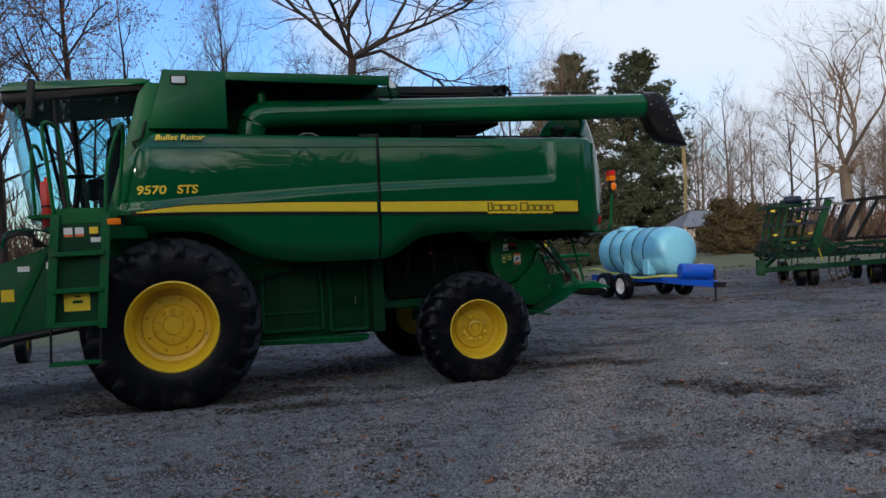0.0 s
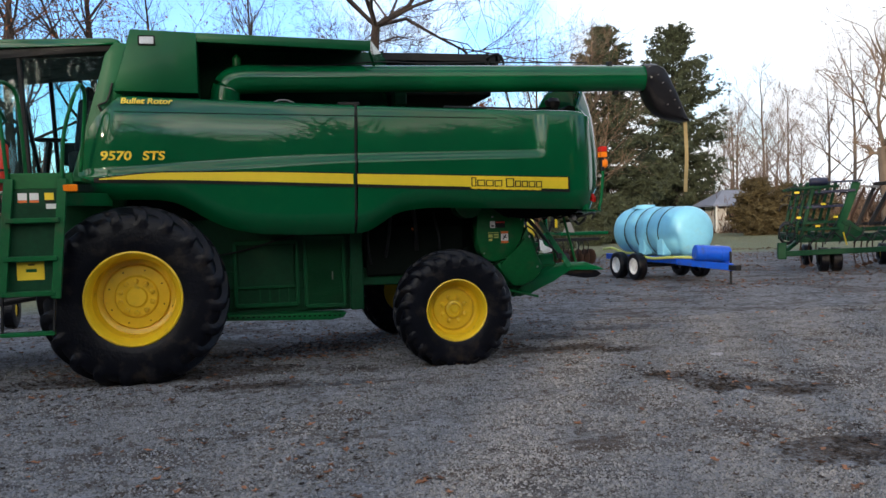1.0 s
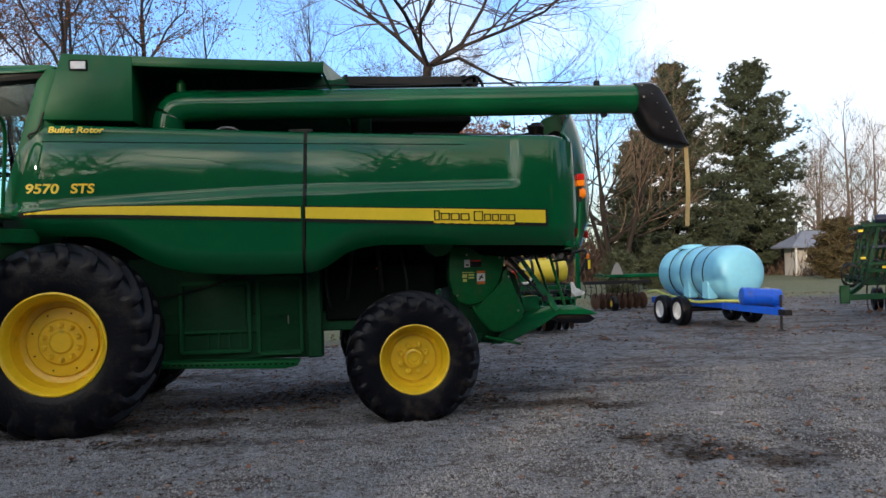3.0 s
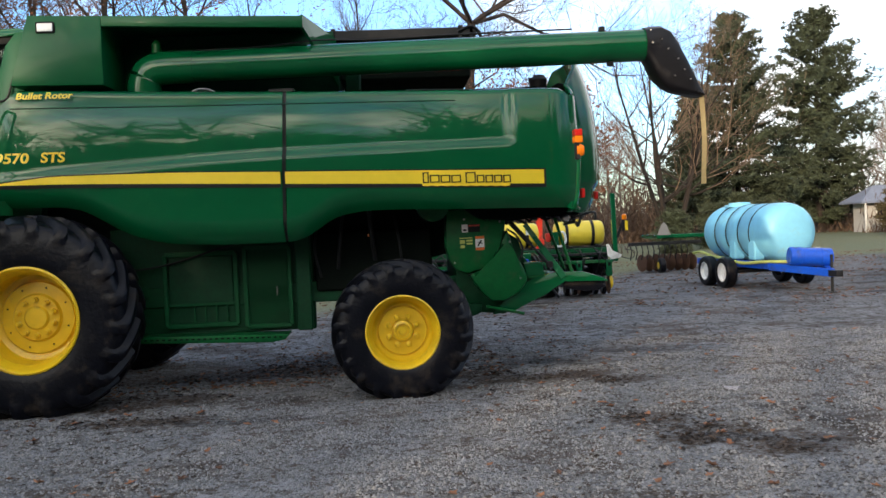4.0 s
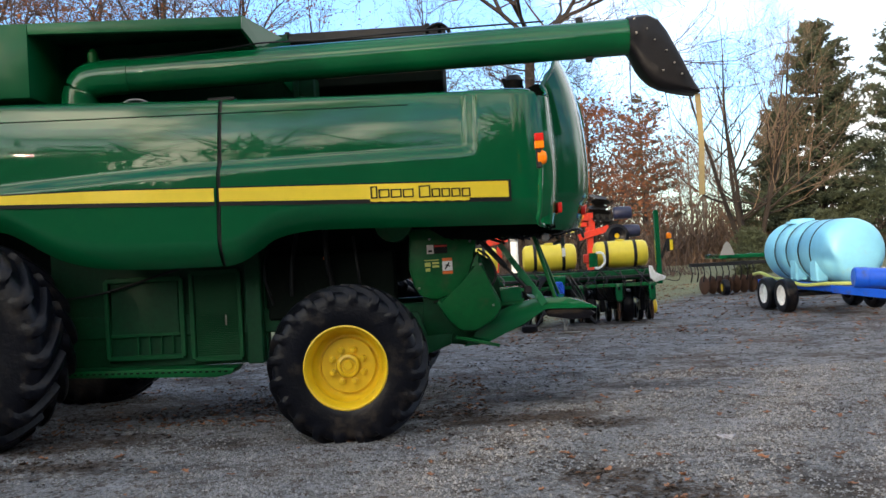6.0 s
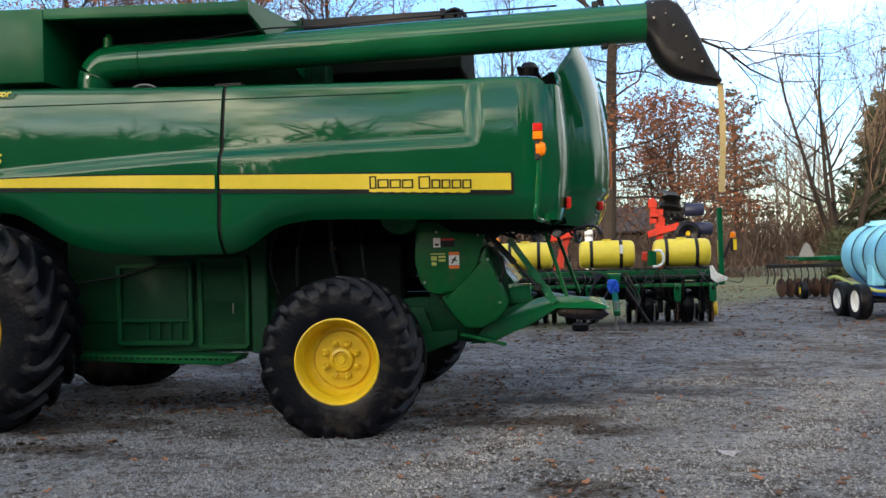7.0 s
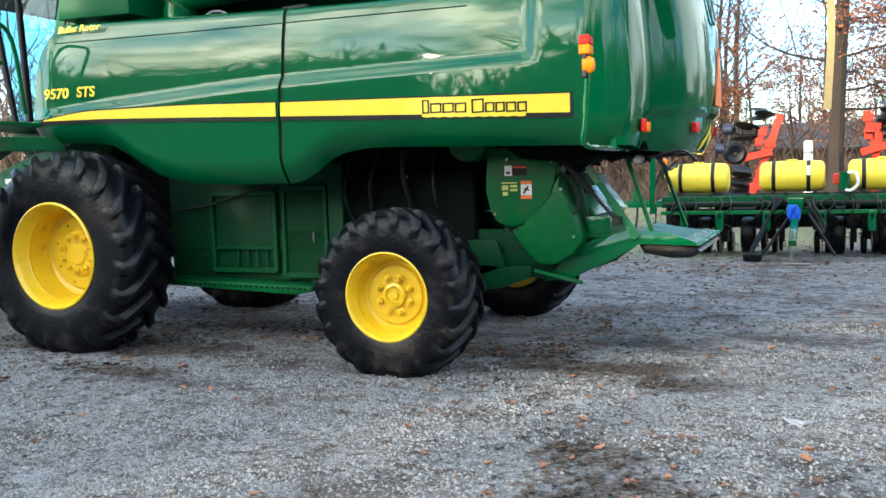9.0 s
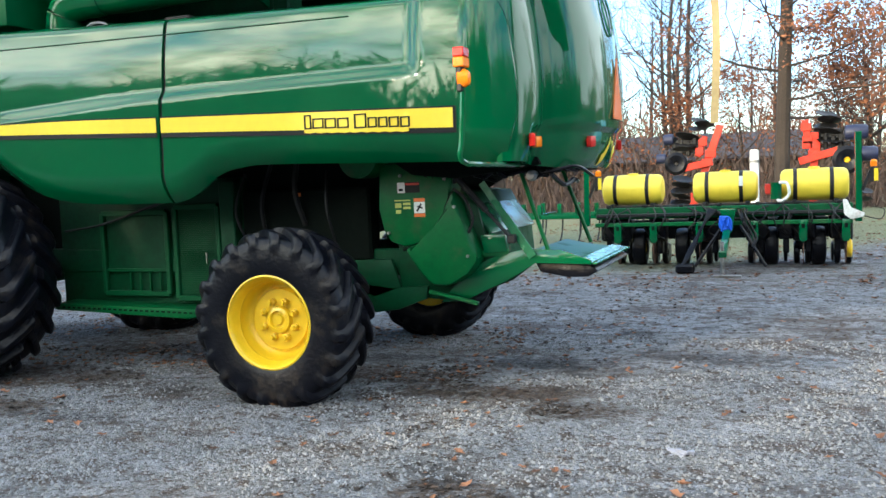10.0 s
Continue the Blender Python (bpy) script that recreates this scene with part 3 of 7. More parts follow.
def scatter_leaves(count, seed, area, size):
    rng = random.Random(seed)
    vs, fs = [], []
    x0, x1, y0, y1 = area
    while len(fs) < count * 9:
        x, y = rng.uniform(x0, x1), rng.uniform(y0, y1)
        if noise.noise((x * 0.5, y * 0.5, 5.0)) < rng.uniform(-0.5, 0.35):
            continue
        s, a = size * rng.uniform(0.4, 1.25), rng.uniform(0, 6.28)
        z = ground_height(x, y) + 0.006
        k, tilt, curl = len(vs), rng.uniform(-0.5, 0.5), rng.uniform(0.1, 0.8)
        vs.append((x, y, z))
        for q in range(9):                     # a lobed, curled leaf
            t = a + 2 * math.pi * q / 9
            r = s * ((1.25 if q == 0 else 1.0) if q % 2 == 0 else 0.55) * rng.uniform(0.8, 1.1) * (0.7 + 0.3 * abs(math.cos(t - a)))
            vs.append((x + r * math.cos(t), y + r * math.sin(t), z + 0.002 + abs(r * math.sin(t - a)) * curl + max(0, tilt * r * math.cos(t - a))))
        fs += [(k, k + 1 + q, k + 1 + (q + 1) % 9) for q in range(9)]
    return vs, fs


lv, lf = scatter_leaves(1500, 7, (-5, 14, 5, 20), 0.040)
l3, f3 = scatter_leaves(800, 9, (-1.5, 4.5, 11.8, 14.5), 0.035)
lf += [tuple(i + len(lv) for i in t) for t in f3]
lv += l3
l2, f2 = scatter_leaves(5000, 8, (0, 24, 18, 36), 0.05)
lf += [tuple(i + len(lv) for i in t) for t in f2]
lv += l2
b1, b2 = scatter_leaves(7000, 15, (-5, 14, 4.5, 19), 0.024)
for k, (cx, cy, rx, ry) in enumerate(BROWN_PLACES):
    c1, c2 = scatter_leaves(int(420 * rx * ry) + 40, 80 + k, (cx - rx, cx + rx, cy - ry, cy + ry), 0.028)
    b2 += [tuple(i + len(b1) for i in t) for t in c2]
    b1 += c1
tagged(finish("leaf_bits", raw_mesh("leaf_bits", b1, b2), DARK_LITTER, None, "", False), "dark damp bits of leaf and twig trodden into the gravel", "leaf litter", "", "stuff")
tagged(finish("fallen_leaves", raw_mesh("fallen_leaves", lv, lf), BROWN_LEAF, None, "", False), "dry brown fallen leaves scattered on the gravel", "leaves", "", "stuff")
bm = B()
grid(bm, 12, 9, lambda u, v: (6.30 + 0.12 * u + 0.02 * math.sin(v * 9), 10.30 + 0.08 * v + 0.02 * math.sin(u * 7), 0.010 + 0.028 * abs(math.sin(u * 5.5 + v * 3)) * abs(math.sin(v * 2.6 + u))), (0, 0, -0.012))
tagged(part("crumpled_litter", bm, LITTER, None), "crumpled pale plastic scrap lying on the gravel", "litter")

# ---- combine harvester ----
MID = 12.6          # its centre line
combine = thing("combine_harvester", (2.0, MID, 0), "large green combine harvester with yellow wheels and stripe, parked on gravel", "combine harvester")

PANEL_BOTTOM = [(-0.85, 2.06), (-0.63, 2.01), (0.05, 1.985), (0.22, 1.955), (0.40, 1.87), (0.59, 1.755), (0.84, 1.645), (1.2, 1.575), (1.8, 1.55),
                (2.25, 1.55), (2.39, 1.575), (2.55, 1.66), (2.70, 1.755), (2.85, 1.80), (3.1, 1.825), (4.0, 1.80), (5.2, 1.765)]
PANEL_TOP = [(-0.85, 3.15), (-0.30, 3.14), (2.286, 3.04), (5.2, 2.955)]
PANEL_FRONT = [(2.0, -0.80), (2.4, -0.745), (2.83, -0.60), (3.14, -0.30), (3.2, -0.25)]
PANEL_REAR = [(1.76, 5.03), (1.85, 5.13), (2.2, 5.195), (2.7, 5.155), (2.90, 5.08), (2.98, 4.98)]
CREASE = [(-0.6, 2.25), (0.6, 2.31), (2.2, 2.375), (4.5, 2.40)]


def side_depth(x, z):
    """How far the moulded side panel lies from the camera's side: bulge, tucked edges and the pressed shoulder."""
    zb, zt = interp(x, PANEL_BOTTOM), interp(x, PANEL_TOP)
    y = 11.065 - 0.0287 * (x - 2.13)            # the body widens towards the rear
    y += 0.13 * max(0.0, (zb + 0.24 - z) / 0.24) ** 2
    y += 0.055 * max(0.0, (z - zt + 0.55) / 0.55) ** 2 + 0.05 * max(0.0, (z - zt + 0.05) / 0.05) ** 2
    y += 0.19 * max(0.0, (x - 4.86) / 0.32) ** 2
    y += 0.10 * max(0.0, (-0.35 - x) / 0.45) ** 2
    zc = interp(x, CREASE)
    depth = 0.018 + 0.034 * step(x, -0.5, 1.2)
    right = 4.46 + 0.03 * (z - 2.4)
    y += depth * step(z, zc - 0.01, zc + 0.095) * (1 - step(x, right - 0.04, right + 0.08))
    return y


def side_point(u, v, u0, u1):
    u = u0 + (u1 - u0) * u
    x = -0.80 + 5.98 * u
    for _ in range(3):
        z = interp(x, PANEL_BOTTOM) + (interp(x, PANEL_TOP) - interp(x, PANEL_BOTTOM)) * v
        xf, xr = interp(z, PANEL_FRONT), interp(z, PANEL_REAR)
        x = xf + (xr - xf) * u
    return x, z


def seam_u(z_target):
    """The place along the panel of the joint between its two doors, which leans a little."""
    return 2.215 + 0.045 * (z_target - 1.55) - 0.03 * math.exp(-((z_target - 1.55) / 0.25) ** 2) * -1


def side_panel(front):
    bm = B()
    def fn(u, v):
        x, z = side_point(u, v, 0, 1)
        xs = seam_u(z)
        xf, xr = interp(z, PANEL_FRONT), interp(z, PANEL_REAR)
        x = xf + (xs - 0.014 - xf) * u if front else xs + 0.014 + (xr - xs - 0.014) * u
        zb, zt = interp(x, PANEL_BOTTOM), interp(x, PANEL_TOP)
        z = zb + (zt - zb) * v
        return (x, side_depth(x, z), z)
    grid(bm, 90, 70, fn, (0, 0.035, 0))
    return bm


part("side_panel", side_panel(True), GREEN, combine, "glossy green moulded front side door")
part("side_panel", side_panel(False), GREEN, combine, "glossy green moulded rear side door")
bm = B()
grid(bm, 1, 30, lambda u, v: (seam_u(1.56 + 1.46 * v) - 0.016 + 0.032 * u, side_depth(2.2, 1.56 + 1.46 * v) + 0.024, 1.56 + 1.46 * v), (0, 0.01, 0))
part("door_seal", bm, BLACK, combine)

STRIPE_TOP = [(-0.56, 2.226), (0.12, 2.282), (1.0, 2.275), (2.24, 2.236), (3.5, 2.195), (4.82, 2.150)]
STRIPE_BOT = [(-0.56, 2.218), (0.12, 2.204), (1.0, 2.172), (2.24, 2.119), (3.5, 2.066), (4.82, 2.012)]


def stripe(x0, x1, grow_t, grow_b, off):
    bm = B()
    def fn(u, v):
        x = x0 + (x1 - x0) * u
        zb, zt = interp(x, STRIPE_BOT) - grow_b, interp(x, STRIPE_TOP) + grow_t
        z = zb + (zt - zb) * v
        return (x, side_depth(x, z) - off, z)
    grid(bm, 60, 4, fn, (0, 0.002, 0))
    return bm


for a, b in ((-0.60, 2.215), (2.262, 4.815)):
    part("stripe_border", stripe(a, b, 0.013, 0.036, 0.010), BLACK_DECAL, combine)
    part("yellow_stripe", stripe(a + (0.06 if a < 0 else 0.0), b - (0.022 if b > 3 else 0), 0, 0, 0.0145), YELLOW_DECAL, combine, "bright yellow side stripe")

# maker's mark on the stripe, as plain frames
lx = 3.60
for k, w in enumerate((0.07, 0.105, 0.105, 0.105, 0.07, 0.11, 0.085, 0.085, 0.09, 0.085)):
    if k == 4:
        lx += w * 0.5
        continue
    big = k in (0, 5)
    bm = B()
    zb = interp(lx, STRIPE_BOT) + (0.004 if big else 0.008)
    zt = zb + (0.105 if big else 0.075)
    for a, b, c, d in ((lx, lx + 0.012, zb, zt), (lx + w - 0.022, lx + w - 0.010, zb, zt), (lx, lx + w - 0.010, zb, zb + 0.010), (lx, lx + w - 0.010, zt - 0.010, zt)):
        yy = side_depth(lx, (zb + zt) / 2)
        box(bm, (a, yy - 0.021, c), (b, yy - 0.016, d))
    part("maker_mark", bm, BLACK_DECAL, combine)
    lx += w
bm = B()
yy = side_depth(4.0, 2.02)
grid(bm, 18, 1, lambda u, v: (3.595 + 0.86 * u, side_depth(3.595 + 0.86 * u, 2.02) - 0.0160, interp(3.595 + 0.86 * u, STRIPE_BOT) - 0.020 - 0.006 * (int(u * 18) % 2) + 0.03 * v), (0, 0.002, 0))
part("mark_backing", bm, YELLOW_DECAL, combine)
text_mesh("model_number", "9570", 0.134, (-0.53, side_depth(-0.53, 2.46) - 0.016, 2.432), (1, -0.03, -0.012), (0.0, 0.02, 1), YELLOW_DECAL, combine, 0.002, 0.12, 1.22)
text_mesh("model_series", "STS", 0.134, (-0.085, side_depth(-0.085, 2.46) - 0.016, 2.427), (1, -0.03, -0.012), (0.0, 0.02, 1), YELLOW_DECAL, combine, 0.002, 0.12, 1.14)
text_mesh("rotor_lettering", "Bullet Rotor", 0.090, (-0.30, side_depth(-0.3, 3.06) - 0.034, 3.045), (1, -0.029, -0.012), (0, 0.16, 1), YELLOW_DECAL, combine, 0.002, 0.20, 1.20)
bm = B()
tube(bm, [(x, side_depth(x, 2.955 - 0.019 * (x + 0.2)) - 0.000, 2.955 - 0.019 * (x + 0.2)) for x in [-0.36 + 0.06 * k for k in range(36)] + [1.86 + 0.07 * k for k in range(31)] if not 2.2 < x < 2.3], 0.006, 5)
part("pressed_line", bm, GREEN_DARK, combine)

# far side, belly and frame
bm = B()
grid(bm, 30, 20, lambda u, v: (lambda x, z: (x, 2 * MID - side_depth(x, z), z))(*side_point(u, v, 0, 1)), (0, -0.035, 0))
part("side_panel", bm, GREEN, combine, "green far side door")
bm = B()
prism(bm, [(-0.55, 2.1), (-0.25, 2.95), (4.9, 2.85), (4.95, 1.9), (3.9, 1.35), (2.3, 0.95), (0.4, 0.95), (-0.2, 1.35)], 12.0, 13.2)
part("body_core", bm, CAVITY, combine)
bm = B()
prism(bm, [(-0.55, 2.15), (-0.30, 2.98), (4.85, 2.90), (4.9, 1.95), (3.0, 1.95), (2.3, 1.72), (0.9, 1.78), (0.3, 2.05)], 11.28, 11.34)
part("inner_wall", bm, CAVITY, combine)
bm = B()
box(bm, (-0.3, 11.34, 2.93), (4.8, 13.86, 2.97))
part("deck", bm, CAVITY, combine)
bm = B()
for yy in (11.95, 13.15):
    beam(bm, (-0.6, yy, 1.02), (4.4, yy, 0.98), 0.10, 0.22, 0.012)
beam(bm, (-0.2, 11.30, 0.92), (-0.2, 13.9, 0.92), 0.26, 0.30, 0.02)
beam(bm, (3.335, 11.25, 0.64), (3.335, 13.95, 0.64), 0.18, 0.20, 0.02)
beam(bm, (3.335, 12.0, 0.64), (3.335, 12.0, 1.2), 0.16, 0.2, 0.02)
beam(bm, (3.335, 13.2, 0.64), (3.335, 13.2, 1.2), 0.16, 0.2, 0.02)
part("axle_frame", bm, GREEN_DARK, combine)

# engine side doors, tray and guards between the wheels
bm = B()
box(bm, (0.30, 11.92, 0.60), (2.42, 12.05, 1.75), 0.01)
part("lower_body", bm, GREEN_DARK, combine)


def frame_door(x0, x1, z0, z1, y):
    bm = B()
    for a, b in (((x0, y, z0), (x1, y, z0)), ((x0, y, z1), (x1, y, z1)), ((x0, y, z0), (x0, y, z1)), ((x1, y, z0), (x1, y, z1))):
        beam(bm, a, b, 0.045, 0.05, 0.006)
    return bm


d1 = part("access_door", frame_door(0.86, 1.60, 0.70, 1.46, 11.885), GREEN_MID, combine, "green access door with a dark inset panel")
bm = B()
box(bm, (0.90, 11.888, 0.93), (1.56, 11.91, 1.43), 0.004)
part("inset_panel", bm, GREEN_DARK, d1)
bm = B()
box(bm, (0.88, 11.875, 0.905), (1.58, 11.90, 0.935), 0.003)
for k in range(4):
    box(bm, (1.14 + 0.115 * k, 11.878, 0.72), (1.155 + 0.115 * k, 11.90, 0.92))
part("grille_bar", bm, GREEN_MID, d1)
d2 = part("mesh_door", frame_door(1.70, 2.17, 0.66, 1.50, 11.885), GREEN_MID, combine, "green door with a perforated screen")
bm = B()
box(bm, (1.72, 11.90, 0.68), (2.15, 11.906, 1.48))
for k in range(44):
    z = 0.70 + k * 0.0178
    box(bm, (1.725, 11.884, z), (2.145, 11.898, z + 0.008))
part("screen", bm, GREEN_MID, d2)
bm = B()
box(bm, (2.02, 11.868, 0.98), (2.035, 11.882, 1.08), 0.003)
part("latch", bm, STEEL, d2)
bm = B()
box(bm, (2.24, 11.80, 0.60), (2.40, 12.0, 1.72), 0.012)
part("upright_duct", bm, GREEN_DARK, combine)
bm = B()
prism(bm, [(0.46, 0.57), (0.46, 0.63), (2.16, 0.59), (2.12, 0.535), (1.98, 0.51)], 11.62, 11.94, 0.006)
part("side_tray", bm, GREEN_WORN, combine, "green step tray with a folded lip")
for k in range(26):
    bm = B()
    x = 0.56 + k * 0.06
    box(bm, (x, 11.612, 0.592 - (x - 0.46) * 0.023), (x + 0.03, 11.618, 0.606 - (x - 0.46) * 0.023))
    part("tray_slot", bm, CAVITY, combine)
bm = B()
tube(bm, curve_pts([(0.42, 11.86, 1.30), (0.9, 11.84, 1.36), (1.5, 11.84, 1.52), (2.0, 11.8, 1.62)]), 0.012, 6)
part("drain_hose", bm, BLACK, combine)
for k in range(4):
    bm = B()
    rr = random.Random(k + 3)
    x, z = 2.5 + 0.27 * k, 1.15 + 0.08 * (k % 3)
    tube(bm, curve_pts([(x, 11.85, z + 0.62), (x + rr.uniform(-.08, .08), 11.74, z + 0.3), (x + rr.uniform(-.1, .1), 11.84, z)]), 0.014 + 0.006 * (k % 3), 6)
    part("hydraulic_hose", bm, BLACK, combine)
bm = B()
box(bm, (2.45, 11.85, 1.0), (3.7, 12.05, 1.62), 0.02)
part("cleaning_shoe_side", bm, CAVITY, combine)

def decal(name, x0, x1, z0, z1, y, mat, parent=None):
    bm = B()
    box(bm, (x0, y - 0.002, z0), (x1, y, z1))
    return part(name, bm, mat, parent if parent is not None else combine)


decal("warning_decal", 0.625, 0.70, 0.985, 1.055, 11.905, WHITE_DECAL)
decal("decal_bar", 0.64, 0.685, 1.0, 1.02, 11.902, BLACK_DECAL)
decal("amber_plate", 3.02, 3.08, 1.56, 1.59, 11.80, ORANGE_DECAL)

# straw chopper cover behind the rear wheel
cover = [(3.86, 1.80), (3.84, 1.43), (3.88, 1.26), (3.94, 1.165), (4.07, 1.12), (4.25, 1.17), (4.37, 1.27), (4.42, 1.45), (4.48, 1.56), (4.50, 1.80)]
bm = B()
prism(bm, cover, 11.72, 11.98, 0.025)
cv = part("chopper_cover", bm, GREEN_WORN, combine, "rounded green belt guard with safety decals")
bm = B()
prism(bm, [(4.07, 1.115), (4.26, 1.16), (4.38, 1.26), (4.43, 1.44), (4.50, 1.58), (4.57, 1.34), (4.70, 1.07), (4.69, 1.0), (4.61, 0.90), (4.45, 0.81), (4.30, 0.815), (4.19, 0.93)], 11.67, 11.98, 0.04)
part("lower_belt_guard", bm, GREEN_WORN, combine, "bulged green lower guard")
decal("decal_white", 4.02, 4.085, 1.56, 1.645, 11.718, WHITE_DECAL, cv)
decal("decal_figure_bar", 4.035, 4.07, 1.575, 1.595, 11.714, BLACK_DECAL, cv)
decal("decal_dark", 4.088, 4.215, 1.56, 1.645, 11.718, BLACK_DECAL, cv)
decal("decal_red_band", 4.092, 4.211, 1.622, 1.638, 11.714, RED_PAINT, cv)
decal("decal_picture", 4.16, 4.255, 1.395, 1.485, 11.718, WHITE_DECAL, cv)
decal("decal_orange_band", 4.16, 4.255, 1.487, 1.515, 11.718, ORANGE_DECAL, cv)
decal("decal_orange_band", 4.16, 4.255, 1.365, 1.393, 11.718, ORANGE_DECAL, cv)
bm = B()
beam(bm, (4.185, 11.715, 1.41), (4.225, 11.715, 1.47), 0.004, 0.014)
beam(bm, (4.19, 11.715, 1.45), (4.235, 11.715, 1.435), 0.004, 0.012)
part("decal_figure_bar", bm, BLACK_DECAL, cv)
for k, (x0, x1, z0, z1) in enumerate(((3.99, 4.13, 1.495, 1.505), (3.995, 4.05, 1.44, 1.48), (4.065, 4.13, 1.462, 1.482), (4.065, 4.13, 1.43, 1.45), (4.0, 4.045, 1.395, 1.425))):
    decal("decal_bar", x0, x1, z0, z1, 11.718, HOSE, cv)
bm = B()
lathe(bm, [(-0.02, 0.0), (-0.02, 0.10), (0.0, 0.17), (0.25, 0.17)], (3.72, 11.62, 1.86), "y", 32)
part("gear_cap", bm, GREEN_WORN, combine)

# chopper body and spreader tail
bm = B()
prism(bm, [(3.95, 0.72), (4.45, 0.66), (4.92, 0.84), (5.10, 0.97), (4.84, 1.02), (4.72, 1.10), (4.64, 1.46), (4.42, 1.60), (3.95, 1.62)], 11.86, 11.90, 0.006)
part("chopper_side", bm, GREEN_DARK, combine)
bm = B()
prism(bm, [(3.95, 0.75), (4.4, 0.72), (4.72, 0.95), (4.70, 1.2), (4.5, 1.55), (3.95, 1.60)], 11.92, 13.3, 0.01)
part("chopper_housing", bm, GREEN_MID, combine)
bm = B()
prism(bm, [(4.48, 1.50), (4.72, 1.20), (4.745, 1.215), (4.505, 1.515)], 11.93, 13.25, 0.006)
part("chopper_hood", bm, GREEN_PALE, combine, "shiny worn sheet over the chopper, pale sky sheen in its colour")
bm = B()
grid(bm, 12, 3, lambda u, v: (5.02 + 0.56 * u, 11.85 + 1.49 * v, 1.06 - 0.015 * math.sin(u * 3) - 0.075 * u), (0, 0, -0.02))
part("tailboard", bm, GREEN_WORN, combine, "green spreader tailboard with a pale worn edge")
bm = B()
prism(bm, [(4.66, 0.98), (4.80, 1.035), (5.02, 1.09), (5.33, 1.08), (5.56, 1.0), (5.56, 0.965), (5.12, 0.985), (4.90, 0.85), (4.56, 0.69), (4.32, 0.66), (4.45, 0.80)], 11.82, 11.85, 0.005)
part("tail_side_plate", bm, GREEN, combine)
bm = B()
prism(bm, [(4.68, 1.075), (4.92, 1.095), (4.90, 1.05), (4.70, 1.03)], 11.812, 11.818)
part("tread_plate", bm, GREEN_WORN, combine)
bm = B()
prism(bm, [(5.10, 0.975), (5.54, 0.955), (5.60, 0.91), (5.52, 0.865), (5.36, 0.86), (5.14, 0.90)], 11.90, 13.30, 0.012)
part("rubber_deflector", bm, RUBBER, combine, "black rubber deflector under the tailboard")
for a, b in (((5.03, 11.80, 1.70), (5.22, 11.86, 1.07)), ((5.10, 12.85, 1.74), (5.34, 12.9, 1.06))):
    bm = B()
    tube(bm, [a, b], 0.018, 8)
    part("support_strut", bm, GREEN_WORN, combine)
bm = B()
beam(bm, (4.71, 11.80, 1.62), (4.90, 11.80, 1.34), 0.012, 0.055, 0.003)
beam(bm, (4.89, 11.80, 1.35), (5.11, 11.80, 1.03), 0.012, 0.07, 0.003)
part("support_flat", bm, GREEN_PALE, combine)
bm = B()
tube(bm, [(4.53, 11.74, 1.66), (4.95, 11.76, 1.18)], 0.014, 8)
tube(bm, [(4.53, 11.74, 1.66), (4.76, 11.75, 1.40)], 0.026, 8)
box(bm, (4.92, 11.74, 1.14), (4.99, 11.80, 1.21), 0.01)
part("gas_strut", bm, BLACK, combine)
bm = B()
beam(bm, (4.25, 11.75, 0.76), (4.66, 11.78, 0.66), 0.05, 0.03, 0.006)
part("rear_hook", bm, GREEN_WORN, combine)

bm = B()
prism(bm, [(3.60, 0.82), (3.58, 0.66), (3.74, 0.57), (3.95, 0.60), (4.20, 0.69), (4.22, 0.80), (3.90, 0.77)], 11.80, 11.84, 0.008)
part("lower_frame", bm, GREEN_DARK, combine)
bm = B()
prism(bm, [(4.68, 1.21), (4.89, 1.21), (4.90, 1.07), (4.71, 1.055)], 11.80, 11.92, 0.012)
part("hinge_bracket", bm, GREEN, combine)
bm = B()
tube(bm, curve_pts([(4.50, 11.72, 1.58), (4.60, 11.70, 1.50), (4.66, 11.70, 1.34), (4.60, 11.71, 1.20)]), 0.012, 6)
part("cable", bm, BLACK, combine)
for x, z in ((3.93, 1.24), (4.43, 1.66), (4.52, 1.44), (4.62, 1.05), (4.05, 1.70)):
    bm = B()
    lathe(bm, [(-0.012, 0.0), (-0.012, 0.012), (0.02, 0.014)], (x, 11.71 if z > 1.2 and x < 4.5 else 11.665, z), "y", 6)
    part("guard_bolt", bm, STEEL, combine)
bm = B()
tube(bm, [(4.06, 11.70, 1.10), (4.26, 11.70, 1.15), (4.385, 11.70, 1.255), (4.44, 11.70, 1.44), (4.50, 11.70, 1.56)], 0.012, 5)
part("guard_seam", bm, CAVITY, combine)

# rounded rear hood
REAR_PLAN = [(0.0, 5.09, 11.15), (0.04, 5.17, 11.22), (0.10, 5.215, 11.38), (0.165, 5.245, 11.60), (0.19, 5.29, 11.65), (0.24, 5.41, 11.78), (0.30, 5.50, 11.98), (0.38, 5.555, 12.25), (0.5, 5.58, 12.6),
             (0.62, 5.555, 12.95), (0.70, 5.50, 13.22), (0.76, 5.41, 13.42), (0.81, 5.29, 13.55), (0.835, 5.245, 13.60), (0.90, 5.215, 13.82), (0.96, 5.17, 13.98), (1.0, 5.09, 14.05)]
HOOD_LEAN = [(1.68, -0.10), (1.76, -0.03), (1.95, 0.03), (2.3, 0.055), (2.7, 0.03), (3.0, -0.02), (3.2, -0.08), (3.35, -0.14), (3.5, -0.20)]


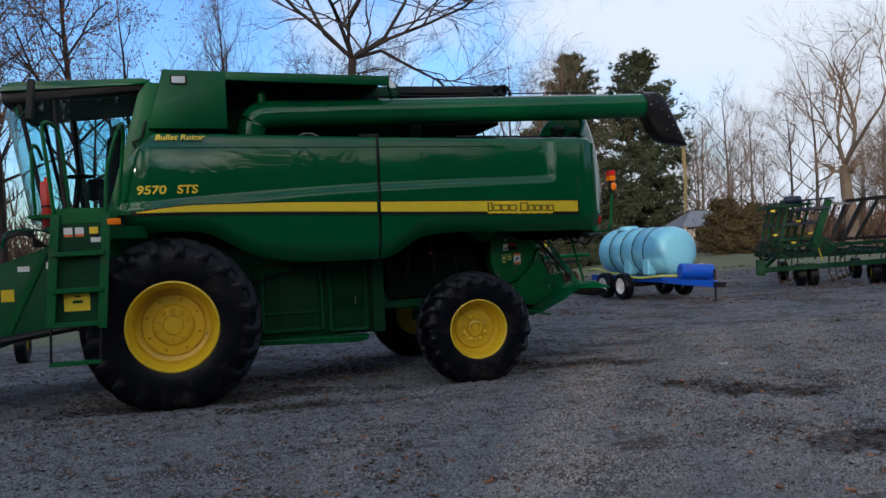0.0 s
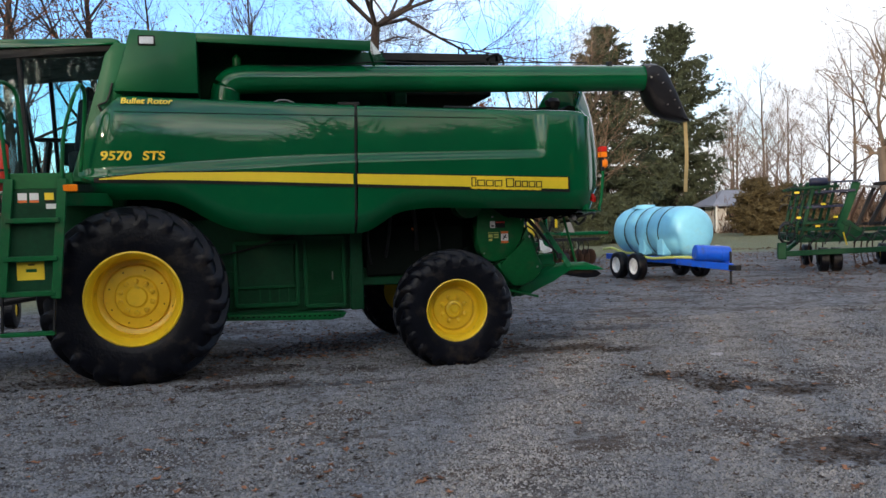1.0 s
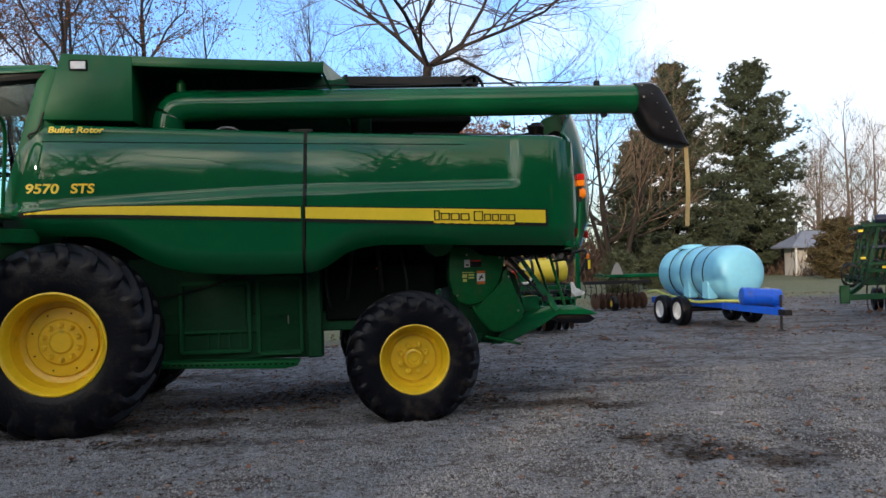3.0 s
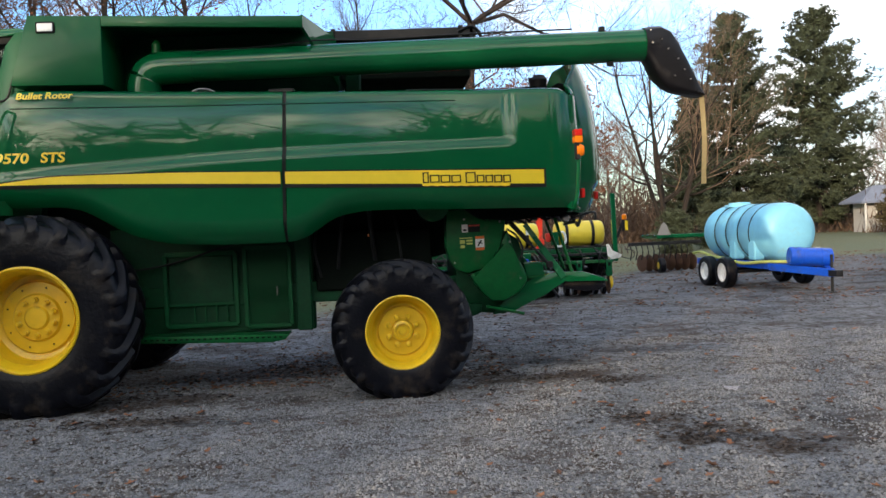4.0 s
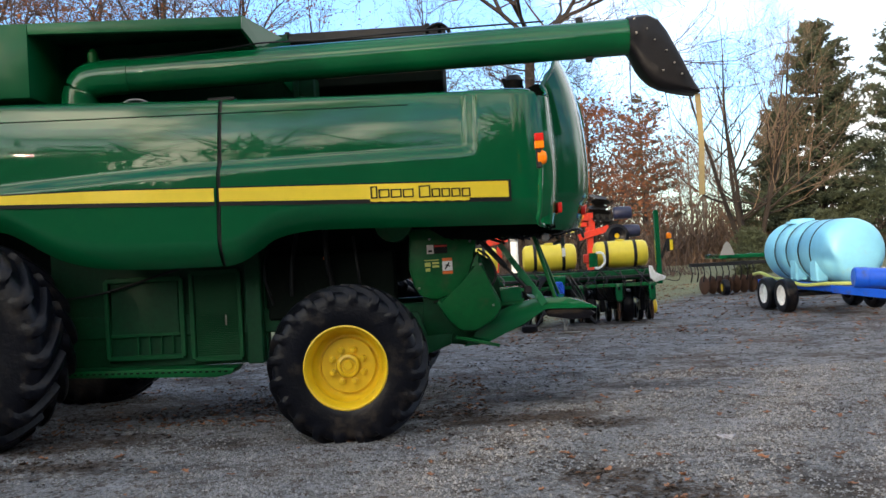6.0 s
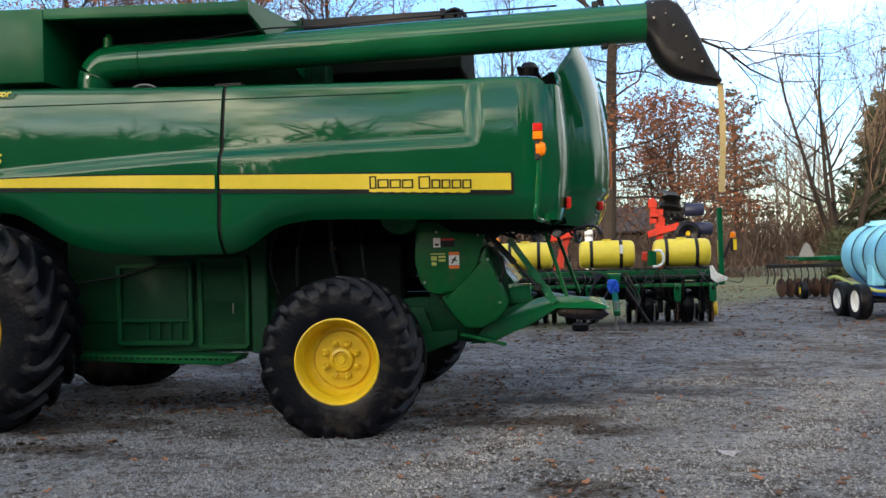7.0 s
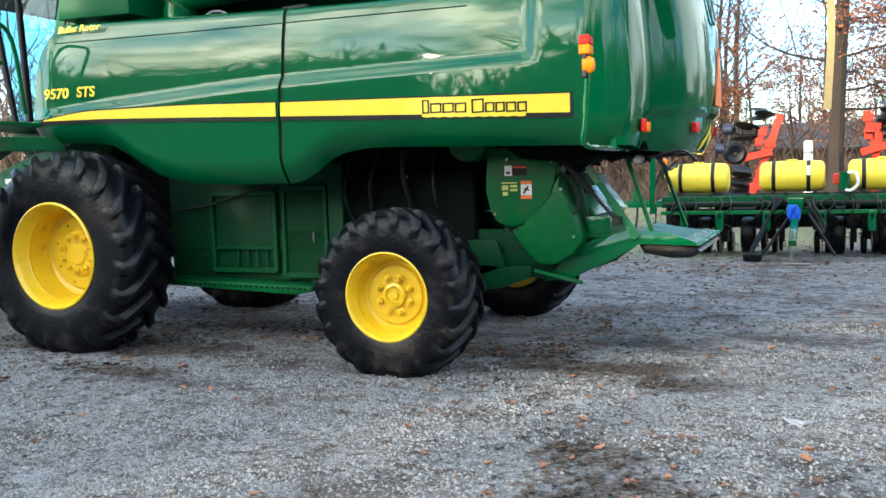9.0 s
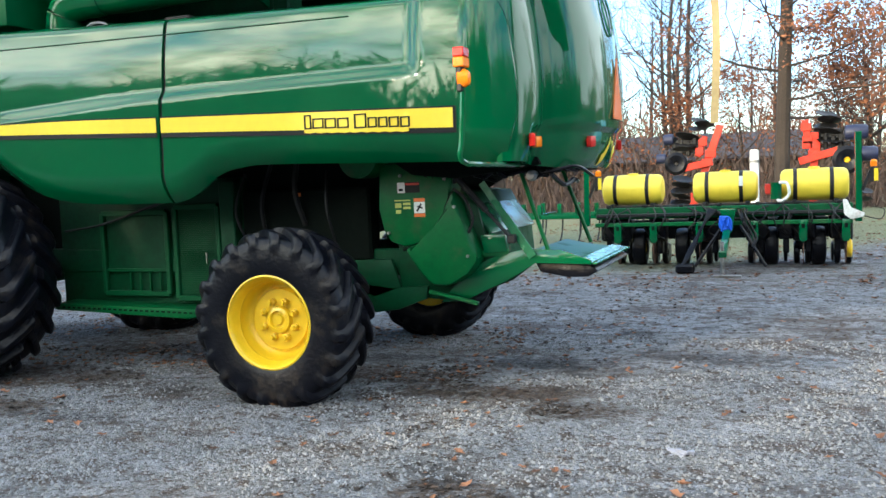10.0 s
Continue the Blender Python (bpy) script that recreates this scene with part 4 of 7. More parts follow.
def hood_point(s, v, off=0.0):
    px = interp(s, [(a, b) for a, b, c in REAR_PLAN])
    py = interp(s, [(a, c) for a, b, c in REAR_PLAN])
    edge = min(s, 1 - s)
    top = 2.90 + 0.56 * step(edge, 0.07, 0.34)
    bottom = 1.765 - 0.06 * step(edge, 0.05, 0.3)
    z = bottom + (top - bottom) * v
    lean = interp(z, HOOD_LEAN) * step(edge, -0.02, 0.2)
    groove = 0.02 * math.exp(-((edge - 0.165) / 0.012) ** 2) * step(z, 1.98, 2.05)
    low = 0.035 * (1 - step(z, 1.985, 2.03)) * step(edge, 0.10, 0.14)
    bulge = 0.035 * step(edge, 0.17, 0.24)
    return Vector((px + lean - groove - low + bulge + off, py, z))


bm = B()
grid(bm, 120, 44, lambda u, v: hood_point(u, v), (-0.04, 0, 0))
hood = part("rear_hood", bm, GREEN, combine, "glossy rounded green rear hood")
bm = B()
tube(bm, [hood_point(0.08 + 0.84 * k / 40, 1.0, -0.02) for k in range(41)], 0.022, 8)
part("hood_rim", bm, GREEN, combine)
for s, dz, w, h, mat in ((0.108, 1.915, 0.075, 0.095, RED), (0.148, 1.905, 0.045, 0.080, AMBER), (0.305, 1.905, 0.045, 0.085, RED), (0.695, 1.905, 0.045, 0.085, RED)):
    p = hood_point(s, 0.15)
    q = hood_point(s + 0.02, 0.15)
    t = (q - p).normalized()
    r = Matrix((t, Vector((t.y, -t.x, 0)), Vector((0, 0, 1)))).transposed()
    bm = B()
    c = Vector((p.x + 0.012, p.y, dz))
    box(bm, c - Vector((w, 0.022, h / 2)), c + Vector((w, 0.022, h / 2)), 0.010, r, 2)
    part("tail_lamp", bm, mat, combine, "amber side lamp" if mat is AMBER else "red tail lamp")
for s0, v0, v1 in ((0.41, 0.22, 0.50),):
    a, b, c = hood_point(s0, v0, 0.012), hood_point(s0 + 0.10, v0, 0.012), hood_point(s0 + 0.05, v1, 0.012)
    bm = B()
    vs = [bm.verts.new(p) for p in (a, b, c)]
    f = bm.faces.new(vs)
    e = bmesh.ops.extrude_face_region(bm, geom=[f])
    bmesh.ops.translate(bm, vec=(0.012, 0, 0), verts=[g for g in e["geom"] if isinstance(g, bmesh.types.BMVert)])
    part("slow_vehicle_triangle", bm, ORANGE_DECAL, combine, "orange slow-vehicle triangle", False)
bm = B()
grid(bm, 4, 8, lambda u, v: hood_point(0.40 + 0.05 * v, 0.01 + 0.05 * u + 0.08 * v * v, 0.008), (0.004, 0, 0))
part("reflector_tape", bm, YELLOW_DECAL, combine)
bm = B()
tube(bm, [hood_point(0.44 + 0.035 * math.cos(a), 0.70 + 0.10 * math.sin(a), 0.012) for a in [2 * math.pi * k / 28 for k in range(29)]], 0.009, 6)
part("rear_emblem", bm, GREEN_PALE, combine)
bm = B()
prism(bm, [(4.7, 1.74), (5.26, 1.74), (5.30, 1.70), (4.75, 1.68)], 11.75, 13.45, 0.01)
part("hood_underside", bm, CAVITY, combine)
bm = B()
lathe(bm, [(-0.05, 0.0), (-0.045, 0.03), (0.0, 0.042), (0.06, 0.042), (0.07, 0.0)], (5.14, 11.72, 1.66), "y", 20)
part("work_lamp", bm, GREY, combine)
bm = B()
tube(bm, curve_pts([(5.3, 11.7, 1.66), (5.33, 12.0, 1.58), (5.35, 12.25, 1.62), (5.3, 12.6, 1.6)]), 0.018, 7)
part("wiring_loom", bm, RUBBER, combine)

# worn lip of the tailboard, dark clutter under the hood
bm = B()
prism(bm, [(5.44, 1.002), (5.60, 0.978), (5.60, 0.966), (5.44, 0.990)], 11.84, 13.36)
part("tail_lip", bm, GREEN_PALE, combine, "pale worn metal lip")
rr = random.Random(8)
for k in range(9):
    x = 4.15 + 0.13 * k
    bm = B()
    tube(bm, curve_pts([(x, 11.72 + 0.1 * rr.random(), 1.78), (x + rr.uniform(-.1, .15), 11.74, 1.68 - 0.05 * rr.random()), (x + rr.uniform(0, .3), 11.8, 1.72), (x + 0.35, 11.9 + 0.3 * rr.random(), 1.70 - 0.08 * rr.random())]), 0.012 + 0.008 * rr.random(), 6)
    part("wiring", bm, RUBBER, combine)
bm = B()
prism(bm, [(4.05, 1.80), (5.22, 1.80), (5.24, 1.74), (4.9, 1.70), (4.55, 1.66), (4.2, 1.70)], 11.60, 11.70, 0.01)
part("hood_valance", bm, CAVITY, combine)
bm = B()
prism(bm, [(3.05, 1.12), (3.35, 1.0), (3.9, 1.02), (3.98, 0.78), (3.75, 0.70), (3.45, 0.78)], 11.80, 11.84, 0.008)
part("shoe_plate", bm, GREEN_DARK, combine)

# marker lamp on its bent post, both sides
for sgn in (1, -1):
    def Y(y):
        return y if sgn == 1 else 2 * MID - y
    bm = B()
    tube(bm, curve_pts([(5.045, Y(10.50), 2.25), (5.02, Y(10.51), 1.90), (5.0, Y(10.52), 1.80), (5.015, Y(10.58), 1.755), (5.06, Y(10.75), 1.745), (5.13, Y(11.9), 1.745)], 5), 0.019, 8)
    part("lamp_post", bm, GREEN, combine)
    y = Y(10.50)
    bm = B()
    box(bm, (5.01, y - 0.035, 2.20), (5.05, y + 0.035, 2.46), 0.008)
    lp = part("marker_lamp", bm, BLACK, combine, "twin marker lamp, red over amber")
    bm = B()
    box(bm, (5.000, y - 0.055, 2.418), (5.074, y + 0.055, 2.478), 0.006)
    part("red_lens", bm, RED, lp)
    bm = B()
    box(bm, (5.000, y - 0.055, 2.354), (5.074, y + 0.055, 2.416), 0.006)
    part("orange_lens", bm, AMBER, lp)
    bm = B()
    lathe(bm, [(-0.02, 0.0), (-0.02, 0.045), (0.02, 0.043), (0.05, 0.03), (0.06, 0.0)], (5.04, y, 2.285), "x", 18)
    bmesh.ops.scale(bm, vec=(1, 1, 1.4), verts=bm.verts, space=Matrix.Translation((-5.04, -y, -2.285)))
    part("amber_lens", bm, AMBER, lp)

# grain tank and unloading auger
bm = B()
prism(bm, [(-0.37, 3.19), (-0.335, 3.30), (-0.177, 3.87), (0.525, 3.845), (0.525, 3.17)], 11.235, 13.97, 0.012)
tank = part("grain_tank_front", bm, GREEN_SATIN, combine, "green grain tank front shoulder")
bm = B()
box(bm, (-0.095, 11.222, 3.69), (0.085, 11.234, 3.80), 0.01)
lamp = part("corner_lamp", bm, BLACK, combine, "pale square work lamp in a black frame")
bm = B()
box(bm, (-0.08, 11.212, 3.705), (0.07, 11.221, 3.785), 0.006)
part("lens", bm, REFLECT, lamp)
bm = B()
prism(bm, [(0.525, 3.845), (2.49, 3.79), (2.485, 3.675), (0.525, 3.745)], 11.24, 11.30, 0.006)
part("tank_rim", bm, GREEN_SATIN, combine)
bm = B()
v = [bm.verts.new(p) for p in ((2.49, 11.27, 3.805), (2.78, 11.95, 3.70), (2.78, 11.95, 3.20), (2.485, 11.27, 3.69))]
bm.faces.new(v)
e = bmesh.ops.extrude_face_region(bm, geom=list(bm.faces))
bmesh.ops.translate(bm, vec=(-0.03, 0, 0), verts=[g for g in e["geom"] if isinstance(g, bmesh.types.BMVert)])
part("tank_rear_flap", bm, GREEN, combine)
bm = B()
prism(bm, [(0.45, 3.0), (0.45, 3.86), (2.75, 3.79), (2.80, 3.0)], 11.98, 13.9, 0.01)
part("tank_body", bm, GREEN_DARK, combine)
bm = B()
box(bm, (0.48, 11.28, 3.78), (2.47, 12.0, 3.80))
part("tank_overhang", bm, GREEN_DARK, combine)
AUG0, AUG1 = Vector((0.89, 11.62, 3.385)), Vector((5.985, 11.32, 3.40))
bm = B()
tube(bm, curve_pts([(0.81, 11.63, 2.98), (0.81, 11.63, 3.12), (0.835, 11.63, 3.27), (0.92, 11.625, 3.36), (1.08, 11.615, 3.385), (1.3, 11.60, 3.386)], 5), 0.176, 28)
part("auger_elbow", bm, GREEN, combine)
bm = B()
tube(bm, [AUG0 + (AUG1 - AUG0) * t for t in (0.04, 0.09, 0.0901, 0.5, 0.98, 1.0)], [0.174, 0.174, 0.166, 0.164, 0.162, 0.168], 32)
part("unloading_auger", bm, GREEN, combine, "long green unloading auger tube, folded back")
bm = B()
lathe(bm, [(-0.05, 0.0), (-0.05, 0.05), (0.05, 0.05), (0.09, 0.02), (0.1, 0.0)], (0.96, 11.62, 3.58), "z", 14)
part("elbow_cap", bm, GREEN_WORN, combine)
bm = B()
box(bm, (5.49, 11.32, 3.555), (5.55, 11.38, 3.61), 0.008)
part("auger_bracket", bm, BLACK, combine)
bm = B()
box(bm, (5.56, 11.29, 3.20), (5.62, 11.37, 3.245), 0.008)
part("auger_bracket", bm, BLACK, combine)
bm = B()
tube(bm, curve_pts([(1.1, 11.52, 3.53), (2.0, 11.47, 3.54), (2.6, 11.43, 3.58), (3.2, 11.40, 3.565), (4.0, 11.36, 3.58), (5.2, 11.29, 3.58)]), 0.009, 5)
part("lamp_cable", bm, BLACK, combine)
# rubber spout
SPOUT = [((5.93, 3.572), (5.93, 3.225)), ((6.011, 3.581), (5.957, 3.169)), ((6.101, 3.581), (5.993, 3.097)), ((6.191, 3.532), (6.047, 3.024)), ((6.272, 3.422), (6.11, 2.956)),
         ((6.353, 3.263), (6.191, 2.907)), ((6.42, 3.095), (6.299, 2.881)), ((6.479, 2.952), (6.416, 2.86)), ((6.519, 2.87), (6.511, 2.845))]
SPOUT_Y = 11.31
bm = B()
rings = []
for j, ((xt, zt), (xb, zb)) in enumerate(SPOUT):
    c, u = Vector(((xt + xb) / 2, SPOUT_Y, (zt + zb) / 2)), Vector(((xt - xb) / 2, 0, (zt - zb) / 2))
    ring = []
    square = 0.95 - 0.40 * step(j, 0, 3)         # round at the tube, flat-sided towards the lip
    for k in range(32):
        th = 2 * math.pi * k / 32
        cs, sn = math.cos(th), math.sin(th)
        dent = 0.014 * noise.noise((c.x * 5, k * 0.45, 2.0)) * (j > 0)
        ring.append(bm.verts.new(c + u * (abs(cs) ** square * (1 if cs > 0 else -1)) + Vector((dent, (0.172 - 0.004 * j + dent) * (abs(sn) ** square) * (1 if sn > 0 else -1), dent))))
    rings.append(ring)
for a, b in zip(rings, rings[1:]):
    for k in range(32):
        bm.faces.new((a[k], a[(k + 1) % 32], b[(k + 1) % 32], b[k]))
bm.faces.new(rings[-1])
spout = part("spout", bm, RUBBER_GLOSS, combine, "black rubber auger spout, scuffed and dented")
for k in range(8):
    bm = B()
    th = 2 * math.pi * k / 8
    lathe(bm, [(-0.012, 0.0), (-0.01, 0.012), (0.01, 0.012), (0.012, 0.0)], (5.985, SPOUT_Y + 0.178 * math.sin(th), 3.39 + 0.182 * math.cos(th)), "z", 8)
    part("spout_bolt", bm, STEEL, spout)
for x, z in ((6.14, 3.32), (6.24, 3.22), (6.30, 3.11), (6.20, 3.05), (6.36, 3.01), (6.08, 3.42)):
    bm = B()
    lathe(bm, [(-0.012, 0.0), (-0.010, 0.007), (0.0, 0.009), (0.01, 0.009)], (x, SPOUT_Y - 0.176, z), "y", 8)
    part("rivet", bm, STEEL, spout)
bm = B()
grid(bm, 2, 24, lambda u, v: (6.495 + 0.05 * u + 0.012 * math.sin(v * 4), 11.29 + 0.004 * math.sin(v * 9), 2.855 - 0.90 * v), (0, 0.005, 0))
part("hanging_strap", bm, STRAP, combine, "faded yellow strap hanging from the spout")

# engine deck clutter
bm = B()
box(bm, (2.80, 12.3, 3.30), (4.25, 13.6, 3.86), 0.02)
part("radiator_housing", bm, CAVITY, combine)
bm = B()
box(bm, (2.70, 12.0, 3.70), (4.30, 12.28, 3.80), 0.01)
for x in (2.72, 4.10, 4.22):
    box(bm, (x, 12.0, 3.52), (x + 0.05, 12.06, 3.82), 0.008)
tube(bm, curve_pts([(4.1, 12.0, 3.75), (4.25, 12.0, 3.80), (4.35, 12.05, 3.70), (4.3, 12.1, 3.55)]), 0.02, 6)
part("hatch_frame", bm, BLACK, combine)
bm = B()
for k in range(4):
    tube(bm, [(4.0, 12.6 + 0.2 * k, 2.95), (5.05, 12.6 + 0.2 * k, 2.98)], 0.02, 6)
tube(bm, [(3.5, 11.9, 3.10), (5.0, 12.0, 3.08)], 0.028, 6)
tube(bm, [(4.85, 11.8, 2.95), (4.85, 11.8, 3.16), (4.98, 11.9, 3.16), (5.02, 11.95, 3.02)], 0.045, 6)
part("deck_rail", bm, BLACK, combine)
bm = B()
prism(bm, [(4.55, 2.96), (4.66, 3.08), (4.90, 3.10), (5.0, 3.02), (5.12, 3.12), (5.22, 3.10), (5.27, 2.94), (5.2, 2.86), (4.6, 2.86)], 11.75, 13.45, 0.02)
part("engine_cover", bm, CAVITY, combine)
bm = B()
lathe(bm, [(-0.05, 0.0), (-0.05, 0.07), (0.03, 0.09), (0.08, 0.06), (0.09, 0.0)], (4.93, 11.80, 3.13), "z", 16)
part("filler_cap", bm, BLACK, combine)
bm = B()
box(bm, (2.86, 11.86, 3.12), (3.02, 12.1, 3.34), 0.015)
part("fuse_box", bm, GREEN_DARK, combine)
bm = B()
box(bm, (2.10, 11.38, 3.02), (2.36, 11.46, 3.10), 0.012)
part("auger_rest", bm, BLACK, combine)
bm = B()
tube(bm, curve_pts([(1.36, 11.30, 3.08), (1.42, 11.30, 3.105), (1.52, 11.30, 3.10), (1.60, 11.30, 3.06)]), 0.011, 6)
part("door_latch", bm, GREY, combine)


# wheels
def tyre_mesh(cx, cz, yo, yi, R, rim_r, lugs, lug_h, sgn):
    """An agricultural tyre in one skin, with chevron lugs raised out of it; yo is its outer side, yi its inner."""
    w = abs(yi - yo)
    mid = (yo + yi) / 2
    Rb = R - lug_h
    half = [(0.44, 0.02), (0.47, 0.0), (0.50, 0.10), (0.515, 0.22), (0.522, 0.36), (0.522, 0.50), (0.515, 0.60), (0.508, 0.66), (0.50, 0.72), (0.485, 0.79), (0.46, 0.85), (0.42, 0.905), (0.36, 0.935), (0.28, 0.95), (0.19, 0.965),
            (0.10, 0.975), (0.045, 0.98), (0.015, 0.98)]
    rows = [(-a, h, -1) for a, h in half] + [(a, h, 1) for a, h in half[::-1]]
    cols = lugs * 10
    shape = (0.0, 0.9, 1.0, 1.0, 0.9, 0.0, 0.0, 0.0, 0.0, 0.0)
    verts = []
    for a, h, side in rows:
        q = abs(a)
        r = rim_r + (Rb - rim_r) * h / 0.98
        grip = step(q, 0.005, 0.04) * (1 - step(h and 0.70 - h, -0.02, 0.08)) if h > 0.55 else 0.0
        out = max(0.0, min(1.0, (h - 0.60) / 0.3))
        for k in range(cols):
            th = 2 * math.pi * k / cols + 0.74 * min(q, 0.47) * (0.9 / R) * w / 0.55
            up = shape[(k + (5 if side > 0 else 0)) % 10] * grip * lug_h
            rr = r + up * (0.25 + 0.75 * out)
            aa = a * w + side * up * 0.45 * (1 - out)
            verts.append((cx + rr * math.sin(th), mid + aa, cz + rr * math.cos(th)))
    faces = []
    n = len(rows)
    for j in range(n):
        for k in range(cols):
            a, b = j * cols + k, j * cols + (k + 1) % cols
            c, d = ((j + 1) % n) * cols + (k + 1) % cols, ((j + 1) % n) * cols + k
            faces.append((a, b, c, d))
    bm = B()
    bv = [bm.verts.new(v) for v in verts]
    for f in faces:
        bm.faces.new([bv[i] for i in f])
    return bm


def rim_mesh(cx, cz, y0, d, prof):
    """A dished wheel: (depth, radius) pairs from the outer flange inwards; d is the inward direction."""
    bm = B()
    lathe(bm, [(d * a, r) for a, r in prof], (cx, y0, cz), "y", 64)
    return bm


def big_wheel(near):
    d = 1 if near else -1
    yo = 10.84 if near else 2 * MID - 10.84
    c = (-0.20, yo, 0.925)
    prof = [(0.62, 0.49), (0.03, 0.49), (0.0, 0.532), (-0.018, 0.529), (-0.026, 0.512), (-0.010, 0.497), (0.02, 0.482), (0.10, 0.462), (0.115, 0.452), (0.14, 0.468), (0.28, 0.452), (0.345, 0.432), (0.365, 0.40), (0.368, 0.372), (0.335, 0.355), (0.33, 0.245), (0.30, 0.225),
            (0.298, 0.125), (0.275, 0.105), (0.275, 0.0)]
    rim = part("front_wheel", rim_mesh(c[0], c[2], yo, d, [(a, r * 0.966) for a, r in prof]), YELLOW, combine, "deep-dished yellow front wheel")
    part("tyre", tyre_mesh(c[0], c[2], yo - d * 0.015, yo + d * 0.64, 1.0, 0.488, 20, 0.066, d), RUBBER, rim, "large black lugged tractor tyre")
    for k in range(10):
        bm = B()
        th = 2 * math.pi * k / 10
        lathe(bm, [(0.0, 0.030), (-0.032 * d, 0.030), (-0.040 * d, 0.020), (-0.062 * d, 0.017), (-0.062 * d, 0.0)], (c[0] + 0.175 * math.sin(th), yo + d * 0.30, c[2] + 0.175 * math.cos(th)), "y", 8)
        part("wheel_bolt", bm, YELLOW, rim)
    for k in range(8):
        bm = B()
        th = 2 * math.pi * (k + 0.4) / 8
        lathe(bm, [(0.0, 0.010), (-0.003 * d, 0.010), (-0.003 * d, 0.0)], (c[0] + 0.30 * math.sin(th), yo + d * 0.332, c[2] + 0.30 * math.cos(th)), "y", 8)
        part("rim_hole", bm, CAVITY, rim)
    if near:
        bm = B()
        lathe(bm, [(0.0, 0.026), (-0.004 * d, 0.026), (-0.004 * d, 0.0)], (c[0] + 0.392, yo + d * 0.362, c[2] - 0.13), "y", 14)
        part("valve_hole", bm, CAVITY, rim)


def small_wheel(near):
    d = 1 if near else -1
    yo = 10.80 if near else 2 * MID - 10.80
    c = (3.335, yo, 0.638)
    prof = [(0.40, 0.345), (0.03, 0.345), (0.0, 0.376), (-0.016, 0.374), (-0.022, 0.362), (-0.012, 0.350), (0.02, 0.338), (0.06, 0.326), (0.075, 0.318), (0.10, 0.322), (0.155, 0.305), (0.180, 0.285), (0.190, 0.270), (0.190, 0.255), (0.162, 0.240), (0.162, 0.112), (0.128, 0.100), (0.120, 0.074), (0.145, 0.066), (0.145, 0.045), (0.128, 0.036), (0.128, 0.0)]
    rim = part("rear_wheel", rim_mesh(c[0], c[2], yo, d, [(a, r * 0.965) for a, r in prof]), YELLOW, combine, "yellow rear steering wheel")
    part("tyre", tyre_mesh(c[0], c[2], yo - d * 0.02, yo + d * 0.46, 0.70, 0.340, 20, 0.048, d), RUBBER, rim, "black lugged tractor tyre")
    for k in range(8):
        bm = B()
        th = 2 * math.pi * (k + 0.5) / 8
        lathe(bm, [(0.0, 0.029), (-0.034 * d, 0.029), (-0.042 * d, 0.019), (-0.066 * d, 0.016), (-0.066 * d, 0.0)], (c[0] + 0.145 * math.sin(th), yo + d * 0.162, c[2] + 0.145 * math.cos(th)), "y", 8)
        part("wheel_bolt", bm, YELLOW, rim)


for near in (True, False):
    big_wheel(near)
    small_wheel(near)

# cab
bm = B()
prism(bm, [(-1.98, 3.68), (-1.95, 3.76), (-1.85, 3.80), (-0.42, 3.845), (-0.33, 3.82), (-0.36, 3.77), (-0.6, 3.76)], 11.62, 13.58, 0.015)
part("cab_roof", bm, GREEN, combine, "green cab roof")
bm = B()
prism(bm, [(-1.97, 3.69), (-1.96, 3.55), (-1.6, 3.60), (-0.45, 3.70), (-0.36, 3.78), (-0.6, 3.77)], 11.66, 13.54, 0.012)
part("roof_underside", bm, BLACK, combine)
bm = B()
lathe(bm, [(-0.05, 0.0), (-0.045, 0.05), (0.0, 0.06), (0.05, 0.055), (0.06, 0.0)], (-1.97, 11.80, 3.65), "x", 16)
lathe(bm, [(-0.05, 0.0), (-0.045, 0.05), (0.0, 0.06), (0.05, 0.055), (0.06, 0.0)], (-1.97, 12.05, 3.65), "x", 16)
part("roof_lamp", bm, GREY, combine)
for yy in (11.73, 13.47):
    for a, b, w_, h_ in (((-1.80, yy, 3.60), (-1.55, yy, 2.15), 0.05, 0.06), ((-1.42, yy, 3.62), (-1.36, yy, 2.28), 0.05, 0.07), ((-0.42, yy, 3.70), (-0.83, yy, 2.25), 0.06, 0.10), ((-1.56, yy, 2.22), (-0.8, yy, 2.22), 0.05, 0.10)):
        bm = B()
        beam(bm, a, b, w_, h_, 0.01)
        part("cab_pillar", bm, BLACK, combine)
bm = B()
prism(bm, [(-1.38, 2.30), (-1.42, 3.60), (-0.47, 3.66), (-0.83, 2.30)], 11.725, 11.731)
part("side_window", bm, GLASS, combine, "clear tinted side window")
bm = B()
prism(bm, [(-1.38, 2.30), (-1.42, 3.60), (-0.47, 3.66), (-0.83, 2.30)], 13.469, 13.475)
part("side_window", bm, GLASS, combine, "clear tinted side window")
bm = B()
prism(bm, [(-1.57, 2.22), (-1.80, 3.58), (-1.44, 3.60), (-1.38, 2.26)], 11.725, 11.731)
part("quarter_window", bm, GLASS, combine, "curved tinted front corner glass")
bm = B()
grid(bm, 14, 6, lambda u, v: (-1.58 - 0.23 * v - 0.28 * math.sin(math.pi * u), 11.75 + 1.70 * u, 2.2 + 1.38 * v), (0.006, 0, 0))
part("windscreen", bm, GLASS, combine, "curved green-tinted windscreen")
bm = B()
box(bm, (-1.6, 11.75, 2.05), (-0.7, 13.45, 2.20), 0.02)
box(bm, (-0.78, 11.8, 2.2), (-0.70, 13.4, 2.75), 0.02)
part("cab_floor", bm, BLACK, combine)
bm = B()
box(bm, (-1.05, 12.3, 2.25), (-0.78, 12.9, 2.62), 0.05, None, 2)
